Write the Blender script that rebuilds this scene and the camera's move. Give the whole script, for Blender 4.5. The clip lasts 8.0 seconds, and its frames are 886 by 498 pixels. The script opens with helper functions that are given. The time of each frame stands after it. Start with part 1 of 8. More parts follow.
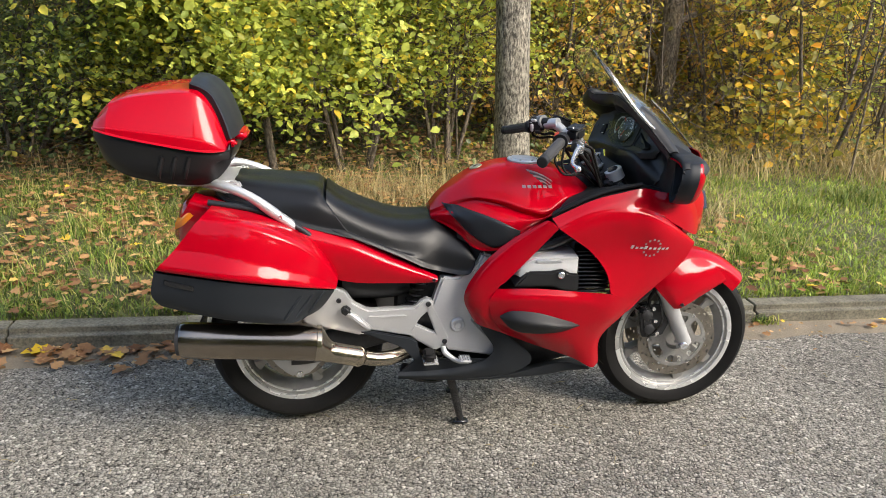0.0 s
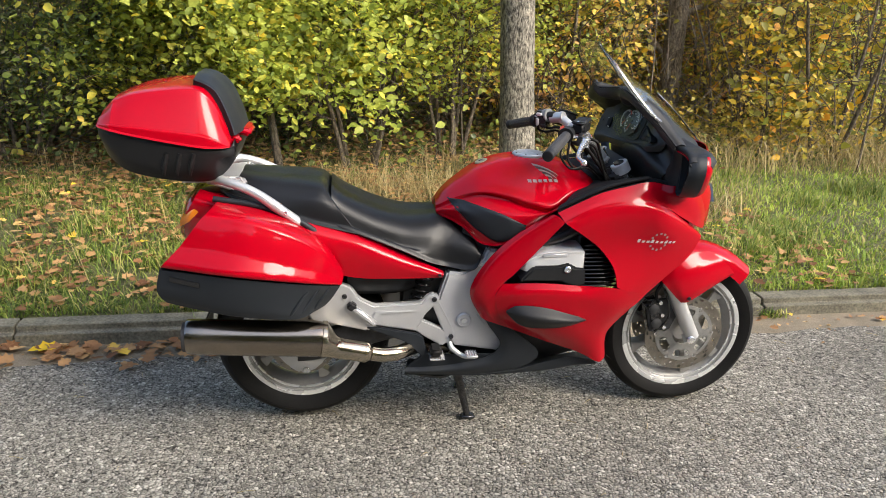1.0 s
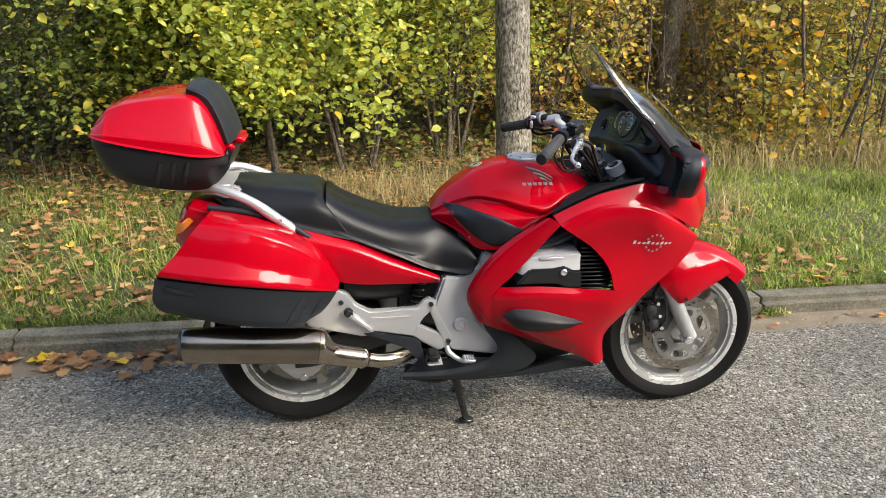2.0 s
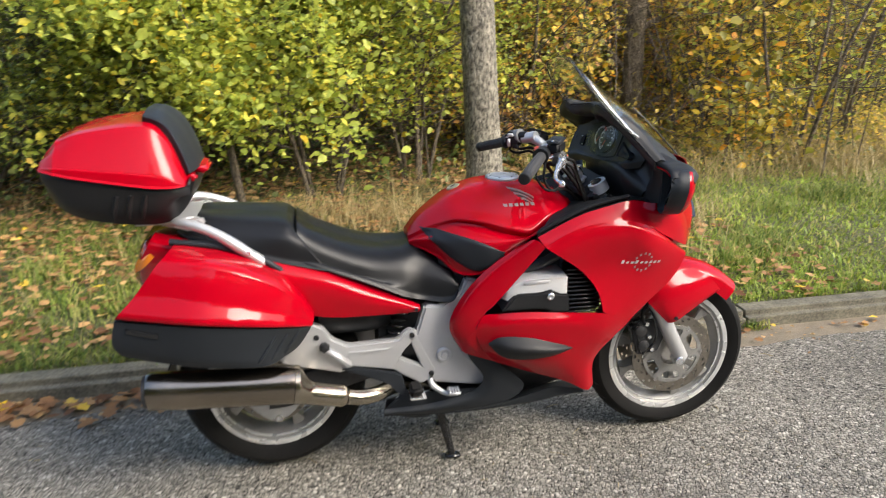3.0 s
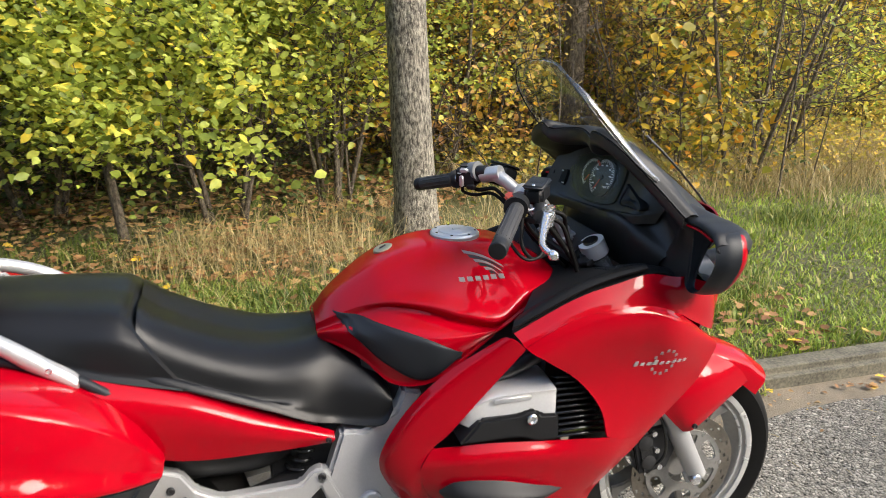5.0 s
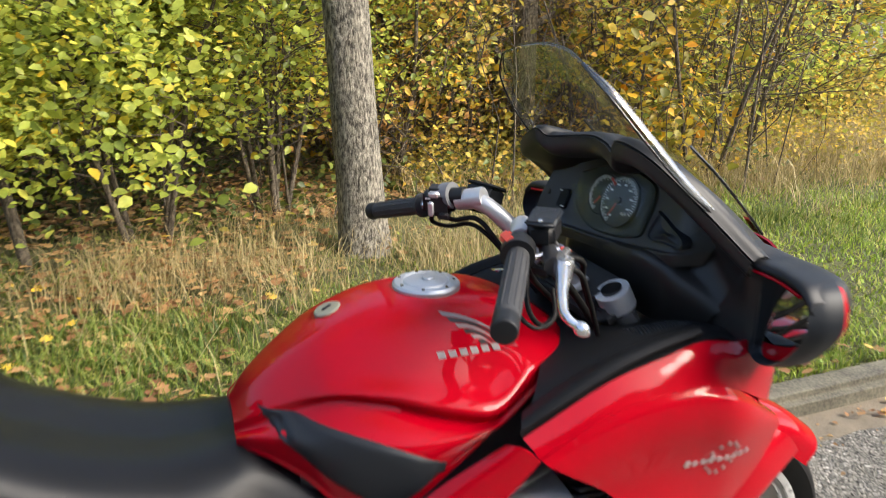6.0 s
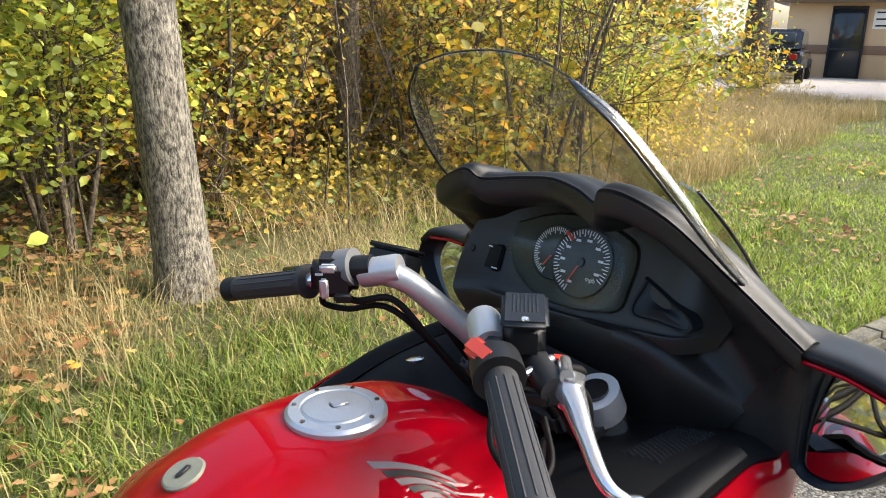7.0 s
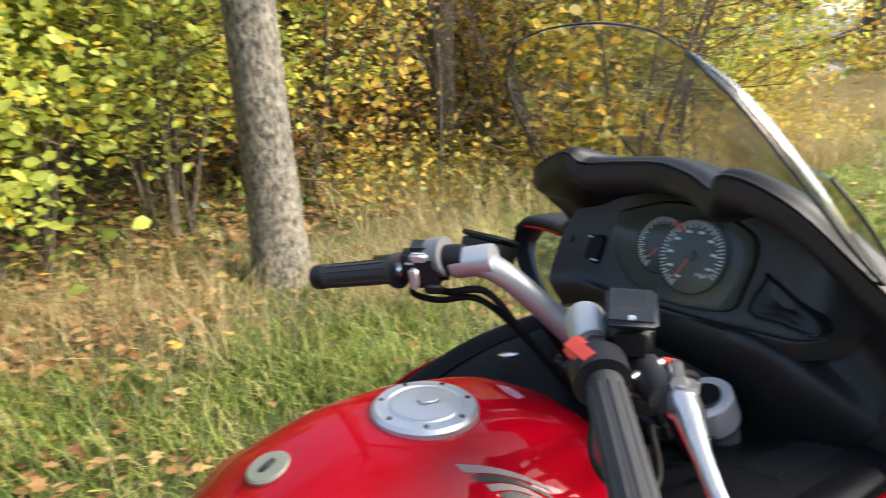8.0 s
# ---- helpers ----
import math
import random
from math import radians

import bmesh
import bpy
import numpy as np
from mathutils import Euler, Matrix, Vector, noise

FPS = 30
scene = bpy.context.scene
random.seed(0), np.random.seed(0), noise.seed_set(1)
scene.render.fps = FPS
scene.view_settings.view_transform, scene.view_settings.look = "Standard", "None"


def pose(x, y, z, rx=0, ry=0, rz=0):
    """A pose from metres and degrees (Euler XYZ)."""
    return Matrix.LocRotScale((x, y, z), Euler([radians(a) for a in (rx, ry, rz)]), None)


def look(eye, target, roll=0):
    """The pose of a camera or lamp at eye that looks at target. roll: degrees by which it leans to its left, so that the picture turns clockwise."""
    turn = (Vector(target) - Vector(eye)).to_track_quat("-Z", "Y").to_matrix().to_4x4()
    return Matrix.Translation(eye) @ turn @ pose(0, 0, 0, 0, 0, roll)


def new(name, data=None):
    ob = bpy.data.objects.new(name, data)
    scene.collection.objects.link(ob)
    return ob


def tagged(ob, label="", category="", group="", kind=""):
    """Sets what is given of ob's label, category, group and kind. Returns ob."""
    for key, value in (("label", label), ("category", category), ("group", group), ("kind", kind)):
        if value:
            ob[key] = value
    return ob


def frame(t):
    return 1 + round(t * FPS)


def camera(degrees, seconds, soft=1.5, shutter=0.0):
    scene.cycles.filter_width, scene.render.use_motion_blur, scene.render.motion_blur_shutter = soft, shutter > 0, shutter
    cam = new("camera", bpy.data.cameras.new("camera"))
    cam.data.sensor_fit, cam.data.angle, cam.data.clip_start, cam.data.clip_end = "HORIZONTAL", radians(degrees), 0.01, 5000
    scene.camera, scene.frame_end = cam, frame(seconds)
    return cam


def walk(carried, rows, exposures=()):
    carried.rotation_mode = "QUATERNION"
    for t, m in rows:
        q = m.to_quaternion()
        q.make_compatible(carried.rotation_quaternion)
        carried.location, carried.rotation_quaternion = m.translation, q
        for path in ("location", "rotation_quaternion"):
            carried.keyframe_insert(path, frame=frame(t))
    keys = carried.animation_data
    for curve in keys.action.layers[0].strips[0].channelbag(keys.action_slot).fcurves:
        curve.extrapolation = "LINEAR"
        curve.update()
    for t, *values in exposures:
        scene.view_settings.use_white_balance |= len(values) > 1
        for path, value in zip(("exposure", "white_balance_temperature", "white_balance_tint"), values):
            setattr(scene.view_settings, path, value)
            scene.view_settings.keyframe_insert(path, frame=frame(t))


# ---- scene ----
cam = camera(60.4, 8.0, 0.8, 0.5)
PATH = [
    (0, (0.028, -0.003, 1.564), (0.033, 1.891, 0.923), 2.3),
    (0.5, (0.029, 0.0, 1.564), (0.027, 1.892, 0.916), 2.1),
    (1, (0.029, 0.004, 1.56), (0.019, 1.895, 0.907), 1.8),
    (2.5, (0.052, 0.019, 1.571), (0.055, 1.915, 0.935), 0.2),
    (3, (0.009, 0.144, 1.548), (0.081, 2.051, 0.949), -0.5),
    (3.5, (-0.044, 0.356, 1.553), (0.184, 2.259, 0.98), -0.5),
    (4, (0.024, 0.541, 1.509), (0.271, 2.439, 0.928), 0.4),
    (4.2, (0.08, 0.629, 1.52), (0.313, 2.527, 0.934), 0.7),
    (5.3, (0.029, 1.125, 1.46), (0.354, 3.011, 0.877), 0.9),
    (5.5, (0.035, 1.211, 1.445), (0.409, 3.08, 0.842), 0.7),
    (6, (0.072, 1.496, 1.442), (0.487, 3.361, 0.852), 0.5),
    (6.5, (0.053, 1.787, 1.41), (0.654, 3.615, 0.866), 0.5),
    (7, (0.065, 1.949, 1.42), (0.931, 3.665, 0.865), 1.0),
    (7.5, (0.095, 1.998, 1.406), (0.937, 3.715, 0.823), 1.5),
    (8, (0.083, 1.999, 1.406), (0.725, 3.8, 0.82), -0.2),
]
walk(cam, [(t, look(eye, target, roll)) for t, eye, target, roll in PATH], [(0.0, 1.42), (5.0, 1.42), (7.0, 1.71), (8.0, 1.77)])

from mathutils.bvhtree import BVHTree

# ---- world, sun and exposure ----
SUN_FROM = Vector((1.5, -0.9, 1.25)).normalized()
world = bpy.data.worlds.new("sky")
scene.world = world
world.use_nodes = True
sky = world.node_tree.nodes.new("ShaderNodeTexSky")
sky.sky_type = "NISHITA"
sky.sun_disc = False
sky.sun_elevation = math.asin(SUN_FROM.z)
sky.sun_rotation = math.atan2(SUN_FROM.x, SUN_FROM.y)
sky.air_density, sky.dust_density, sky.ozone_density = 1.0, 3.0, 0.8
world.node_tree.links.new(sky.outputs[0], world.node_tree.nodes["Background"].inputs[0])
world.node_tree.nodes["Background"].inputs[1].default_value = 0.15
sun_data = bpy.data.lights.new("sun", "SUN")
sun_data.energy, sun_data.angle, sun_data.color = 1.8, radians(32), (1.0, 0.95, 0.86)
sun = new("sun", sun_data)
sun.matrix_world = look(SUN_FROM * 50, (0, 0, 0))


# ---- materials ----
def material(name, base, rough=0.6, metal=0.0, vary=0.15, grain=40.0, coarse=3.0, bump=0.0, depth=0.002, coat=0.0, islands=None, through_light=0.0, spec=0.5, pieces=0.0):
    """A procedural surface: two scales of colour variation, roughness wear and fine relief. islands: colours picked per loose piece."""
    m = bpy.data.materials.new(name)
    m.use_nodes = True
    nodes, links = m.node_tree.nodes, m.node_tree.links
    bsdf = nodes["Principled BSDF"]
    bsdf.inputs["Metallic"].default_value = metal
    bsdf.inputs["Specular IOR Level"].default_value = spec
    bsdf.inputs["Coat Weight"].default_value = coat
    bsdf.inputs["Coat Roughness"].default_value = 0.025
    bsdf.inputs["Coat IOR"].default_value = 1.46
    place = nodes.new("ShaderNodeTexCoord")
    fine = nodes.new("ShaderNodeTexNoise")
    fine.inputs["Scale"].default_value, fine.inputs["Detail"].default_value = grain, 6
    wide = nodes.new("ShaderNodeTexNoise")
    wide.inputs["Scale"].default_value, wide.inputs["Detail"].default_value = coarse, 4
    for n in (fine, wide):
        links.new(place.outputs["Object"], n.inputs["Vector"])
    both = nodes.new("ShaderNodeMath")
    both.operation = "ADD"
    links.new(fine.outputs["Fac"], both.inputs[0])
    links.new(wide.outputs["Fac"], both.inputs[1])
    amount = nodes.new("ShaderNodeMapRange")
    amount.inputs["From Min"].default_value, amount.inputs["From Max"].default_value = 0.6, 1.4
    amount.inputs["To Min"].default_value, amount.inputs["To Max"].default_value = 1 - vary, 1 + vary
    links.new(both.outputs[0], amount.inputs["Value"])
    tint = nodes.new("ShaderNodeVectorMath")
    tint.operation = "SCALE"
    links.new(amount.outputs[0], tint.inputs["Scale"])
    if islands:
        pick = nodes.new("ShaderNodeNewGeometry")
        ramp = nodes.new("ShaderNodeValToRGB")
        while len(ramp.color_ramp.elements) < len(islands):
            ramp.color_ramp.elements.new(0.5)
        for e, (where, colour) in zip(ramp.color_ramp.elements, islands):
            e.position, e.color = where, (*colour, 1)
        links.new(pick.outputs["Random Per Island"], ramp.inputs[0])
        links.new(ramp.outputs[0], tint.inputs[0])
    else:
        tint.inputs[0].default_value = base
    last = tint.outputs[0]
    if pieces:
        info = nodes.new("ShaderNodeObjectInfo")
        span = nodes.new("ShaderNodeMapRange")
        span.inputs["To Min"].default_value, span.inputs["To Max"].default_value = 1 - pieces, 1 + pieces
        links.new(info.outputs["Random"], span.inputs["Value"])
        again = nodes.new("ShaderNodeVectorMath")
        again.operation = "SCALE"
        links.new(last, again.inputs[0])
        links.new(span.outputs[0], again.inputs["Scale"])
        last = again.outputs[0]
    links.new(last, bsdf.inputs["Base Color"])
    worn = nodes.new("ShaderNodeMapRange")
    worn.inputs["From Min"].default_value, worn.inputs["From Max"].default_value = 0.3, 0.7
    worn.inputs["To Min"].default_value, worn.inputs["To Max"].default_value = max(rough - 0.08 * min(1, rough * 4), 0.02), min(rough + 0.08 * min(1, rough * 4), 1)
    links.new(wide.outputs["Fac"], worn.inputs["Value"])
    links.new(worn.outputs[0], bsdf.inputs["Roughness"])
    if bump:
        relief = nodes.new("ShaderNodeBump")
        relief.inputs["Strength"].default_value, relief.inputs["Distance"].default_value = bump, depth
        links.new(fine.outputs["Fac"], relief.inputs["Height"])
        links.new(relief.outputs[0], bsdf.inputs["Normal"])
    if through_light:
        leaf = nodes.new("ShaderNodeBsdfTranslucent")
        links.new(last, leaf.inputs["Color"])
        mix = nodes.new("ShaderNodeMixShader")
        mix.inputs[0].default_value = through_light
        links.new(bsdf.outputs[0], mix.inputs[1])
        links.new(leaf.outputs[0], mix.inputs[2])
        links.new(mix.outputs[0], nodes["Material Output"].inputs["Surface"])
    return m


def clear(name, tint=(0.92, 0.93, 0.92), least=0.03, most=0.85, sharp=3.5):
    """Thin clear plastic or glass: light goes straight through, the surface mirrors by its Fresnel share."""
    m = bpy.data.materials.new(name)
    m.use_nodes = True
    nodes, links = m.node_tree.nodes, m.node_tree.links
    nodes.remove(nodes["Principled BSDF"])
    see, shine, edge, mix, power, share = (nodes.new("ShaderNode" + k) for k in ("BsdfTransparent", "BsdfGlossy", "LayerWeight", "MixShader", "Math", "MapRange"))
    see.inputs["Color"].default_value = (*tint, 1)
    shine.inputs["Roughness"].default_value = 0.03
    edge.inputs["Blend"].default_value = 0.5
    power.operation = "POWER"
    power.inputs[1].default_value = sharp
    share.inputs["To Min"].default_value, share.inputs["To Max"].default_value = least, most
    links.new(edge.outputs["Facing"], power.inputs[0])
    links.new(power.outputs[0], share.inputs["Value"])
    links.new(share.outputs[0], mix.inputs[0])
    links.new(see.outputs[0], mix.inputs[1])
    links.new(shine.outputs[0], mix.inputs[2])
    links.new(mix.outputs[0], nodes["Material Output"].inputs["Surface"])
    return m


def asphalt_material(name):
    """Worn chippings in bitumen: cells of several greys with dark joints and relief."""
    m = material(name, (0.16, 0.155, 0.15), rough=0.9, vary=0.34, grain=160, coarse=1.1, spec=0.2)
    nodes, links = m.node_tree.nodes, m.node_tree.links
    bsdf = nodes["Principled BSDF"]
    place = [n for n in nodes if n.type == "TEX_COORD"][0]
    warp = nodes.new("ShaderNodeTexNoise")
    warp.inputs["Scale"].default_value = 60
    links.new(place.outputs["Object"], warp.inputs["Vector"])
    shift = nodes.new("ShaderNodeVectorMath")
    shift.operation = "MULTIPLY_ADD"
    shift.inputs[1].default_value = (0.012, 0.012, 0.012)
    links.new(warp.outputs["Color"], shift.inputs[0])
    links.new(place.outputs["Object"], shift.inputs[2])
    cells = nodes.new("ShaderNodeTexVoronoi")
    cells.inputs["Scale"].default_value = 70
    links.new(shift.outputs[0], cells.inputs["Vector"])
    gap = nodes.new("ShaderNodeTexVoronoi")
    gap.feature = "DISTANCE_TO_EDGE"
    gap.inputs["Scale"].default_value = 70
    links.new(shift.outputs[0], gap.inputs["Vector"])
    stone = nodes.new("ShaderNodeValToRGB")
    ramp = stone.color_ramp
    ramp.elements.new(0.5)
    ramp.elements.new(0.95)
    for k, (p, c) in enumerate(((0.0, (0.175, 0.164, 0.138)), (0.45, (0.28, 0.262, 0.221)), (0.90, (0.365, 0.342, 0.290)), (1.0, (0.52, 0.49, 0.42)))):
        ramp.elements[k].position, ramp.elements[k].color = p, (*c, 1)
    lift = nodes.new("ShaderNodeSeparateColor")
    links.new(cells.outputs["Color"], lift.inputs[0])
    links.new(lift.outputs[0], stone.inputs[0])
    seam = nodes.new("ShaderNodeMapRange")
    seam.inputs["From Max"].default_value = 0.13
    seam.inputs["To Min"].default_value = 0.25
    links.new(gap.outputs["Distance"], seam.inputs["Value"])
    old = bsdf.inputs["Base Color"].links[0].from_socket.node
    old_scale = old.inputs["Scale"].links[0].from_socket
    both = nodes.new("ShaderNodeMath")
    both.operation = "MULTIPLY"
    pits = nodes.new("ShaderNodeTexNoise")
    pits.inputs["Scale"].default_value, pits.inputs["Detail"].default_value = 84, 2
    links.new(place.outputs["Object"], pits.inputs["Vector"])
    hole = nodes.new("ShaderNodeMapRange")
    hole.inputs["From Min"].default_value, hole.inputs["From Max"].default_value = 0.36, 0.43
    hole.inputs["To Min"].default_value, hole.inputs["To Max"].default_value = 0.22, 1.0
    links.new(pits.outputs["Fac"], hole.inputs["Value"])
    deep = nodes.new("ShaderNodeMath")
    deep.operation = "MULTIPLY"
    links.new(seam.outputs[0], deep.inputs[0])
    links.new(hole.outputs[0], deep.inputs[1])
    links.new(deep.outputs[0], both.inputs[0])
    links.new(old_scale, both.inputs[1])
    tone = nodes.new("ShaderNodeVectorMath")
    tone.operation = "SCALE"
    links.new(stone.outputs[0], tone.inputs[0])
    links.new(both.outputs[0], tone.inputs["Scale"])
    links.new(tone.outputs[0], bsdf.inputs["Base Color"])
    relief = nodes.new("ShaderNodeBump")
    relief.inputs["Strength"].default_value, relief.inputs["Distance"].default_value = 1.0, 0.007
    rise = nodes.new("ShaderNodeMapRange")
    rise.inputs["From Max"].default_value = 0.35
    links.new(gap.outputs["Distance"], rise.inputs["Value"])
    tall = nodes.new("ShaderNodeMath")
    tall.operation = "MULTIPLY"
    links.new(rise.outputs[0], tall.inputs[0])
    links.new(lift.outputs[1], tall.inputs[1])
    links.new(tall.outputs[0], relief.inputs["Height"])
    links.new(relief.outputs[0], bsdf.inputs["Normal"])
    return m


def bark_material(name, light, dark):
    """Furrowed bark: noise drawn out upwards, grey ridges over dark cracks, patches of lichen."""
    m = material(name, light, rough=0.9, vary=0.5, grain=26, coarse=9)
    nodes, links = m.node_tree.nodes, m.node_tree.links
    bsdf = nodes["Principled BSDF"]
    place = [n for n in nodes if n.type == "TEX_COORD"][0]
    pull = nodes.new("ShaderNodeVectorMath")
    pull.operation = "MULTIPLY"
    pull.inputs[1].default_value = (1, 1, 0.38)
    links.new(place.outputs["Object"], pull.inputs[0])
    crack = nodes.new("ShaderNodeTexNoise")
    crack.inputs["Scale"].default_value, crack.inputs["Detail"].default_value, crack.inputs["Roughness"].default_value = 62, 8, 0.68
    links.new(pull.outputs[0], crack.inputs["Vector"])
    ramp = nodes.new("ShaderNodeValToRGB")
    ramp.color_ramp.elements[0].position, ramp.color_ramp.elements[0].color = 0.40, (*dark, 1)
    ramp.color_ramp.elements[1].position, ramp.color_ramp.elements[1].color = 0.60, (*light, 1)
    links.new(crack.outputs["Fac"], ramp.inputs[0])
    tint = bsdf.inputs["Base Color"].links[0].from_socket.node
    links.new(ramp.outputs[0], tint.inputs[0])
    relief = nodes.new("ShaderNodeBump")
    relief.inputs["Strength"].default_value, relief.inputs["Distance"].default_value = 1.0, 0.02
    links.new(crack.outputs["Fac"], relief.inputs["Height"])
    links.new(relief.outputs[0], bsdf.inputs["Normal"])
    return m


def brick_material(name, brick, mortar):
    """Courses of bricks in mortar, for a wall seen from far off."""
    m = material(name, brick, rough=0.9, vary=0.25, grain=30, coarse=1.2)
    nodes, links = m.node_tree.nodes, m.node_tree.links
    place = [n for n in nodes if n.type == "TEX_COORD"][0]
    turn = nodes.new("ShaderNodeMapping")
    turn.inputs["Rotation"].default_value = (radians(90), 0, 0)
    links.new(place.outputs["Object"], turn.inputs["Vector"])
    courses = nodes.new("ShaderNodeTexBrick")
    courses.inputs["Color1"].default_value = (*brick, 1)
    courses.inputs["Color2"].default_value = (*(0.75 * c for c in brick), 1)
    courses.inputs["Mortar"].default_value = (*mortar, 1)
    courses.inputs["Scale"].default_value = 1.0
    courses.inputs["Brick Width"].default_value, courses.inputs["Row Height"].default_value, courses.inputs["Mortar Size"].default_value = 0.225, 0.075, 0.006
    links.new(turn.outputs[0], courses.inputs["Vector"])
    tint = nodes["Principled BSDF"].inputs["Base Color"].links[0].from_socket.node
    links.new(courses.outputs["Color"], tint.inputs[0])
    return m


RED = material("red paint", (0.37, 0.0, 0.008), rough=0.5, vary=0.04, grain=300, coarse=2, coat=0.64, spec=0.02)
BLACK = material("black plastic", (0.011, 0.0115, 0.0125), rough=0.5, spec=0.35, vary=0.15, grain=500, coarse=4, bump=0.25, depth=0.0006)
DASH_BLACK = material("satin dash plastic", (0.0185, 0.0175, 0.0165), spec=0.42, rough=0.44, vary=0.12, grain=600, coarse=4, bump=0.3, depth=0.0006)
TRAY_BLACK = material("dull black moulding", (0.0065, 0.007, 0.008), rough=0.6, spec=0.2, vary=0.2, grain=500, coarse=5, bump=0.3, depth=0.0006)
GREY_BLACK = material("grey-black plastic", (0.016, 0.019, 0.023), rough=0.48, spec=0.28, vary=0.12, grain=450, coarse=4, bump=0.2, depth=0.0006)
GLOSS_BLACK = material("gloss black", (0.012, 0.012, 0.013), rough=0.2, vary=0.1, coat=0.4)
VINYL = material("black vinyl", (0.0075, 0.008, 0.009), rough=0.36, spec=0.3, vary=0.12, grain=700, coarse=5, bump=0.35, depth=0.0008)
RUBBER = material("tyre rubber", (0.0075, 0.0072, 0.007), rough=0.62, spec=0.2, vary=0.25, grain=150, coarse=8, bump=0.2, depth=0.001)
GRIP = material("grip rubber", (0.035, 0.035, 0.036), rough=0.62, vary=0.15, grain=400, bump=0.3, depth=0.0008)
ALLOY = material("silver painted alloy", (0.54, 0.545, 0.55), rough=0.36, metal=0.55, vary=0.07, grain=350, coarse=6, bump=0.08, depth=0.0005)
FRAME_ALLOY = material("silver frame paint", (0.47, 0.475, 0.485), rough=0.42, metal=0.35, vary=0.08, grain=300, coarse=6)
LIP = material("polished rim lip", (0.74, 0.74, 0.73), rough=0.28, metal=0.55, vary=0.08, grain=120, coarse=9)
WHEEL = material("dusty silver wheel", (0.36, 0.355, 0.34), rough=0.36, metal=0.55, vary=0.12, grain=90, coarse=9)
# brown-grey: the ground mirrored in the silencer is put into this base colour
STEEL = material("brushed steel", (0.29, 0.25, 0.205), rough=0.2, metal=1.0, vary=0.14, grain=160, coarse=5)
HOT_STEEL = material("heat-tinted steel", (0.44, 0.39, 0.31), rough=0.2, metal=1.0, vary=0.2, grain=60, coarse=9)
CARRIER = material("dull carrier alloy", (0.33, 0.325, 0.31), rough=0.38, metal=0.6, vary=0.15, grain=120, coarse=14)
CHROME = material("bright metal", (0.80, 0.80, 0.80), rough=0.16, metal=0.85, vary=0.06)
COVER_ALLOY = material("polished cover alloy", (0.86, 0.86, 0.86), rough=0.26, metal=0.55, vary=0.05, grain=200)
DISC = material("brake disc steel", (0.27, 0.245, 0.21), rough=0.34, metal=0.85, vary=0.2, grain=120, coarse=14)
DARK_METAL = material("dark cast metal", (0.035, 0.035, 0.037), rough=0.5, metal=0.4, vary=0.25, grain=90)
CAP_METAL = material("matt grey metal", (0.50, 0.53, 0.56), rough=0.4, metal=0.6, vary=0.06, grain=300)
# bronze-grey, with a yellowish reflection put into the base colour
LOCK_METAL = material("dull brassy lock metal", (0.34, 0.33, 0.24), rough=0.42, metal=0.5, vary=0.12, grain=200)
SWITCH_GREY = material("grey switch plastic", (0.17, 0.175, 0.18), rough=0.5, vary=0.1, grain=300)
AMBER = material("amber lens", (0.75, 0.20, 0.01), rough=0.12, vary=0.1, grain=200, coat=1.0)
RED_LENS = material("red lens", (0.28, 0.005, 0.005), rough=0.1, vary=0.15, grain=200, coat=1.0)
RED_SWITCH = material("red switch plastic", (0.75, 0.07, 0.04), rough=0.45, vary=0.05)
DIAL = material("dial face", (0.020, 0.024, 0.016), rough=0.5, vary=0.1)
WHITE_PRINT = material("white print", (0.75, 0.75, 0.73), rough=0.5, vary=0.03)
SILVER_PRINT = material("silver print", (0.23, 0.19, 0.19), rough=0.45, metal=0.1, vary=0.05)
BLACK_PRINT = material("black print", (0.02, 0.018, 0.018), rough=0.3, vary=0.05)
SCREEN = clear("clear screen", (0.975, 0.975, 0.965))
COVER = clear("clear cover", (0.97, 0.98, 0.97), 0.012, 0.3, 4.0)
MIRROR = material("mirror", (0.82, 0.83, 0.84), rough=0.02, metal=1.0, vary=0.01)
ASPHALT = asphalt_material("worn asphalt")
KERB = material("weathered concrete", (0.15, 0.138, 0.10), rough=0.9, vary=0.75, grain=90, coarse=9, bump=0.6, depth=0.004, pieces=0.12)
SOIL = material("leafy soil", (0.095, 0.095, 0.036), rough=0.95, vary=0.5, grain=35, coarse=2.2, bump=1.0, depth=0.03)
GRIT = material("gutter grit", (0.20, 0.165, 0.115), rough=0.95, vary=0.4, grain=160, coarse=9, bump=0.8, depth=0.006)
GRASS = material("grass", None, rough=0.55, vary=0.4, grain=3, coarse=0.9, through_light=0.35,
                 islands=((0.0, (0.058, 0.105, 0.018)), (0.4, (0.165, 0.245, 0.034)), (0.78, (0.33, 0.37, 0.07)), (1.0, (0.50, 0.42, 0.16))))
LAWN = material("lawn grass", None, rough=0.55, vary=0.45, grain=3, coarse=0.9, through_light=0.35,
                islands=((0.0, (0.13, 0.19, 0.025)), (0.4, (0.27, 0.395, 0.043)), (0.8, (0.425, 0.49, 0.07)), (1.0, (0.56, 0.47, 0.17))))
STRAW = material("dry grass", None, rough=0.7, vary=0.2, grain=3, coarse=0.8, through_light=0.3,
                 islands=((0.0, (0.28, 0.22, 0.095)), (0.5, (0.43, 0.34, 0.155)), (1.0, (0.60, 0.49, 0.26))))
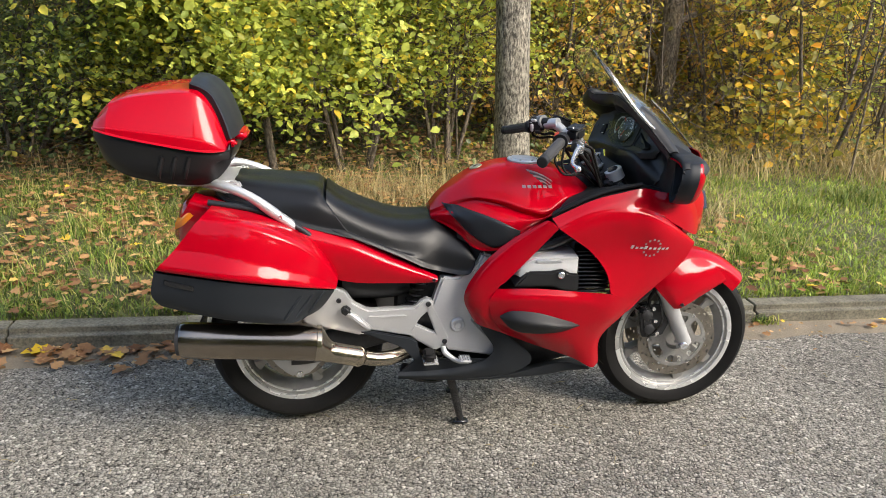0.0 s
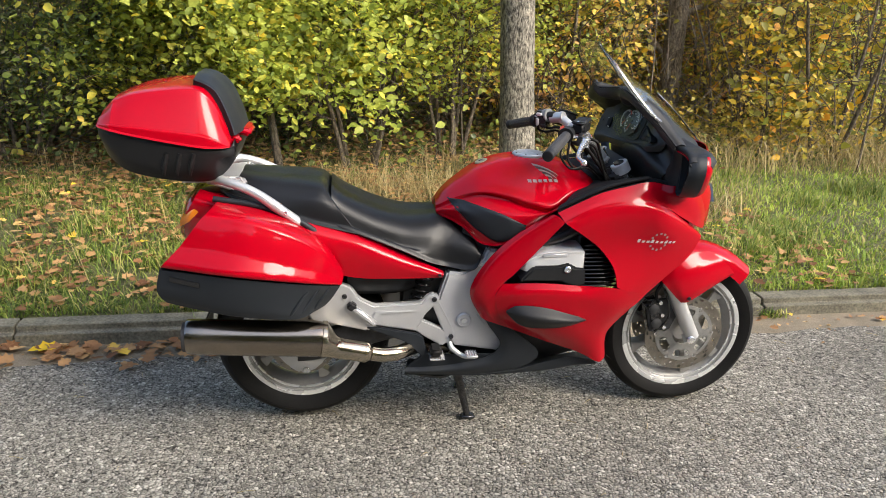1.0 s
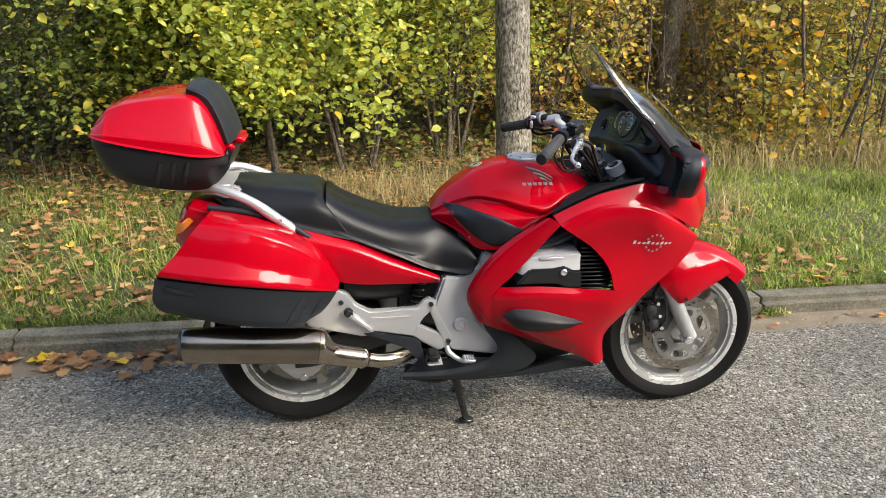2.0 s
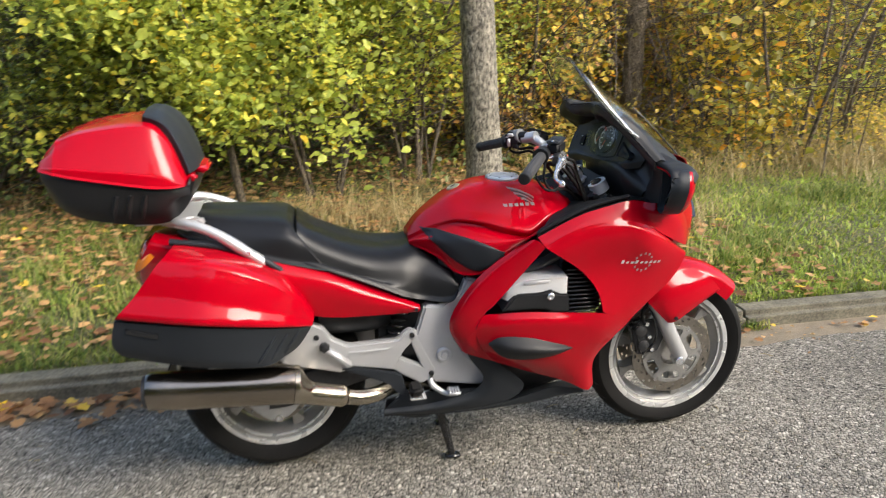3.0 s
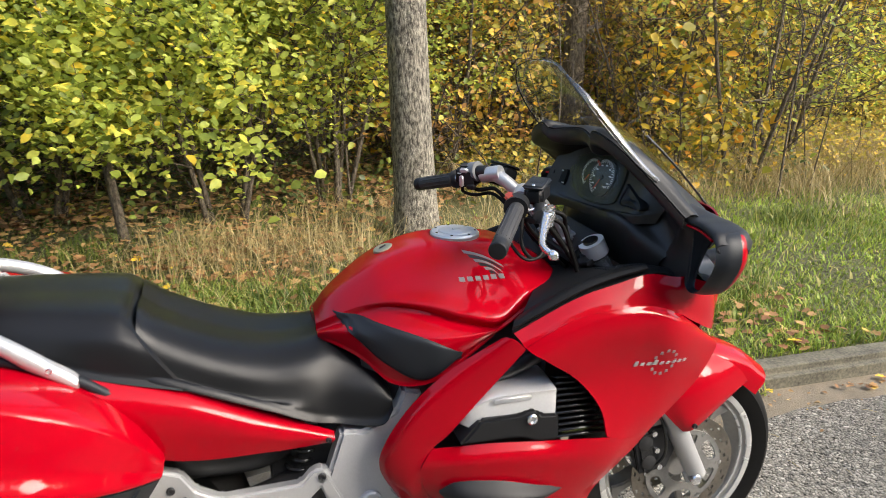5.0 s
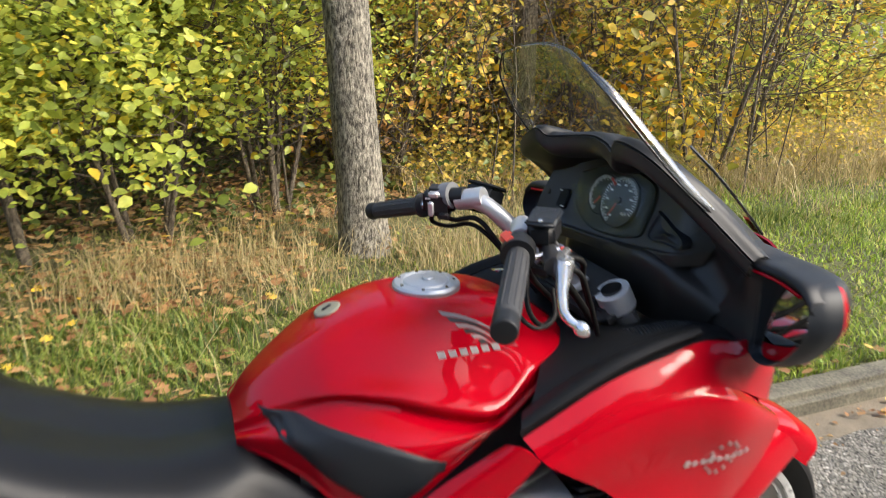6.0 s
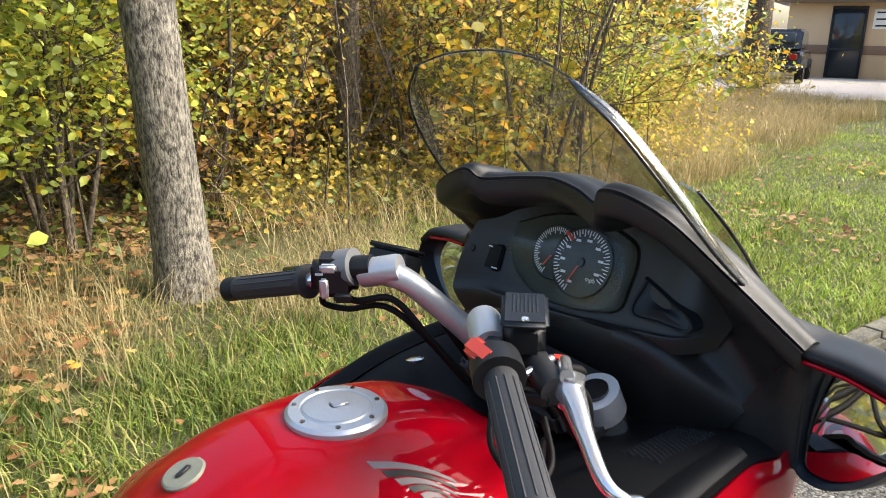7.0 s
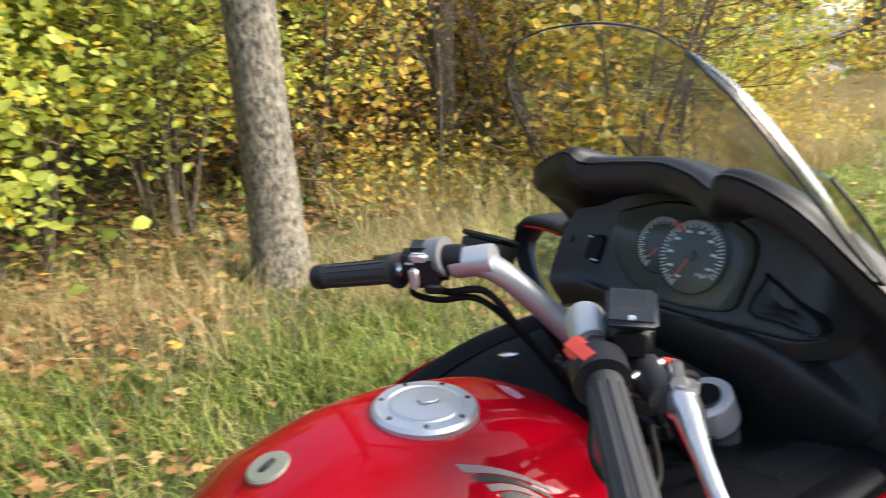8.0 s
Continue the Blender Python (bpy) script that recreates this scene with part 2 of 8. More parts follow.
LITTER = material("fallen leaves", None, rough=0.7, vary=0.2, grain=50, coarse=4, through_light=0.15,
                  islands=((0.0, (0.15, 0.062, 0.024)), (0.35, (0.31, 0.15, 0.058)), (0.75, (0.46, 0.26, 0.105)), (0.95, (0.60, 0.38, 0.16)), (1.0, (0.82, 0.54, 0.04))))
OLD_LITTER = material("rotting leaves", None, rough=0.8, vary=0.3, grain=50, coarse=3, through_light=0.1,
                      islands=((0.0, (0.13, 0.075, 0.034)), (0.4, (0.28, 0.155, 0.068)), (0.8, (0.42, 0.27, 0.125)), (0.96, (0.54, 0.36, 0.16)), (1.0, (0.75, 0.50, 0.06))))
LIME_LEAF = material("yellow-green leaves", None, rough=0.45, vary=0.38, grain=30, coarse=1.1, through_light=0.55,
                     islands=((0.0, (0.16, 0.215, 0.04)), (0.35, (0.37, 0.44, 0.07)), (0.80, (0.58, 0.61, 0.115)), (0.97, (0.74, 0.62, 0.07)), (1.0, (0.82, 0.52, 0.04))))
DARK_LEAF = material("dark green leaves", None, rough=0.5, vary=0.2, grain=30, coarse=1.0, through_light=0.3,
                     islands=((0.0, (0.055, 0.085, 0.02)), (0.5, (0.125, 0.168, 0.036)), (0.9, (0.26, 0.27, 0.055)), (1.0, (0.45, 0.36, 0.05))))
GOLD_LEAF = material("golden maple leaves", None, rough=0.5, vary=0.15, grain=30, coarse=1.0, through_light=0.45,
                     islands=((0.0, (0.154, 0.165, 0.028)), (0.45, (0.374, 0.319, 0.044)), (0.8, (0.748, 0.506, 0.033)), (1.0, (0.850, 0.374, 0.033))))
OLIVE_LEAF = material("olive and brown leaves", None, rough=0.55, vary=0.35, grain=30, coarse=1.0, through_light=0.55,
                      islands=((0.0, (0.28, 0.27, 0.05)), (0.5, (0.56, 0.47, 0.09)), (0.85, (0.74, 0.52, 0.11)), (1.0, (0.85, 0.58, 0.08))))
EDGE_PLASTIC = clear("polished clear edge", (0.90, 0.91, 0.91), 0.10, 0.95, 2.0)
RUST_LEAF = material("rusty brown leaves", None, rough=0.6, vary=0.35, grain=30, coarse=1.0, through_light=0.5,
                     islands=((0.0, (0.42, 0.22, 0.09)), (0.4, (0.66, 0.37, 0.13)), (0.8, (0.80, 0.52, 0.12)), (1.0, (0.88, 0.62, 0.10))))
BARK = bark_material("grey furrowed bark", (0.35, 0.32, 0.255), (0.055, 0.048, 0.038))
GREY_WOOD = bark_material("grey-brown bark", (0.33, 0.28, 0.21), (0.09, 0.072, 0.052))
TWIG = bark_material("brown bark", (0.19, 0.155, 0.115), (0.06, 0.048, 0.036))
BUFF_BRICK = material("buff brick", (0.60, 0.44, 0.27), rough=0.85, vary=0.15, grain=25, coarse=0.6, bump=0.3)
RED_BRICK = brick_material("red brick", (0.36, 0.13, 0.075), (0.46, 0.40, 0.32))
BROWN_BRICK = material("brown brick band", (0.22, 0.14, 0.09), rough=0.85, vary=0.15, grain=25, coarse=0.6)
DARK_GLASS = material("dark window glass", (0.02, 0.025, 0.03), rough=0.05, vary=0.1)
ROOF = material("brown fascia", (0.17, 0.13, 0.10), rough=0.7, vary=0.15, coarse=0.5)
WHITE_PAINT = material("white paint", (0.75, 0.76, 0.77), rough=0.3, vary=0.06, coarse=0.8, coat=0.5)
BLACK_PAINT = material("black car paint", (0.012, 0.012, 0.014), rough=0.25, vary=0.1, coat=0.8)
PALE_PAVING = material("pale paving", (0.55, 0.49, 0.44), rough=0.9, vary=0.15, grain=14, coarse=0.5)


# ---- building helpers ----
def spline(points, n):
    """n points along a smooth curve through the control points."""
    p = np.array(points, float)
    if len(p) == 2:
        return p[0] + (p[1] - p[0]) * np.linspace(0, 1, n)[:, None]
    p = np.vstack([2 * p[0] - p[1], p, 2 * p[-1] - p[-2]])
    out = []
    for s in np.linspace(0, len(p) - 3 - 1e-9, n):
        k, u = int(s), s - int(s)
        a, b, c, d = p[k : k + 4]
        out.append(0.5 * (2 * b + (c - a) * u + (2 * a - 5 * b + 4 * c - d) * u**2 + (3 * b - a - 3 * c + d) * u**3))
    return np.array(out)


CAMBER = 0.084


def flip(points):
    """The mirror image on the left, which hangs a little lower, as the bike leans with the road's camber."""
    return [(x, -y, z + CAMBER * y * min(1.0, max(0.0, (z - 0.5) / 0.4))) for x, y, z in points]


def mesh_of(name, verts, faces, material_used, smooth=True, sharp=40):
    me = bpy.data.meshes.new(name)
    me.from_pydata([tuple(v) for v in verts], [], [tuple(f) for f in faces])
    me.materials.append(material_used)
    if smooth:
        me.polygons.foreach_set("use_smooth", [True] * len(me.polygons))
        me.set_sharp_from_angle(angle=radians(sharp))
    me.update()
    return me


def part(name, me, parent, label="", at=None):
    ob = new(name, me)
    ob.parent = parent
    if at is not None:
        ob.matrix_basis = at
    if label:
        tagged(ob, label=label)
    return ob


def tidy(bm):
    bmesh.ops.remove_doubles(bm, verts=bm.verts, dist=1e-5)
    bmesh.ops.recalc_face_normals(bm, faces=bm.faces)


def from_bm(name, bm, material_used, smooth=True, sharp=40):
    me = bpy.data.meshes.new(name)
    bm.to_mesh(me)
    bm.free()
    me.materials.append(material_used)
    if smooth:
        me.polygons.foreach_set("use_smooth", [True] * len(me.polygons))
        me.set_sharp_from_angle(angle=radians(sharp))
    return me


def surface(rails, n=24, m=24):
    """A grid of points through rails, smooth both ways."""
    along = np.array([spline(r, n) for r in rails])
    return np.array([spline(along[:, k], m) for k in range(n)])


def loft(name, rails, material_used, n=24, m=24, thick=0.004, sharp=40):
    """A sheet through rails, with thickness and closed edges."""
    g = surface(rails, n, m)
    du, dv = np.gradient(g, axis=0), np.gradient(g, axis=1)
    normal = np.cross(du, dv)
    normal /= np.linalg.norm(normal, axis=2, keepdims=True) + 1e-12
    if normal[n // 2, m // 2, 1] * (1 if g[n // 2, m // 2, 1] > 0 else -1) < 0:
        normal = -normal
    back = g - normal * thick
    verts = np.vstack([g.reshape(-1, 3), back.reshape(-1, 3)])
    k = n * m
    faces = []
    for a in range(n - 1):
        for b in range(m - 1):
            q = (a * m + b, a * m + b + 1, (a + 1) * m + b + 1, (a + 1) * m + b)
            faces += [q, tuple(k + i for i in reversed(q))]
    rim = [a * m for a in range(n)] + [(n - 1) * m + b for b in range(1, m)] + [a * m + m - 1 for a in range(n - 2, -1, -1)] + [b for b in range(m - 2, 0, -1)]
    for i, a in enumerate(rim):
        b = rim[(i + 1) % len(rim)]
        faces.append((a, b, k + b, k + a))
    bm = bmesh.new()
    bm.from_mesh(mesh_of("tmp", verts, faces, material_used, False))
    bmesh.ops.recalc_face_normals(bm, faces=bm.faces)
    return from_bm(name, bm, material_used, True, sharp)


def hull(name, sections, material_used, m=32, n=32, sharp=40, closed=True):
    """A solid skin through closed sections (each a ring of points), capped at both ends."""
    rings = []
    for s in sections:
        s = list(s)
        rings.append(spline(s + [s[0]], m + 1)[:-1] if closed else spline(s, m))
    rings = np.array(rings)
    g = np.array([spline(rings[:, k], n) for k in range(rings.shape[1])]).transpose(1, 0, 2)
    w = g.shape[1]
    faces = [(a * w + b, a * w + (b + 1) % w, (a + 1) * w + (b + 1) % w, (a + 1) * w + b) for a in range(n - 1) for b in range(w)]
    faces += [tuple(range(w)), tuple((n - 1) * w + b for b in reversed(range(w)))]
    bm = bmesh.new()
    bm.from_mesh(mesh_of("tmp", g.reshape(-1, 3), faces, material_used, False))
    tidy(bm)
    return from_bm(name, bm, material_used, True, sharp)


def plate(name, outline, y0, y1, material_used, bevel=0.004, holes=()):
    """A flat cast plate: an outline in x and z, from y0 to y1, edges rounded."""
    bm = bmesh.new()
    v = [bm.verts.new((x, y0, z)) for x, z in outline]
    face = bm.faces.new(v)
    ex = bmesh.ops.extrude_face_region(bm, geom=[face])
    for g in ex["geom"]:
        if isinstance(g, bmesh.types.BMVert):
            g.co.y = y1
    bmesh.ops.recalc_face_normals(bm, faces=bm.faces)
    if bevel:
        bmesh.ops.bevel(bm, geom=list(bm.edges), offset=bevel, segments=2, affect="EDGES", clamp_overlap=True)
    return from_bm(name, bm, material_used, True, 50)


def block(name, size, material_used, bevel=0.005, segments=3, taper=1.0):
    bm = bmesh.new()
    bmesh.ops.create_cube(bm, size=1)
    for v in bm.verts:
        k = taper if v.co.z > 0 else 1
        v.co = (v.co.x * size[0] * k, v.co.y * size[1] * k, v.co.z * size[2])
    if bevel:
        bmesh.ops.bevel(bm, geom=list(bm.edges), offset=bevel, segments=segments, affect="EDGES", clamp_overlap=True)
    return from_bm(name, bm, material_used, True, 50)


def tube(name, points, radius, material_used, n=None, sides=12, sharp=60):
    """A round bar along a smooth curve; radius may be a list, one for each control point."""
    n = n or max(2, 6 * (len(points) - 1) + 1)
    c = spline(points, n)
    r = np.interp(np.linspace(0, 1, n), np.linspace(0, 1, len(radius)), radius) if isinstance(radius, (list, tuple)) else np.full(n, radius)
    t = np.gradient(c, axis=0)
    t /= np.linalg.norm(t, axis=1, keepdims=True) + 1e-12
    up = np.array([0.0, 0.0, 1.0]) if abs(t[0][2]) < 0.9 else np.array([1.0, 0.0, 0.0])
    verts, faces = [], []
    for k in range(n):
        side = np.cross(t[k], up)
        side /= np.linalg.norm(side) + 1e-12
        up = np.cross(side, t[k])
        for a in np.linspace(0, 2 * math.pi, sides, endpoint=False):
            verts.append(c[k] + r[k] * (math.cos(a) * side + math.sin(a) * up))
    for k in range(n - 1):
        for a in range(sides):
            b = (a + 1) % sides
            faces.append((k * sides + a, k * sides + b, (k + 1) * sides + b, (k + 1) * sides + a))
    faces += [tuple(reversed(range(sides))), tuple((n - 1) * sides + a for a in range(sides))]
    bm = bmesh.new()
    bm.from_mesh(mesh_of("tmp", verts, faces, material_used, False))
    bmesh.ops.recalc_face_normals(bm, faces=bm.faces)
    return from_bm(name, bm, material_used, True, sharp)


def lathe(name, profile, material_used, sides=64, sharp=35, closed=True):
    """A turned body round the y axis: profile of (radius, y); closed joins its last point to its first."""
    verts, faces, k = [], [], len(profile)
    for a in np.linspace(0, 2 * math.pi, sides, endpoint=False):
        verts += [(r * math.cos(a), y, r * math.sin(a)) for r, y in profile]
    for a in range(sides):
        b = (a + 1) % sides
        for i in range(k if closed else k - 1):
            j = (i + 1) % k
            faces.append((a * k + i, b * k + i, b * k + j, a * k + j))
    bm = bmesh.new()
    bm.from_mesh(mesh_of("tmp", verts, faces, material_used, False))
    bmesh.ops.recalc_face_normals(bm, faces=bm.faces)
    return from_bm(name, bm, material_used, True, sharp)


def disc_with_holes(name, r0, r1, thick, holes, material_used, ring=72, rows=7):
    """A flat ring, cut through by round holes of (radius from the centre, angle, hole radius), made of cells."""
    bm = bmesh.new()
    keep = {}
    for a in range(ring):
        for b in range(rows):
            r, t = r0 + (r1 - r0) * (b + 0.5) / rows, 2 * math.pi * (a + 0.5) / ring
            keep[a, b] = all((r * math.cos(t) - h * math.cos(w)) ** 2 + (r * math.sin(t) - h * math.sin(w)) ** 2 > s * s for h, w, s in holes)
    verts = {}

    def v(a, b, s):
        key = (a % ring, b, s)
        if key not in verts:
            r, t = r0 + (r1 - r0) * b / rows, 2 * math.pi * a / ring
            verts[key] = bm.verts.new((r * math.cos(t), s * thick / 2, r * math.sin(t)))
        return verts[key]

    for (a, b), solid in keep.items():
        if not solid:
            continue
        for s in (-1, 1):
            bm.faces.new([v(a, b, s), v(a + 1, b, s), v(a + 1, b + 1, s), v(a, b + 1, s)])
        sides = (((a - 1) % ring, b), ((a, b), (a, b + 1))), (((a + 1) % ring, b), ((a + 1, b), (a + 1, b + 1))), ((a, b - 1), ((a, b), (a + 1, b))), ((a, b + 1), ((a, b + 1), (a + 1, b + 1)))
        for beside, (p, q) in sides:
            if not keep.get(beside, False):
                bm.faces.new([v(*p, -1), v(*q, -1), v(*q, 1), v(*p, 1)])
    bmesh.ops.recalc_face_normals(bm, faces=bm.faces)
    return from_bm(name, bm, material_used, True, 30)


# ---- ground, road and kerb ----
KERB_AT, KERB_TURN = Vector((0, 3.40, 0)), radians(9.93)
ALONG = Vector((math.cos(KERB_TURN), math.sin(KERB_TURN), 0))
ACROSS = Vector((-math.sin(KERB_TURN), math.cos(KERB_TURN), 0))


def by_kerb(s, w, z=0.0):
    """A place s metres along the kerb and w metres behind its face."""
    return KERB_AT + ALONG * s + ACROSS * w + Vector((0, 0, z))


def ground_height(s, w):
    """The height of road (w < 0) and verge (w > 0)."""
    if w < 0:
        return -0.045 + 0.045 * min(1.0, -w / 0.9) + 0.008 * noise.noise((s * 0.4, w * 0.4, 0))
    if w < 0.13:
        return -0.06
    return 0.05 + 0.03 * min(1, (w - 0.13) / 2) + 0.025 * noise.noise((s * 0.9, w * 0.9, 3)) * min(1, (w - 0.13) / 0.4)


def sheet(name, s_cuts, w_cuts, material_used, rise=0.0):
    verts, faces = [], []
    for s in s_cuts:
        for w in w_cuts:
            p = by_kerb(s, w)
            verts.append((p.x, p.y, ground_height(s, w) + rise))
    k = len(w_cuts)
    for a in range(len(s_cuts) - 1):
        for b in range(k - 1):
            faces.append((a * k + b, (a + 1) * k + b, (a + 1) * k + b + 1, a * k + b + 1))
    return new(name, mesh_of(name, verts, faces, material_used, True, 60))


long_cuts = sorted(set([-600, -200, -80, -40, -20] + [round(x, 2) for x in np.arange(-12, 14.1, 0.4)] + [20, 40, 80, 200, 600]))
ground = sheet("ground", long_cuts, sorted(set([-600, -150, -40] + [round(x, 2) for x in np.arange(-12, -1, 1.0)] + [round(x, 2) for x in np.arange(-1.0, 0.01, 0.1)] + [0.001, 0.129])), ASPHALT)
ground.name = "road"
tagged(ground, label="worn grey asphalt road with coarse stone chippings", category="road", kind="structure")
verge = sheet("ground", long_cuts, sorted(set([0.131] + [round(x, 2) for x in np.arange(0.2, 12, 0.25)] + [14, 20, 40, 150, 600])), SOIL)
tagged(verge, label="grass verge with soil and leaf litter behind the kerb", category="ground", kind="structure")

# the kerb, stone by stone
kerb = new("kerb")
tagged(kerb, label="weathered grey concrete kerb with fine joints", category="kerb", kind="structure")


def kerb_stone():
    bm = bmesh.new()
    bmesh.ops.create_cube(bm, size=1)
    for v in bm.verts:
        v.co = (v.co.x * 0.905, v.co.y * 0.125, v.co.z * 0.26)
    top_front = [e for e in bm.edges if all(v.co.z > 0 and v.co.y < 0 for v in e.verts)]
    bmesh.ops.bevel(bm, geom=top_front, offset=0.032, segments=4, affect="EDGES")
    bmesh.ops.bevel(bm, geom=[e for e in bm.edges if e.is_manifold and e.calc_face_angle(0) > 1.0], offset=0.004, segments=1, affect="EDGES")
    return from_bm("kerb_stone", bm, KERB, True, 35)


stone_mesh = kerb_stone()
for k in range(-16, 22):
    at = by_kerb(-1.93 + 0.915 * k + 0.4575, 0.063, 0.055 - 0.13 + random.uniform(-0.004, 0.004))
    part("kerb_stone", stone_mesh, kerb, at=pose(at.x, at.y, at.z, random.uniform(-0.5, 0.5), random.uniform(-0.2, 0.2), math.degrees(KERB_TURN) + random.uniform(-0.25, 0.25)))

# grit and mud that lie in the gutter
verts, faces, cuts = [], [], np.arange(-9, 14, 0.12)
for k, s in enumerate(cuts):
    far = 0.21 + 0.08 * noise.noise((s * 1.1, 0, 5)) + 0.03 * noise.noise((s * 5, 0, 2))
    for w in (-0.0, -far * 0.5, -far):
        p = by_kerb(s, w)
        verts.append((p.x, p.y, ground_height(s, w - 1e-4) + (0.014 if w == 0 else 0.007 if w > -far else -0.003)))
    if k:
        faces += [(3 * k - 3, 3 * k, 3 * k + 1, 3 * k - 2), (3 * k - 2, 3 * k + 1, 3 * k + 2, 3 * k - 1)]
tagged(new("gutter_grit", mesh_of("gutter_grit", verts, faces, GRIT)), label="brown grit and mud gathered in the road gutter", category="grit", kind="stuff")


# ---- leaves, grass and branches ----
rng = np.random.default_rng(7)


def leaves(name, centres, sizes, material_used, droop=0.4, wide=0.75, flat=False, lobed=False):
    """One mesh of many leaves, each folded along its midrib, at the given centres."""
    n = len(centres)
    yaw = rng.uniform(0, 2 * math.pi, n)
    ahead = np.stack([np.cos(yaw), np.sin(yaw), rng.normal(0, 0.12, n) if flat else -droop + rng.normal(0, 0.45, n)], 1)
    ahead /= np.linalg.norm(ahead, axis=1, keepdims=True)
    lean = np.stack([rng.normal(0, 0.25 if flat else 0.7, n), rng.normal(0, 0.25 if flat else 0.7, n) - (0 if flat else 0.45), np.ones(n)], 1)
    side = np.cross(ahead, lean)
    side /= np.linalg.norm(side, axis=1, keepdims=True)
    up = np.cross(side, ahead)
    L, W, fold = sizes[:, None], sizes[:, None] * wide * rng.uniform(0.8, 1.15, (n, 1)), rng.uniform(0.05, 0.3, (n, 1))
    curl = rng.uniform(-0.25, 0.1, (n, 1))
    if lobed:
        outline = [(-0.5, 0.0), (-0.42, 0.10), (-0.30, 0.42), (-0.12, 0.28), (0.10, 0.50), (0.16, 0.22), (0.36, 0.24), (0.55, 0.0), (0.36, -0.24), (0.16, -0.22), (0.10, -0.50), (-0.12, -0.28), (-0.30, -0.42), (-0.42, -0.10)]
        ring = [(0.0, 0.0)] + outline
        wave = rng.uniform(-0.5, 0.9, (n, 1))
        verts = np.stack([centres + ahead * L * a + side * L * wide * 1.1 * b + up * L * (fold * abs(b) * 0.8 + curl * a * a * 1.6 + wave * 0.25 * a * b) for a, b in ring], 1).reshape(-1, 3)
        k = len(outline)
        fan = np.array([(0, 1 + i, 1 + (i + 1) % k) for i in range(k)])
        faces = (np.arange(n)[:, None, None] * (k + 1) + fan[None]).reshape(-1, 3)
        me = bpy.data.meshes.new(name)
        me.vertices.add(len(verts))
        me.vertices.foreach_set("co", verts.ravel())
        me.loops.add(faces.size)
        me.loops.foreach_set("vertex_index", faces.ravel())
        me.polygons.add(len(faces))
        me.polygons.foreach_set("loop_start", np.arange(len(faces)) * 3)
        me.materials.append(material_used)
        me.update(calc_edges=True)
        return me
    shape = [(-0.5, 0, 0), (-0.2, 0.42, 1), (0.15, 0.40, 1), (0.5, 0, 0), (0.15, -0.40, 1), (-0.2, -0.42, 1)]
    verts = np.stack([centres + ahead * L * a + side * W * b + up * (L * fold * abs(c) * 0.6 + L * curl * a * a * 4 * 0.3) for a, b, c in shape], 1).reshape(-1, 3)
    base = np.arange(n)[:, None] * 6
    faces = np.concatenate([base + np.array([0, 1, 2, 3]), base + np.array([0, 3, 4, 5])], 0)
    me = bpy.data.meshes.new(name)
    me.vertices.add(len(verts))
    me.vertices.foreach_set("co", verts.ravel())
    me.loops.add(faces.size)
    me.loops.foreach_set("vertex_index", faces.ravel())
    me.polygons.add(len(faces))
    me.polygons.foreach_set("loop_start", np.arange(len(faces)) * 4)
    me.materials.append(material_used)
    me.update(calc_edges=True)
    me.validate()
    return me


def blades(name, roots, heights, material_used, width=0.004, bend=0.5):
    """One mesh of many grass blades, each bent over to one side."""
    n = len(roots)
    yaw = rng.uniform(0, 2 * math.pi, n)
    way = np.stack([np.cos(yaw), np.sin(yaw), np.zeros(n)], 1)
    side = np.stack([-np.sin(yaw), np.cos(yaw), np.zeros(n)], 1)
    H, B, W = heights[:, None], heights[:, None] * bend * rng.uniform(0.2, 1.5, (n, 1)), width * rng.uniform(0.6, 1.4, (n, 1))
    up = np.array([0, 0, 1.0])
    mid = roots + way * B * 0.3 + up * H * 0.6
    tip = roots + way * B + up * H * 0.95
    verts = np.stack([roots - side * W, roots + side * W, mid + side * W * 0.8, mid - side * W * 0.8, tip], 1).reshape(-1, 3)
    base = np.arange(n)[:, None] * 5
    quads, tris = base + np.array([0, 1, 2, 3]), base + np.array([3, 2, 4])
    me = bpy.data.meshes.new(name)
    me.vertices.add(len(verts))
    me.vertices.foreach_set("co", verts.ravel())
    me.loops.add(quads.size + tris.size)
    me.loops.foreach_set("vertex_index", np.concatenate([quads.ravel(), tris.ravel()]))
    me.polygons.add(2 * n)
    me.polygons.foreach_set("loop_start", np.concatenate([np.arange(n) * 4, 4 * n + np.arange(n) * 3]))
    me.materials.append(material_used)
    me.update(calc_edges=True)
    return me


def noise_at(p, scale, seed=0.0):
    return np.array([noise.noise((x * scale, y * scale, seed)) for x, y in p])


def scatter(n, s0, s1, w0, w1, near=1.0):
    """n places on the verge, thicker towards the kerb; as s, w and world places."""
    s, w = rng.uniform(s0, s1, n), w0 + (w1 - w0) * rng.uniform(0, 1, n) ** near
    z = np.array([ground_height(a, b) for a, b in zip(s, w)])
    p = np.array(KERB_AT)[None] + s[:, None] * np.array(ALONG)[None] + w[:, None] * np.array(ACROSS)[None]
    p[:, 2] = z
    return s, w, p


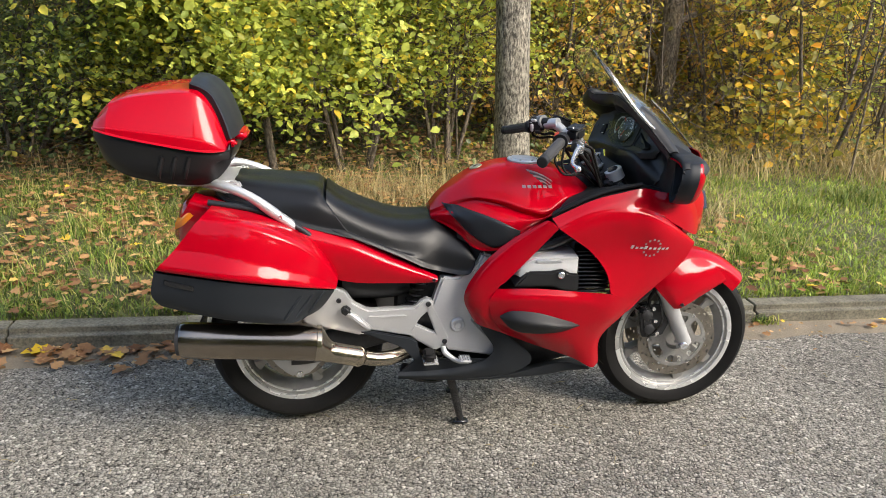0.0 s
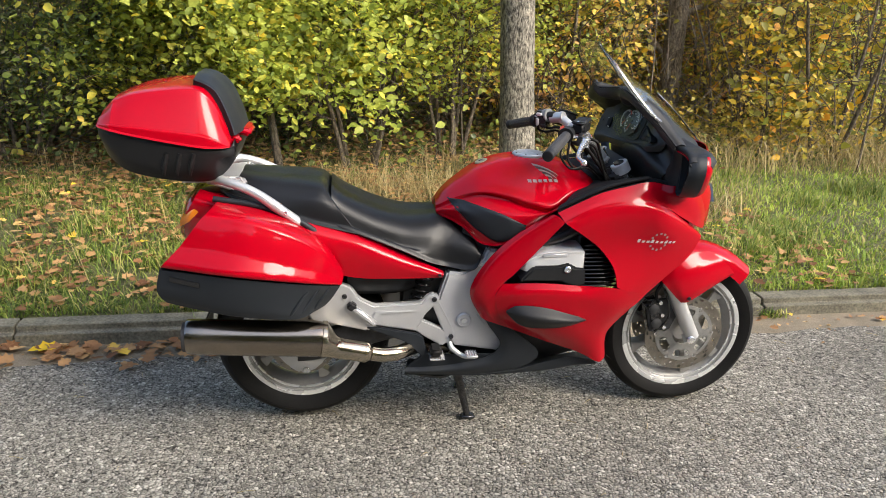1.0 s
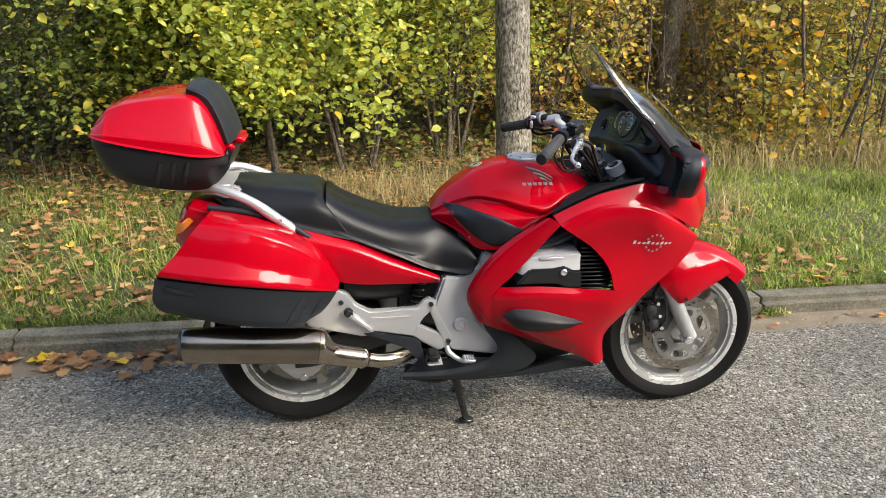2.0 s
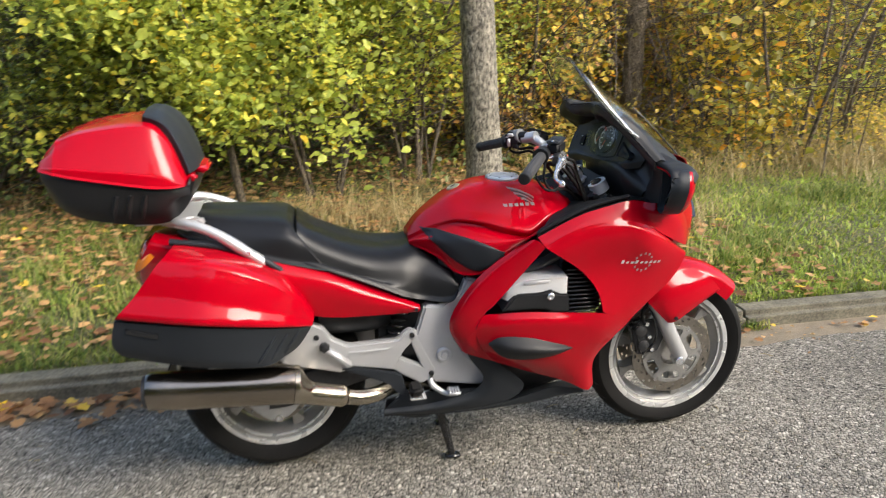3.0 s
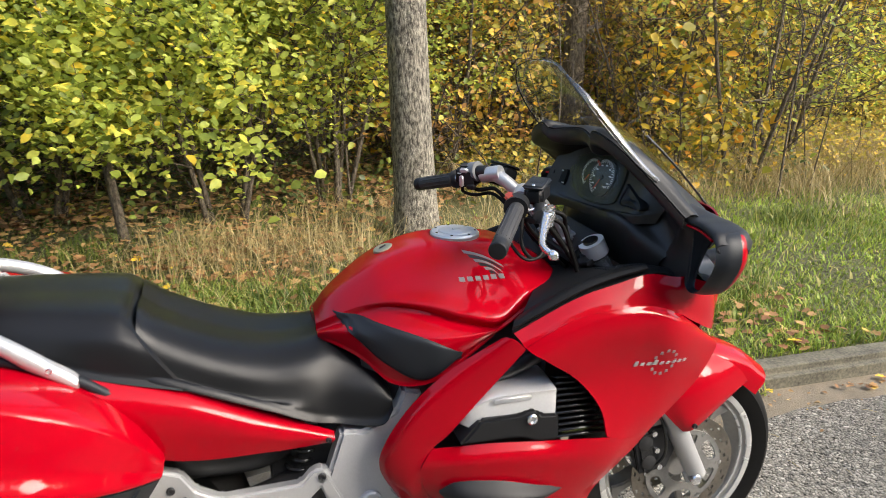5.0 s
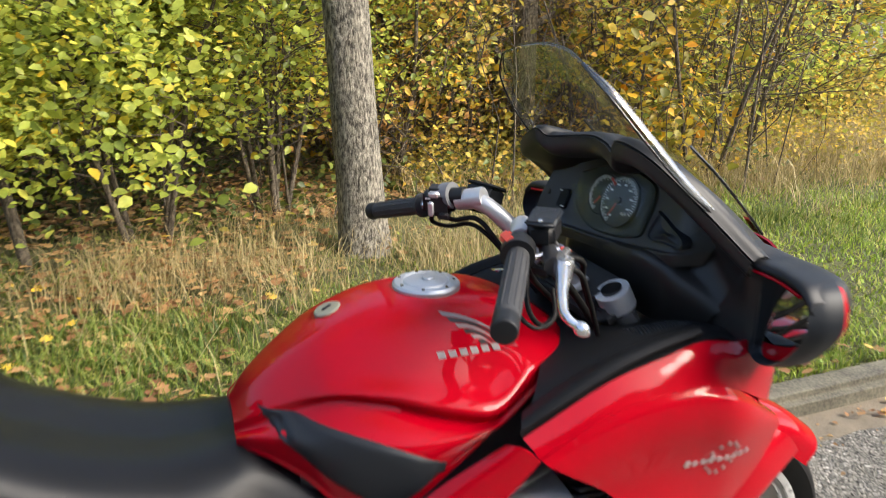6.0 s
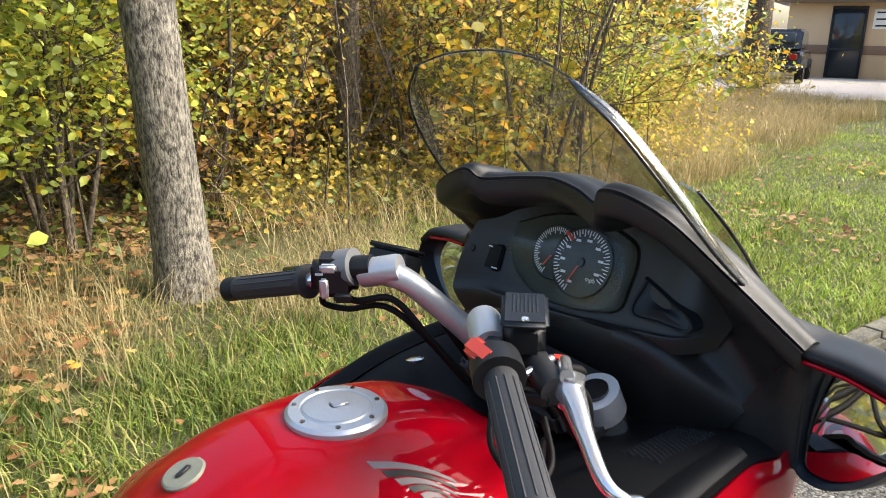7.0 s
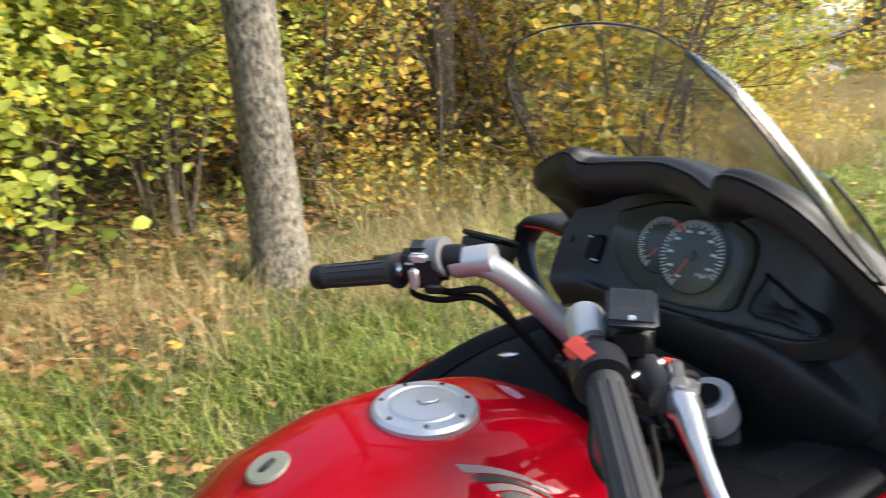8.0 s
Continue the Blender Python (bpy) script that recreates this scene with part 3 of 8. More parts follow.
s, w, p = scatter(190000, -6, 11, 0.10, 6.5, 1.5)
lush = noise_at(np.stack([s, w], 1), 0.8, 1.0) + 0.35 * (s > 1.8) + 0.14 * (s < -0.6) * (w < 1.3) - 0.06 * np.clip(w - 1.6, 0, 3) + 0.5 * np.exp(-((w - 0.25) / 0.35) ** 2) - 0.06 * (s < 1.5) * (w > 0.7) + 0.30 * (np.abs(s - 0.3) < 1.2) * (w < 1.6)
keep = lush + rng.normal(0, 0.22, len(s)) > -0.12
p, lush, w, s = p[keep], lush[keep], w[keep], s[keep]
tall = rng.uniform(0.015, 0.055, len(p)) * (0.7 + 0.7 * np.clip(lush + 0.4 * noise_at(p[:, :2], 3.5, 6.0), 0, 1))
mown = s + 0.4 * rng.normal(0, 1, len(s)) > 1.3
tagged(new("grass", blades("grass", p[~mown], tall[~mown], GRASS, 0.0029, 1.4)), label="short green and yellowing verge grass", category="grass", kind="stuff")
tagged(new("grass", blades("grass", p[mown], 0.8 * tall[mown], LAWN, 0.0031, 1.4)), label="short bright green grass beside the kerb", category="grass", kind="stuff")
s, w, p = scatter(60000, 2.0, 30, 0.10, 14, 1.2)
tagged(new("grass", blades("grass", p, rng.uniform(0.02, 0.05, len(p)), LAWN, 0.007, 1.1)), label="mown green lawn further along the verge", category="grass", kind="stuff")


def tussocks(spots, each, tall, spread):
    roots, heights = [], []
    for x, y in spots:
        sw = (x - KERB_AT.x) * ALONG.x + (y - KERB_AT.y) * ALONG.y, (x - KERB_AT.x) * ACROSS.x + (y - KERB_AT.y) * ACROSS.y
        r = rng.normal(0, spread, (each, 3))
        r[:, 2] = ground_height(*sw) - 0.01
        r[:, 0] += x
        r[:, 1] += y
        roots.append(r)
        heights.append(rng.uniform(0.4, 1.0, each) * tall * rng.uniform(0.7, 1.2))
    return np.concatenate(roots), np.concatenate(heights)


dry_spots = [(-0.35, 5.1), (-0.15, 5.35), (0.15, 5.2), (-0.7, 5.4), (0.1, 4.9), (-0.9, 5.2), (0.95, 5.5), (1.2, 5.7), (1.45, 5.6), (1.8, 5.9)]
dry_spots += [(2.4 + 0.33 * k + rng.normal(0, 0.2), 6.1 + 0.22 * k + rng.normal(0, 0.5)) for k in range(34)]
dry_spots += [(4.0 + 0.3 * k + rng.normal(0, 0.4), 7.2 + 0.2 * k + rng.normal(0, 0.7)) for k in range(44)]
dry_spots += [(rng.uniform(-4, 3), rng.uniform(5.0, 6.3)) for k in range(16)]
dry_spots += [(rng.uniform(-0.9, 0.30), rng.uniform(5.1, 5.8)) for k in range(12)] + [(rng.uniform(0.8, 1.9), rng.uniform(5.2, 6.3)) for k in range(12)]
roots, heights = tussocks(dry_spots, 75, 0.26, 0.17)
tagged(new("dry_grass", blades("dry_grass", roots, heights, STRAW, 0.0022, 1.1)), label="tall straw-coloured dry grass in tufts", category="dry grass", kind="stuff")
green_spots = [(0.25, 4.75), (0.45, 4.6), (0.7, 4.8), (0.05, 4.5), (1.9, 4.45), (2.1, 4.5), (2.3, 4.9), (-0.5, 4.6)] + [(rng.uniform(-5.0, -0.6), rng.uniform(3.5, 5.6)) for k in range(46)] + [(rng.uniform(1.4, 5.5), rng.uniform(4.6, 6.4)) for k in range(14)] + [(rng.uniform(-0.7, 1.1), rng.uniform(4.2, 5.15)) for k in range(16)]
roots, heights = tussocks(green_spots, 260, 0.13, 0.13)
tagged(new("grass_tuft", blades("grass_tuft", roots, heights, GRASS, 0.003, 1.0)), label="rank green grass in bent tufts", category="grass", kind="stuff")

s, w, p = scatter(1300, -6, 2.5, 0.5, 3.4, 1.0)
tagged(new("grass_stems", blades("grass_stems", p, rng.uniform(0.14, 0.34, len(p)), STRAW, 0.0014, 1.5)), label="thin pale grass stems bent over the verge", category="grass", kind="stuff")

# fallen leaves on the verge, in drifts, and in the gutter
s, w, p = scatter(22000, -6, 9, 0.12, 5.0, 1.0)
drift = noise_at(np.stack([s, w], 1), 0.7, 9.0) + 0.40 * (s < -0.6) * (w < 2.2) + 0.21 * (s < 1.6) * (w > 0.35) + 0.06 * (w > 1.3) - 0.33 * (s > 1.2) - 0.20 * (s > 2.6)
keep = drift + rng.normal(0, 0.25, len(s)) > 0.12
p = p[keep]
p[:, 2] += rng.uniform(0.015, 0.06, len(p))
tagged(new("fallen_leaves", leaves("fallen_leaves", p, rng.uniform(0.035, 0.075, len(p)), LITTER, flat=True, wide=0.8, lobed=True)), label="brown and orange fallen leaves lying in the grass", category="leaves", kind="stuff")
s = np.concatenate([rng.normal(-1.55, 0.36, 95), rng.normal(1.72, 0.06, 4), rng.uniform(-5, -2, 90), rng.uniform(2.0, 8, 40), rng.normal(2.6, 0.3, 6)])
w = -np.abs(rng.normal(0.02, 0.09, len(s))) - 0.02
p = np.array([by_kerb(a, b, ground_height(a, b) + 0.02) for a, b in zip(s, w)])
p[:, 2] += rng.uniform(0, 0.015, len(p))
tagged(new("gutter_leaves", leaves("gutter_leaves", p, rng.uniform(0.04, 0.09, len(p)) * np.where(s > 1, 0.6, 1.0), LITTER, flat=True, wide=0.8, lobed=True)), label="dead brown leaves heaped against the kerb", category="leaves", kind="stuff")


def branch(points, r0, r1, out, sides=7):
    out.append((points, r0, r1, sides))


def wood_mesh(name, limbs, material_used):
    verts, faces = [], []
    for points, r0, r1, sides in limbs:
        n = max(3, (3 if sides > 5 else 1) * (len(points) - 1) + 1)
        c = spline(points, n)
        t = np.gradient(c, axis=0)
        t /= np.linalg.norm(t, axis=1, keepdims=True) + 1e-9
        start = len(verts)
        for k in range(n):
            up = np.array([1.0, 0.2, 0]) if abs(t[k][2]) > 0.5 else np.array([0, 0, 1.0])
            a = np.cross(t[k], up)
            a /= np.linalg.norm(a) + 1e-9
            b = np.cross(a, t[k])
            r = r0 + (r1 - r0) * k / (n - 1)
            for q in range(sides):
                w = 2 * math.pi * q / sides
                verts.append(c[k] + r * (math.cos(w) * a + math.sin(w) * b))
        for k in range(n - 1):
            for q in range(sides):
                q2 = (q + 1) % sides
                faces.append((start + k * sides + q, start + k * sides + q2, start + (k + 1) * sides + q2, start + (k + 1) * sides + q))
    return mesh_of(name, verts, faces, material_used, True, 80)


def twigs_from(tip_list, start, way, length, depth, limbs, r):
    """Branches that fork and thin out; the ends go into tip_list."""
    mid = start + way * length * 0.5 + rng.normal(0, 0.07 * length, 3)
    end = start + way * length + rng.normal(0, 0.1 * length, 3)
    branch([start, mid, end], r, r * 0.5, limbs, (3, 4, 6, 7)[min(depth, 3)])
    tip_list.append(mid)
    tip_list.append(end)
    if depth:
        for _ in range(3 if depth > 1 else 2):
            d = way + rng.normal(0, 0.55, 3)
            d /= np.linalg.norm(d)
            twigs_from(tip_list, start + (end - start) * rng.uniform(0.45, 1.0), d, length * rng.uniform(0.55, 0.8), depth - 1, limbs, r * 0.5)


def shrub(name, x, y, stems, tall, spread, leaf_material, count, size, low, label, category, wood=TWIG, r=0.02, lean=(0, 0), fuzz=0.16, z=0.04, skirt=0.05):
    """A bush or small tree: several forking stems and a crown of single leaves round the twig ends."""
    thing = new(name)
    thing.location = (x, y, z)
    tagged(thing, label=label, category=category, group=category + " planting behind the verge")
    limbs, tips = [], []
    for k in range(stems):
        a = 2 * math.pi * (k + rng.uniform(0, 0.8)) / stems
        foot = np.array([math.cos(a), math.sin(a), 0]) * (0.10 if stems > 1 else 0.0)
        out = np.array([math.cos(a) * spread / tall + lean[0], math.sin(a) * spread / tall + lean[1], 1.0])
        out /= np.linalg.norm(out)
        h = tall * rng.uniform(0.55, 0.75)
        top = foot + out * h + rng.normal(0, 0.06 * h, 3)
        knee = foot + out * h * 0.5 + rng.normal(0, 0.03 * h, 3)
        branch([foot - np.array([0, 0, 0.08]), knee, top], r, r * 0.45, limbs, 8)
        for f in np.linspace(low, 1.0, 6):
            root = foot + (knee - foot) * min(1, 2 * f) if f < 0.5 else knee + (top - knee) * (2 * f - 1)
            d = np.array([rng.normal(0, 1), rng.normal(0, 1), rng.uniform(0.05, 0.9)])
            d /= np.linalg.norm(d)
            twigs_from(tips, root, d, tall * rng.uniform(0.16, 0.28), 2, limbs, r * 0.35)
    part("trunk", wood_mesh("trunk", limbs, wood), thing)
    tips = np.array(tips)
    tips = tips[tips[:, 2] > 0.12 * tall * (low > 0.1)]
    tips = tips[rng.uniform(0, 1, len(tips)) < 0.55]
    pick = tips[rng.integers(0, len(tips), count)]
    loose = np.where(rng.uniform(0, 1, (count, 1)) < 0.55, 0.55, 1.15)
    spots = pick + rng.normal(0, 1, (count, 3)) * np.array([fuzz, fuzz, fuzz * 0.8]) * loose
    spots = spots[spots[:, 2] > skirt + np.abs(rng.normal(0, 0.15, count))]
    away = rng.uniform(0.15, 0.85, len(spots))
    spots = spots[(np.abs(spots[:, 0] + x - 0.50) > away) | (spots[:, 1] + y > 5.9 + 0.6 * away)]
    spots = spots[(np.abs(spots[:, 0] + x - 2.28) > 0.17 + 0.35 * rng.uniform(0, 1, len(spots))) | (spots[:, 1] + y > 8.6)]
    count = len(spots)
    part("crown", leaves("crown", spots, (0.5 + 0.85 * rng.uniform(0, 1, count) ** 1.4) * size, leaf_material), thing)
    return thing


def big_trunk(x, y, r, tall, lean, label, bark=BARK, limbs_at=(), reach=1.4, count=3000):
    """A tree whose crown stands above the view: a fluted, tapered trunk with a flared foot and a few limbs."""
    thing = new("tree")
    thing.location = (x, y, 0.02)
    tagged(thing, label=label, category="tree")
    verts, faces, rows, sides = [], [], 40, 36
    for k in range(rows):
        h = tall * (k / (rows - 1)) ** 1.4
        taper = 1 - 0.35 * h / tall + 0.55 * math.exp(-h / 0.16)
        for q in range(sides):
            a = 2 * math.pi * q / sides
            flute = 1 + 0.05 * math.sin(5 * a + 1) * math.exp(-h / 0.5) + 0.035 * noise.noise((math.cos(a) * 2, math.sin(a) * 2, h * 1.5)) + 0.012 * noise.noise((math.cos(a) * 9, math.sin(a) * 9, h * 4))
            verts.append((lean[0] * h + r * taper * flute * math.cos(a), lean[1] * h + r * taper * flute * math.sin(a), h - 0.1))
    for k in range(rows - 1):
        for q in range(sides):
            q2 = (q + 1) % sides
            faces.append((k * sides + q, k * sides + q2, (k + 1) * sides + q2, (k + 1) * sides + q))
    part("trunk", mesh_of("trunk", verts, faces, bark, True, 80), thing)
    tips = []
    for h, a in limbs_at:
        d, limbs = np.array([math.cos(a), math.sin(a), 0.8]), []
        twigs_from(tips, np.array([lean[0] * h, lean[1] * h, h]), d / np.linalg.norm(d), reach, 3, limbs, r * 0.3)
        part("bough", wood_mesh("bough", limbs, bark), thing)
    if tips:
        tips = np.array(tips)
        spots = tips[rng.integers(0, len(tips), count)] + rng.normal(0, 0.2, (count, 3))
        part("crown", leaves("crown", spots, rng.uniform(0.05, 0.08, count), GOLD_LEAF), thing)
    return thing


big_trunk(0.572, 5.85, 0.138, 6.0, (-0.055, 0.0), "grey furrowed trunk of a street tree on the verge", limbs_at=((3.5, 5.2), (3.8, 0.3), (4.0, 3.6), (4.1, 4.4), (4.3, 2.4), (4.5, 5.7), (4.7, 4.1), (5.0, 4.9), (5.3, 3.3), (5.5, 5.4)), reach=2.5, count=14000)
big_trunk(2.40, 8.5, 0.115, 6.0, (0.0, 0.0), "grey-brown trunk of a tree in the thicket", GREY_WOOD, limbs_at=((0.35, 0.2), (0.8, 2.9), (1.3, 5.6), (1.7, 3.6), (3.6, 0.7), (3.9, 2.9), (4.4, 5.0)), count=2200)
big_trunk(14.2, 14.6, 0.30, 7.0, (0.0, 0.0), "dark trunk of a tall tree by the lawn", TWIG, limbs_at=((4.0, 0.4), (4.4, 2.2), (5.0, 4.4)))

LIME = "leafy shrub with rounded yellow-green leaves and grey stems"
shrub("shrub", -1.28, 5.85, 1, 3.4, 0.5, LIME_LEAF, 17000, 0.057, 0.30, LIME, "shrub", r=0.035, fuzz=0.22, skirt=0.50)
shrub("shrub", -0.72, 6.30, 4, 3.0, 0.65, LIME_LEAF, 18000, 0.056, 0.24, LIME, "shrub", r=0.022, fuzz=0.2, skirt=0.42)
shrub("shrub", -2.0, 6.5, 3, 3.4, 0.9, LIME_LEAF, 14000, 0.056, 0.28, LIME, "shrub", r=0.025, fuzz=0.2, skirt=0.48)
shrub("shrub", 0.02, 6.9, 6, 3.0, 0.8, LIME_LEAF, 11000, 0.05, 0.4, LIME, "shrub", r=0.022, skirt=0.62)
DARK = "dense dark green bush with thin brown stems"
for x, y, tall in ((-3.6, 6.3, 3.0), (-3.0, 7.0, 3.2), (-4.6, 6.9, 3.4), (-5.8, 6.6, 3.4), (-2.1, 7.9, 3.4), (-0.9, 8.0, 3.4), (-3.9, 8.2, 3.6), (-5.4, 8.4, 3.8), (0.7, 8.4, 3.4), (-7.2, 7.4, 3.6), (-7.4, 5.6, 3.2)):
    shrub("bush", x, y, 6, tall, 1.2, DARK_LEAF, 8500, 0.044, 0.05, DARK, "bush", r=0.022, fuzz=0.22, skirt=0.15 if x < -2.4 else 0.6)
THIN = "thin autumn sapling with sparse yellowing leaves"
for x, y, tall, count, leaf in ((1.35, 8.1, 3.4, 2200, OLIVE_LEAF), (1.75, 9.0, 3.2, 2600, LIME_LEAF), (2.95, 8.7, 3.2, 1800, OLIVE_LEAF), (3.67, 7.4, 3.6, 1500, LIME_LEAF), (4.4, 8.0, 3.2, 2400, LIME_LEAF), (1.0, 7.7, 3.0, 1800, OLIVE_LEAF), (4.9, 9.8, 3.4, 3200, LIME_LEAF)):
    shrub("sapling", x, y, 3, tall, 0.7, leaf, int(count * 0.8), 0.057, 0.18, THIN, "sapling", r=0.022, fuzz=0.17)
shrub("sapling", 2.95, 7.25, 3, 1.5, 0.4, GOLD_LEAF, 520, 0.085, 0.15, "young maple with large bright yellow leaves", "sapling", r=0.012, fuzz=0.15)
shrub("sapling", 3.15, 7.7, 3, 2.0, 0.5, GOLD_LEAF, 620, 0.095, 0.2, "young maple with large bright yellow leaves", "sapling", r=0.016, fuzz=0.14)
for x, y, tall, count in ((1.45, 8.9, 3.0, 2200), (0.95, 8.4, 2.6, 1700), (2.0, 9.1, 2.4, 1500)):
    shrub("sapling", x, y, 3, tall, 0.6, GOLD_LEAF, count, 0.062, 0.1, "slender sapling with golden yellow leaves", "sapling", r=0.02, fuzz=0.2)
for x, y, tall, leaf in ((2.85, 8.0, 2.8, OLIVE_LEAF), (3.35, 8.4, 3.0, LIME_LEAF), (4.05, 8.7, 3.0, OLIVE_LEAF), (4.75, 8.5, 2.8, LIME_LEAF), (3.0, 9.2, 3.2, OLIVE_LEAF), (5.6, 9.4, 3.0, OLIVE_LEAF)):
    shrub("sapling", x, y, 4, tall, 0.7, leaf, 1250, 0.056, 0.22, THIN, "sapling", r=0.015, fuzz=0.2)
for x, y, tall, count in ((1.15, 8.7, 2.8, 3200), (1.75, 9.7, 3.2, 4200), (0.9, 9.6, 3.4, 3600), (2.9, 10.0, 3.2, 3600), (3.6, 9.4, 2.6, 2600), (1.0, 7.9, 2.6, 1500), (1.7, 8.2, 2.4, 1300), (3.3, 8.9, 3.0, 2200), (2.1, 9.4, 3.2, 2400)):
    shrub("sapling", x, y, 4, tall, 0.7, RUST_LEAF, int(0.6 * count), 0.062, 0.10, "young tree with rusty orange and yellow leaves", "sapling", r=0.02, fuzz=0.24)
GOLD = "golden yellow maple with dense autumn leaves"
for x, y, tall, count in ((1.9, 9.6, 4.2, 2800), (4.2, 10.2, 4.4, 2400), (6.9, 10.4, 4.6, 5500), (8.3, 12.3, 5.0, 9500), (8.9, 13.9, 5.2, 6000), (0.2, 9.8, 4.2, 2600)):
    shrub("maple", x, y, 4, tall, 1.2, GOLD_LEAF, count, 0.08, 0.12, GOLD, "maple tree", r=0.04, fuzz=0.3)
BACK = "tangled bushes and young trees in a deep thicket"
for k, (x, y, tall) in enumerate(((-8.5, 9.5, 5), (-6.5, 10.4, 5), (-4.5, 10.8, 5.2), (-2.5, 10.6, 5.0), (-0.9, 11.2, 5.0), (1.2, 11.0, 5.0), (2.4, 10.6, 4.6), (3.6, 11.4, 5.0), (5.2, 12.2, 5.0), (-10.5, 7.5, 5), (7.6, 15.0, 4.2), (10.4, 17.2, 4.0))):
    shrub("thicket", x, y, 6, tall, 1.7, (OLIVE_LEAF, LIME_LEAF, OLIVE_LEAF)[k % 3] if -1 < x < 6 else DARK_LEAF, 8000, 0.07, 0.02, BACK, "thicket", r=0.03, fuzz=0.4)
for x, y in ((7.6, 10.6), (8.8, 11.6), (9.8, 12.7), (10.9, 13.4), (6.8, 9.8), (12.0, 14.4), (13.4, 14.0), (14.6, 14.8)):
    shrub("bush", x, y, 8, 1.15, 0.5, OLIVE_LEAF, 1500, 0.06, 0.05, "low rough bush among long dry grass", "bush", r=0.012, fuzz=0.16)

# a band of long dry grass between lawn and thicket
n = 60000
u, v = rng.uniform(0, 1, n) ** 0.8, rng.uniform(0, 1, n)
p = np.stack([3.3 + 11.0 * u - 0.40 * (-0.9 + 3.5 * v), 7.15 + 4.7 * u + 0.92 * (-0.9 + 3.5 * v), np.full(n, 0.05)], 1)
tuft = noise_at(p[:, :2], 1.6, 4.0) + rng.normal(0, 0.2, n) + 0.9 * v
p = p[tuft > 0.22]
tagged(new("dry_grass", blades("dry_grass", p, rng.uniform(0.12, 0.38, len(p)), STRAW, 0.0035, 1.0)), label="band of long straw-coloured grass beside the thicket", category="dry grass", kind="stuff")
n = 9000
s, w, p = scatter(n, -8, 2.8, 3.1, 8.0, 1.0)
p[:, 2] += rng.uniform(0.01, 0.06, n)
tagged(new("fallen_leaves", leaves("fallen_leaves", p, rng.uniform(0.05, 0.095, n), OLD_LITTER, flat=True, wide=0.85)), label="carpet of dead brown leaves under the thicket", category="leaves", kind="stuff")

# undergrowth of low leaves and bare stems in front of the thicket
n = 8000
s, w, p = scatter(n, -8, 5, 2.9, 6.5, 1.0)
p[:, 2] += np.abs(rng.normal(0, 0.16, n)) + 0.02
tagged(new("undergrowth", leaves("undergrowth", p, rng.uniform(0.035, 0.07, n), DARK_LEAF)), label="low dark green undergrowth leaves beneath the bushes", category="undergrowth", kind="stuff")
n = 9000
s, w, p = scatter(n, 1.7, 7.5, 3.1, 5.4, 1.0)
p[:, 2] += np.abs(rng.normal(0, 0.26, n)) + 0.02
tagged(new("undergrowth", leaves("undergrowth", p, rng.uniform(0.03, 0.06, n), OLIVE_LEAF)), label="low yellow-green undergrowth leaves among the saplings", category="undergrowth", kind="stuff")
s, w, p = scatter(3200, 1.6, 7.0, 2.6, 4.4, 1.0)
tagged(new("dry_grass", blades("dry_grass", p, rng.uniform(0.12, 0.40, len(p)), STRAW, 0.0024, 1.2)), label="long pale grass stems before the saplings", category="dry grass", kind="stuff")
limbs = []
for _ in range(130):
    x, y = rng.uniform(-7, 4.6), rng.uniform(6.6, 10.0)
    h, d = rng.uniform(0.8, 3.4), rng.normal(0, 0.38, 2)
    a = np.array([x, y, 0.0])
    branch([a, a + np.array([d[0] * 0.3 + rng.normal(0, 0.09), d[1] * 0.3 + rng.normal(0, 0.09), h * 0.5]), a + np.array([d[0] * h, d[1] * h, h])], rng.uniform(0.004, 0.012), 0.002, limbs, 5)
for _ in range(330):
    a = np.array([rng.uniform(-6, 4.2), rng.uniform(6.4, 8.8), rng.uniform(0.02, 1.3)])
    d = np.array([rng.normal(0, 0.38), rng.normal(0, 0.25), rng.uniform(0.05, 0.85)])
    branch([a, a + d * 0.35 + rng.normal(0, 0.05, 3), a + d * 0.7 + rng.normal(0, 0.07, 3), a + d], rng.uniform(0.003, 0.007), 0.0015, limbs, 4)
tagged(new("bare_stems", wood_mesh("bare_stems", limbs, TWIG)), label="bare brown stems and twigs standing in the thicket", category="stems", kind="stuff")


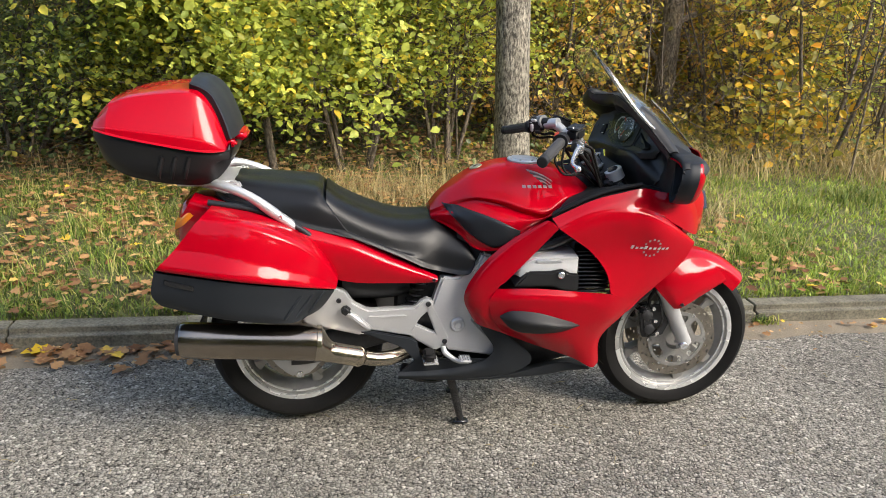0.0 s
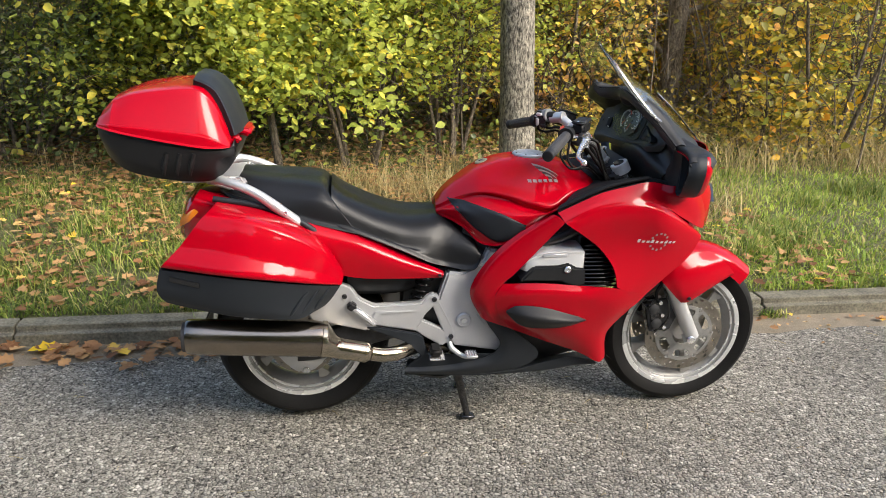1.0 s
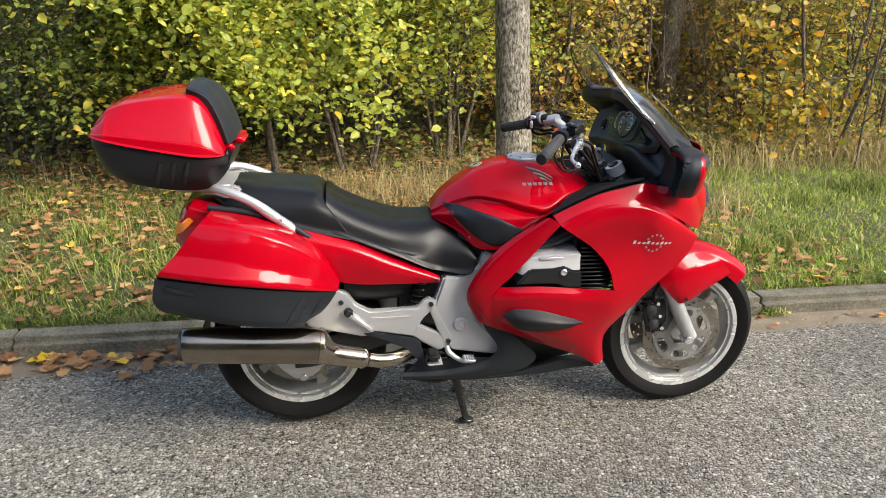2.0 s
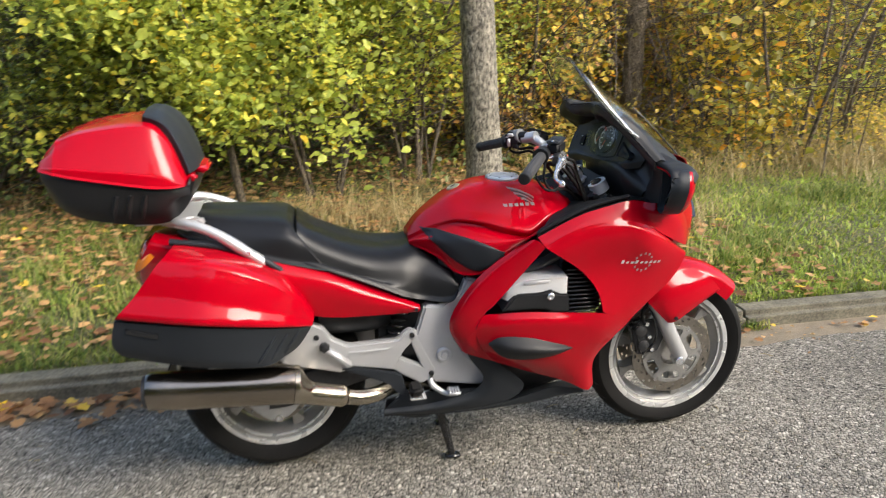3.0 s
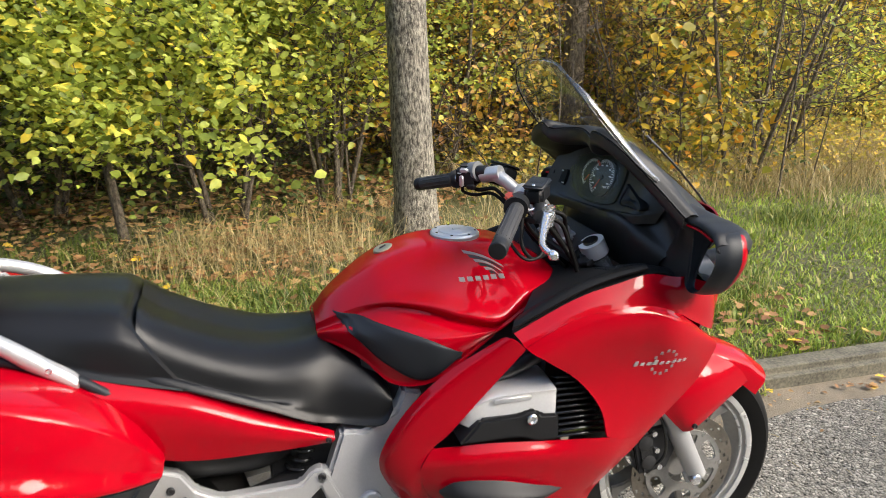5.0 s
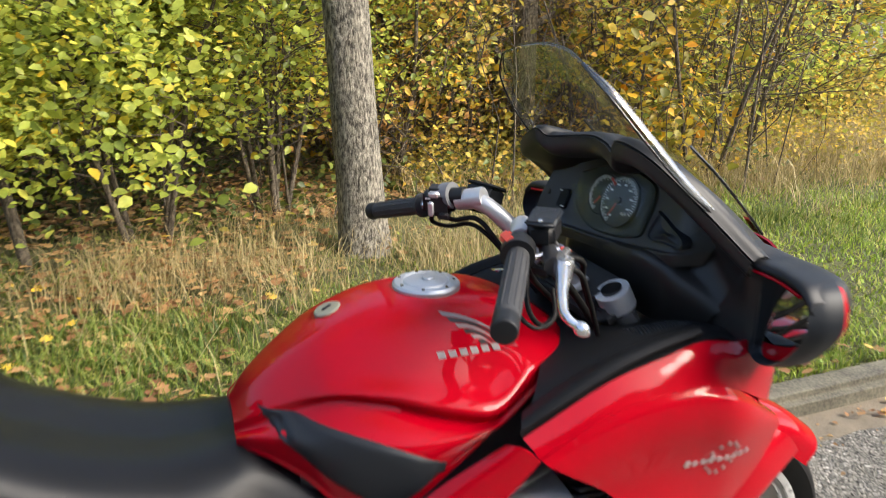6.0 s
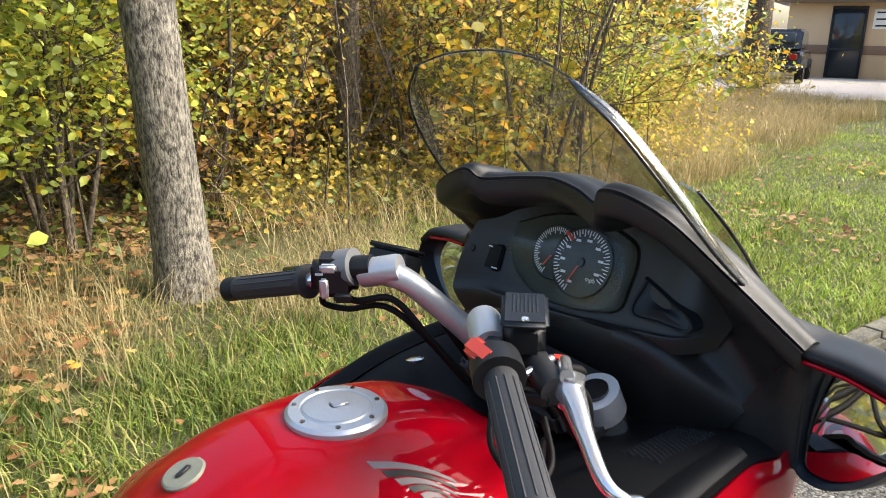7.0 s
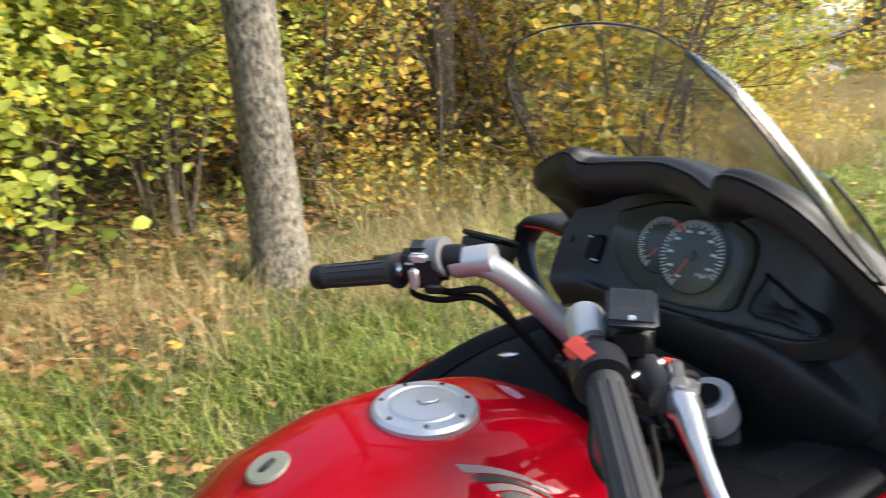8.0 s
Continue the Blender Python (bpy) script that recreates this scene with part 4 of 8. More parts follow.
# ---- far side: building, vehicles and paving ----
def facade():
    """A low buff brick office with dark tall windows, a brown band and a deep fascia."""
    house = new("office_building")
    house.matrix_basis = pose(21.9, 20.3, 0.0, 0, 0, -56)
    tagged(house, label="low buff brick office with tall dark windows and brown fascia", category="building")
    width, tall, deep = 24.0, 2.45, 6.0
    part("wall", block("wall", (width, deep, tall), BUFF_BRICK, 0.01, 1), house, at=pose(width / 2, deep / 2, tall / 2))
    part("band", block("band", (width + 0.04, 0.06, 0.28), BROWN_BRICK, 0.01, 1), house, at=pose(width / 2, -0.012, 1.0))
    roof = part("roof", block("roof", (width + 1.0, deep + 1.0, 0.5), ROOF, 0.04, 2), house, at=pose(width / 2, deep / 2, tall + 0.252))
    part("gutter", block("gutter", (width + 1.1, 0.12, 0.14), GREY_BLACK, 0.03, 2), roof, at=pose(0, -deep / 2 - 0.56, 0.12))
    for k in range(8):
        win = part("window", block("window", (0.95, 0.08, 2.2), DARK_GLASS, 0.01, 1), house, at=pose(1.8 + 2.1 * k, -0.02, 1.2))
        for x in (-0.48, 0.48):
            part("frame_bar", block("frame_bar", (0.06, 0.06, 2.2), GREY_BLACK, 0.01, 1), win, at=pose(x, -0.05, 0))
        for z in (-1.1, -0.2, 1.1):
            part("frame_bar", block("frame_bar", (1.02, 0.06, 0.08), GREY_BLACK, 0.01, 1), win, at=pose(0, -0.052, z))
    sign = part("notice", block("notice", (0.75, 0.03, 0.6), WHITE_PAINT, 0.01, 1), house, at=pose(2.85, -0.02, 1.95))
    for z in (0.2, 0.0, -0.2):
        part("print_bar", block("print_bar", (0.6, 0.01, 0.05), GREY_BLACK, 0), sign, at=pose(0, -0.018, z))


facade()


def brick_house():
    """A two-storey red brick house with white window frames and a tiled roof, behind the thicket."""
    house = new("house")
    house.matrix_basis = pose(0.6, 15.2, 0.0, 0, 0, 6)
    tagged(house, label="red brick house with white windows behind the trees", category="house")
    width, deep, tall = 6.2, 6.0, 5.0
    part("wall", block("wall", (width, deep, tall), RED_BRICK, 0.01, 1), house, at=pose(width / 2, deep / 2, tall / 2))
    part("roof", plate("roof", [(-0.35, 0.0), (deep / 2, 2.3), (deep + 0.35, 0.0), (deep + 0.3, -0.12), (-0.3, -0.12)], -0.3, width + 0.3, ROOF, 0.01), house, at=pose(0, 0, tall + 0.12) @ Matrix(((0, 1, 0, 0), (1, 0, 0, 0), (0, 0, 1, 0), (0, 0, 0, 1))))
    for x in (1.35, 3.3, 5.0):
        for z in (1.55, 3.95):
            win = part("window", block("window", (1.1, 0.06, 1.2), DARK_GLASS, 0.01, 1), house, at=pose(x, -0.01, z))
            part("sill", block("sill", (1.3, 0.16, 0.07), WHITE_PAINT, 0.01, 1), win, at=pose(0, -0.06, -0.64))
            for bx in (-0.55, 0.0, 0.55):
                part("frame_bar", block("frame_bar", (0.08, 0.05, 1.2), WHITE_PAINT, 0.01, 1), win, at=pose(bx, -0.04, 0))
            for bz in (-0.58, 0.2, 0.58):
                part("frame_bar", block("frame_bar", (1.18, 0.05, 0.08), WHITE_PAINT, 0.01, 1), win, at=pose(0, -0.043, bz))


brick_house()
paving = []
for a, b in ((12.4, 13.9), (24.0, 9.6), (46.0, 12.0), (20.0, 36.0)):
    paving.append((a, b, 0.11))
tagged(new("pavement", mesh_of("pavement", paving, [(0, 1, 2, 3)], PALE_PAVING, False)), label="pale paved forecourt in front of the office", category="pavement", kind="structure")


def vehicle(x, y, turn, paint, label, long=4.2, tall=1.5, boxy=False):
    """A parked car or van: body shell, glasshouse, four wheels, lamps and bumper."""
    car = new("van" if boxy else "car")
    car.matrix_basis = pose(x, y, 0.11, 0, 0, turn)
    tagged(car, label=label, category="van" if boxy else "car")
    side = [(-0.5, 0.22), (-0.48, 0.55), (-0.44, 0.62), (0.15, 0.64), (0.42, 0.55), (0.49, 0.42), (0.5, 0.2)] if not boxy else [(-0.5, 0.16), (-0.5, 0.6), (0.2, 0.62), (0.45, 0.52), (0.5, 0.4), (0.5, 0.16)]
    body = plate("body", [(a * long, b * tall) for a, b in side], -0.84, 0.84, paint, 0.07)
    part("body", body, car)
    roof = [(-0.46, 0.6), (-0.36, 0.98), (0.0, 1.0), (0.12, 0.97), (0.30, 0.62)] if not boxy else [(-0.5, 0.58), (-0.49, 0.98), (0.15, 1.0), (0.24, 0.95), (0.38, 0.58)]
    cabin = part("cabin", plate("cabin", [(a * long, b * tall) for a, b in roof], -0.74, 0.74, paint, 0.06), car)
    for y in (-0.75, 0.75):
        glass = [(a * long * 0.86 - 0.02, 0.64 * tall + (b - 0.6) * tall * 0.78) for a, b in roof]
        part("side_window", plate("side_window", glass, y - 0.008, y + 0.008, DARK_GLASS, 0.003), cabin)
    part("rear_window", block("rear_window", (0.03, 1.2, 0.42 * tall * 0.6), DARK_GLASS, 0.01, 1), cabin, at=pose(-0.43 * long, 0, 0.8 * tall, 0, 14, 0))
    for a in (-0.31, 0.31):
        for y in (-0.78, 0.78):
            wheel = part("wheel", lathe("tyre", [(0.16, -0.1), (0.29, -0.11), (0.32, -0.06), (0.32, 0.06), (0.29, 0.11), (0.16, 0.1)], RUBBER, 28), car, at=pose(a * long, y, 0.32))
            part("rim", lathe("rim", [(0.0, -0.07), (0.17, -0.09), (0.18, 0.09), (0.0, 0.07)], WHEEL, 20), wheel)
    for y in (-0.62, 0.62):
        part("tail_lamp", block("tail_lamp", (0.05, 0.2, 0.16), RED_LENS, 0.02), car, at=pose(-0.495 * long, y, 0.5 * tall))
    part("bumper", block("bumper", (0.16, 1.6, 0.2), GREY_BLACK if boxy else paint, 0.05), car, at=pose(-0.5 * long, 0, 0.28 * tall))


vehicle(19.6, 18.6, 35, BLACK_PAINT, "black hatchback parked by the office")
vehicle(18.7, 21.8, 80, WHITE_PAINT, "white van parked beside the office", 4.8, 2.1, True)


# far woods all round close the view
def far_woods():
    count = 42000
    a = rng.uniform(0, 2 * math.pi, count)
    gap = (np.abs(a - 0.83) < 0.28)
    a, count = a[~gap], int((~gap).sum())
    d = rng.uniform(17, 26, count) * np.where((a > math.pi), 1.5, 1.0)
    h = rng.uniform(0, 1, count) ** 0.8 * (5.5 + 2.5 * np.sin(a * 7) + 1.5 * np.sin(a * 17 + 1)) * np.where((a > math.pi), 0.8, 1.0)
    p = np.stack([d * np.cos(a), d * np.sin(a) + 2, h], 1)
    w = (p[:, 1] - KERB_AT.y) * ACROSS.y + p[:, 0] * ACROSS.x
    p = p[(w > 1.0) | (w < -10.0)]
    return leaves("far_woods", p, rng.uniform(0.2, 0.5, len(p)), OLIVE_LEAF)


tagged(new("far_woods", far_woods()), label="far belt of trees round the place", category="woods", kind="stuff")


# unseen trees on the other side of the road, added to darken what the paint mirrors
def road_side_trees(count):
    s, w = rng.uniform(-26, 30, count), -rng.uniform(8.5, 12.5, count)
    crown = 6.0 + 0.9 * np.sin(s * 0.9) + 0.5 * np.sin(s * 2.3 + 1)
    h = rng.uniform(0, 1, count) ** 0.75 * crown
    p = np.array(KERB_AT)[None] + s[:, None] * np.array(ALONG)[None] + w[:, None] * np.array(ACROSS)[None]
    p[:, 2] = h
    return leaves("road_side_trees", p, rng.uniform(0.25, 0.5, count), DARK_LEAF)


tagged(new("road_side_trees", road_side_trees(46000)), label="unseen belt of dark green trees across the road", category="woods", kind="stuff")


# twigs, straws and grit on the road
limbs = []
for _ in range(330):
    s, w = rng.uniform(-3.5, 4.5), -rng.uniform(0.02, 3.4) ** 1.0
    p, a, l = by_kerb(s, w), rng.uniform(0, 2 * math.pi), rng.uniform(0.012, 0.06)
    z = ground_height(s, w) + 0.003
    a0, d = np.array([p.x, p.y, z]), np.array([math.cos(a), math.sin(a), 0]) * l
    branch([a0, a0 + d * 0.5 + np.array([0, 0, 0.003]), a0 + d], 0.0011, 0.0007, limbs, 4)
tagged(new("twig_litter", wood_mesh("twig_litter", limbs, STRAW)), label="short dry twigs and straws strewn on the road", category="twigs", kind="stuff")
YELLOW = material("bright yellow leaf", (0.85, 0.55, 0.02), rough=0.55, vary=0.12, grain=60, through_light=0.2)
lone = leaves("maple_leaf", np.array([(-1.745, 3.03, -0.012)]), np.array([0.125]), YELLOW, flat=True, wide=0.9, lobed=True)
tagged(new("maple_leaf", lone), label="bright yellow maple leaf lying in the gutter", category="leaf")

weed = by_kerb(1.76, -0.015, -0.03)
roots = np.array(weed)[None] + rng.normal(0, 0.022, (70, 3)) * np.array([1.6, 0.5, 0.0])
tagged(new("weed", blades("weed", roots, rng.uniform(0.025, 0.065, 70), GRASS, 0.0035, 1.2)), label="small green weed growing at the kerb foot", category="weed")
n = 420
s, w = rng.uniform(-4, 7, n), -np.abs(rng.normal(0.0, 0.12, n)) - 0.01
p = np.array([by_kerb(a, b, ground_height(a, b) + 0.012) for a, b in zip(s, w)])
tagged(new("leaf_scraps", leaves("leaf_scraps", p, rng.uniform(0.010, 0.030, n), OLD_LITTER, flat=True, wide=0.8)), label="crumbled leaf scraps along the gutter", category="leaves", kind="stuff")


# ---- the motorcycle: x ahead from the rear axle, y to its left, z up ----
bike = new("motorcycle")
bike.matrix_basis = pose(-0.531, 2.582, 0.0, 0, 0, 7.8)
tagged(bike, label="red touring motorcycle with panniers and top box on its stand", category="motorcycle")


def pair(name, rails, material_used, label="", n=24, m=24, thick=0.004, sharp=40, parent=None, draw_in=1.0):
    """A panel on the right side and its mirror image on the left, drawn in towards the middle if need be."""
    a = part(name, loft(name, rails, material_used, n, m, thick, sharp), parent or bike, label)
    b = part(name, loft(name, [[(x, y * draw_in, z) for x, y, z in flip(r)] for r in rails], material_used, n, m, thick, sharp), parent or bike, label)
    return a, b


def ring_section(x, half):
    """A closed ring at x from its right half, top to bottom, as (y, z)."""
    return [(x, -y, z) for y, z in half] + [(x, y, z) for y, z in reversed(half) if y > 1e-6]


def bolt(parent, x, y, z, r=0.009, material_used=None):
    side = -1 if y < 0 else 1
    b = part("bolt", lathe("bolt", [(0.0, 0.0), (r, 0.0), (r, side * 0.004), (r * 0.8, side * 0.006), (r * 0.55, side * 0.006), (r * 0.5, side * 0.003), (0.0, side * 0.003)], material_used or DARK_METAL, 14, closed=False), parent, at=pose(x, y, z))
    return b


def skin(me):
    """The outside of a mesh, to lay flat things on."""
    return BVHTree.FromPolygons([v.co.copy() for v in me.vertices], [list(f.vertices) for f in me.polygons])


def on_skin(tree, x, z, side, lift):
    """The place on a skin at x and z, seen from the side, lifted by so much."""
    hit = tree.ray_cast(Vector((x, side * 0.8, z)), Vector((0, -side, 0)))[0]
    return (x, (hit.y if hit else side * 0.2) + side * lift, z)


def patch(tree, top_line, low_line, side, lifts, n, m, name, material_used, thick):
    """A thin sheet laid on a skin between two lines given in x and z."""
    a, b = spline([(x, 0, z) for x, z in top_line], n), spline([(x, 0, z) for x, z in low_line], n)
    rails = []
    for f, lift in lifts:
        mid = a + (b - a) * f
        rails.append([on_skin(tree, x, z, side, lift * min(1.0, 6 * k / (n - 1), 6 * (n - 1 - k) / (n - 1)) if lift > 0.004 else lift) for k, (x, _, z) in enumerate(mid)])
    return loft(name, rails, material_used, n, m, thick)


# wheels
def wheel(name, x, r, tyre_w, rim_r, z, spokes, label, turn):
    hub = part(name, lathe("rim", [(rim_r - 0.018, -tyre_w * 0.36), (rim_r + 0.004, -tyre_w * 0.40), (rim_r + 0.006, -tyre_w * 0.36), (rim_r - 0.008, -tyre_w * 0.33), (rim_r - 0.022, -tyre_w * 0.24), (rim_r - 0.032, 0), (rim_r - 0.022, tyre_w * 0.24),
                                     (rim_r - 0.008, tyre_w * 0.33), (rim_r + 0.006, tyre_w * 0.36), (rim_r + 0.004, tyre_w * 0.40), (rim_r - 0.018, tyre_w * 0.36), (rim_r - 0.034, tyre_w * 0.22), (rim_r - 0.046, 0), (rim_r - 0.034, -tyre_w * 0.22)], WHEEL, 96), bike, label, pose(x, 0, z))
    for face_side in (-1, 1):
        y = face_side * tyre_w
        part("rim_lip", lathe("rim_lip", [(rim_r - 0.013, y * 0.375), (rim_r - 0.011, y * 0.408), (rim_r - 0.003, y * 0.418), (rim_r + 0.005, y * 0.412), (rim_r + 0.006, y * 0.375)], LIP, 96), hub, "bright worn rim edge")
        part("rim_step", lathe("rim_step", [(rim_r - 0.027, y * 0.30), (rim_r - 0.026, y * 0.335), (rim_r - 0.021, y * 0.345), (rim_r - 0.017, y * 0.30)], LIP, 96), hub)
    h = tyre_w / 2
    prof = [(rim_r, -h * 0.72), (rim_r + 0.012, -h * 0.86)]
    for a in np.linspace(0, 1, 15):
        y = -math.cos(a * math.pi)
        prof.append((r - (r - rim_r) * 0.42 * abs(y) ** 2.6, y * h * (0.97 if abs(y) > 0.97 else 1.0)))
    prof += [(rim_r + 0.012, h * 0.86), (rim_r, h * 0.72)]
    tyre = part("tyre", lathe("tyre", prof, RUBBER, 120), hub, "black road tyre with worn dusty tread")
    verts, faces = [], []
    for k in range(26):
        for side in (-1, 1):
            a0 = 2 * math.pi * (k + 0.5 * (side > 0)) / 26
            pts = []
            for f in np.linspace(0, 1, 7):
                y = side * h * (0.15 + 0.62 * f)
                rr = r - (r - rim_r) * 0.42 * abs(y / h) ** 2.6 + 0.0012
                a = a0 + 0.16 * f
                pts.append((rr, y, a))
            start = len(verts)
            for rr, y, a in pts:
                for da in (-0.007, 0.007):
                    verts.append((rr * math.cos(a + da), y, rr * math.sin(a + da)))
            for i in range(6):
                faces.append((start + 2 * i, start + 2 * i + 1, start + 2 * i + 3, start + 2 * i + 2))
    part("tread_groove", mesh_of("tread_groove", verts, faces, GLOSS_BLACK), tyre)
    part("hub", lathe("hub", [(0.0, -0.055), (0.035, -0.055), (0.045, -0.045), (0.055, -0.03), (0.055, 0.03), (0.045, 0.045), (0.035, 0.055), (0.0, 0.055)], WHEEL, 40, closed=False), hub)
    for k in range(spokes):
        a = 2 * math.pi * k / spokes + turn
        bm = bmesh.new()
        for lean in (-1, 1):
            sec = []
            for f, w, d in ((0.0, 0.022, 0.030), (0.3, 0.012, 0.028), (0.75, 0.013, 0.026), (1.0, 0.030, 0.032)):
                rr = 0.045 + (rim_r - 0.04 - 0.045) * f
                off = lean * (0.016 + 0.056 * f)
                sec.append([bm.verts.new((rr, sy * d, off + sz * w)) for sy, sz in ((-1, -1), (-1, 1), (1, 1), (1, -1))])
            for s0, s1 in zip(sec, sec[1:]):
                for i in range(4):
                    bm.faces.new([s0[i], s0[(i + 1) % 4], s1[(i + 1) % 4], s1[i]])
            bm.faces.new(sec[0])
            bm.faces.new(list(reversed(sec[-1])))
        bmesh.ops.recalc_face_normals(bm, faces=bm.faces)
        bmesh.ops.bevel(bm, geom=list(bm.edges), offset=0.004, segments=2, affect="EDGES", clamp_overlap=True)
        part("spoke", from_bm("spoke", bm, WHEEL), hub, at=Matrix.Rotation(-a, 4, "Y"))
    return hub


FRONT_X, REAR_X = 1.495, 0.037
front = wheel("front_wheel", FRONT_X, 0.3126, 0.120, 0.233, 0.3126, 3, "dusty silver cast front wheel with black tyre", -0.96)
rear = wheel("rear_wheel", REAR_X, 0.318, 0.168, 0.221, 0.320, 3, "dusty silver cast rear wheel with black tyre", -0.80)


def brake_disc(parent, y, r, label, inner=0.0):
    holes = [(r - 0.012 - 0.011 * (k % 3), 2 * math.pi * k / 48, 0.0045) for k in range(48)]
    disc = part("brake_disc", disc_with_holes("brake_disc", r - 0.046, r, 0.005, holes, DISC, 144), parent, label, pose(0, y, 0))
    slots = [(0.088, 2 * math.pi * (k + 0.5 + d) / 6, 0.0155) for k in range(6) for d in (-0.2, -0.12, -0.04, 0.04, 0.12, 0.2)]
    part("carrier", disc_with_holes("carrier", 0.045, inner or r - 0.040, 0.006, slots, CARRIER, 168, 16), disc, at=pose(0, 0.004 if y > 0 else -0.004, 0))
    for k in range(6):
        a = 2 * math.pi * k / 6
        part("rivet", lathe("rivet", [(0, -0.007), (0.009, -0.007), (0.009, 0.007), (0, 0.007)], CHROME, 14, closed=False), disc, at=pose((r - 0.044) * math.cos(a), 0, (r - 0.044) * math.sin(a)))


for y in (-0.070, 0.070):
    brake_disc(front, y, 0.155, "drilled floating brake disc")
brake_disc(rear, -0.085, 0.122, "drilled rear brake disc", 0.082)

# front fork, calipers and mudguard
fork = part("fork", block("yoke", (0.07, 0.27, 0.035), DARK_METAL, 0.012), bike, "telescopic front fork with silver lower legs", pose(1.150, 0, 0.955, 0, -24, 0))
RAKE = pose(1.150, 0, 0.955, 0, -24, 0).inverted()


def in_fork(p):
    return tuple(RAKE @ Vector(p))


for side in (-1, 1):
    y = side * 0.112
    part("slider", tube("slider", [in_fork((1.512, y, 0.315)), in_fork((1.475, y, 0.385)), in_fork((1.39, y, 0.55))], [0.026, 0.027, 0.030], ALLOY, 13, 24), fork, "silver painted fork leg")
    part("stanchion", tube("stanchion", [in_fork((1.40, y, 0.53)), in_fork((1.150, y, 0.988))], 0.0225, CHROME, 2, 24), fork)
    cap = part("fork_clamp", tube("fork_clamp", [in_fork((1.163, y, 0.962)), in_fork((1.146, y, 0.994))], 0.031, COVER_ALLOY, 3, 28), fork, "bright alloy top clamp round the fork tube")
    part("fork_cap", tube("fork_cap", [in_fork((1.147, y, 0.991)), in_fork((1.144, y, 0.998))], 0.0185, GLOSS_BLACK, 3, 24), cap)
    part("axle_clamp", block("axle_clamp", (0.055, 0.03, 0.06), ALLOY, 0.012), fork, at=RAKE @ pose(1.502, y, 0.318, 0, -24, 0))
    part("axle_nut", lathe("axle_nut", [(0, -0.012), (0.013, -0.012), (0.016, -0.008), (0.016, 0.008), (0, 0.008)], CHROME, 20, closed=False), fork, at=RAKE @ pose(1.497, side * 0.130, 0.3126))
    cal = part("caliper", block("caliper", (0.062, 0.058, 0.135), GLOSS_BLACK, 0.014), fork, "black twin-piston brake caliper", RAKE @ pose(1.352, side * 0.088, 0.405, 0, -14, 0))
    for z in (-0.03, 0.03):
        part("piston_cap", lathe("piston_cap", [(0, side * 0.022), (0.019, side * 0.022), (0.021, side * 0.03), (0.012, side * 0.034), (0, side * 0.034)], DARK_METAL, 20, closed=False), cal, at=pose(0, 0, z))
    for z in (-0.052, 0.0, 0.052):
        part("caliper_bolt", lathe("caliper_bolt", [(0, side * 0.026), (0.008, side * 0.026), (0.008, side * 0.036), (0, side * 0.036)], CHROME, 6, closed=False), cal, at=pose(0.026, 0, z))
    part("caliper_bracket", plate("caliper_bracket", [(-0.03, -0.06), (0.05, -0.07), (0.085, -0.02), (0.06, 0.06), (0.01, 0.065), (-0.03, 0.04)], side * 0.006, side * 0.016, DARK_METAL, 0.003), cal, at=pose(0, side * 0.008, 0))
    part("brake_hose", tube("brake_hose", [in_fork(p) for p in ((1.37, side * 0.10, 0.43), (1.345, side * 0.115, 0.50), (1.36, side * 0.12, 0.56), (1.32, side * 0.10, 0.66))], 0.006, RUBBER, 16, 8), fork)
    part("brake_pipe", tube("brake_pipe", [in_fork(p) for p in ((1.36, side * 0.11, 0.34), (1.40, side * 0.125, 0.40), (1.385, side * 0.125, 0.49), (1.35, side * 0.10, 0.56))], 0.0045, GLOSS_BLACK, 14, 8), fork)

guard_rails = []
for w, dz in ((-0.088, -0.060), (-0.080, -0.012), (-0.045, 0.012), (0.0, 0.018), (0.045, 0.012), (0.080, -0.012), (0.088, -0.060)):
    guard_rails.append([(FRONT_X + (0.340 + dz) * math.cos(radians(a)), w * (1.0 if 40 < a < 130 else 0.85), 0.3126 + (0.340 + dz) * math.sin(radians(a))) for a in (47, 62, 78, 95, 112)])
guard = part("front_mudguard", loft("front_mudguard", guard_rails, RED, 30, 30, 0.004), bike, "glossy red front mudguard")
for side in (-1, 1):
    y = side * 0.148
    part("fork_cover", loft("fork_cover", [[(1.330, y * 0.80, 0.575), (1.385, y * 0.92, 0.618), (1.46, y * 0.80, 0.652), (1.54, y * 0.62, 0.655)], [(1.360, y * 0.98, 0.545), (1.410, y * 1.06, 0.575), (1.49, y * 0.98, 0.605), (1.60, y * 0.72, 0.620)],
                                           [(1.400, y * 1.02, 0.503), (1.440, y * 1.08, 0.515), (1.53, y * 0.96, 0.548), (1.645, y * 0.66, 0.572)], [(1.432, y * 0.98, 0.472), (1.462, y * 1.0, 0.478), (1.545, y * 0.86, 0.518), (1.655, y * 0.58, 0.560)]], RED, 26, 22, 0.004, 30), guard, "red mudguard side skirt")
    bolt(guard, 1.456, side * 0.156, 0.492, 0.007)

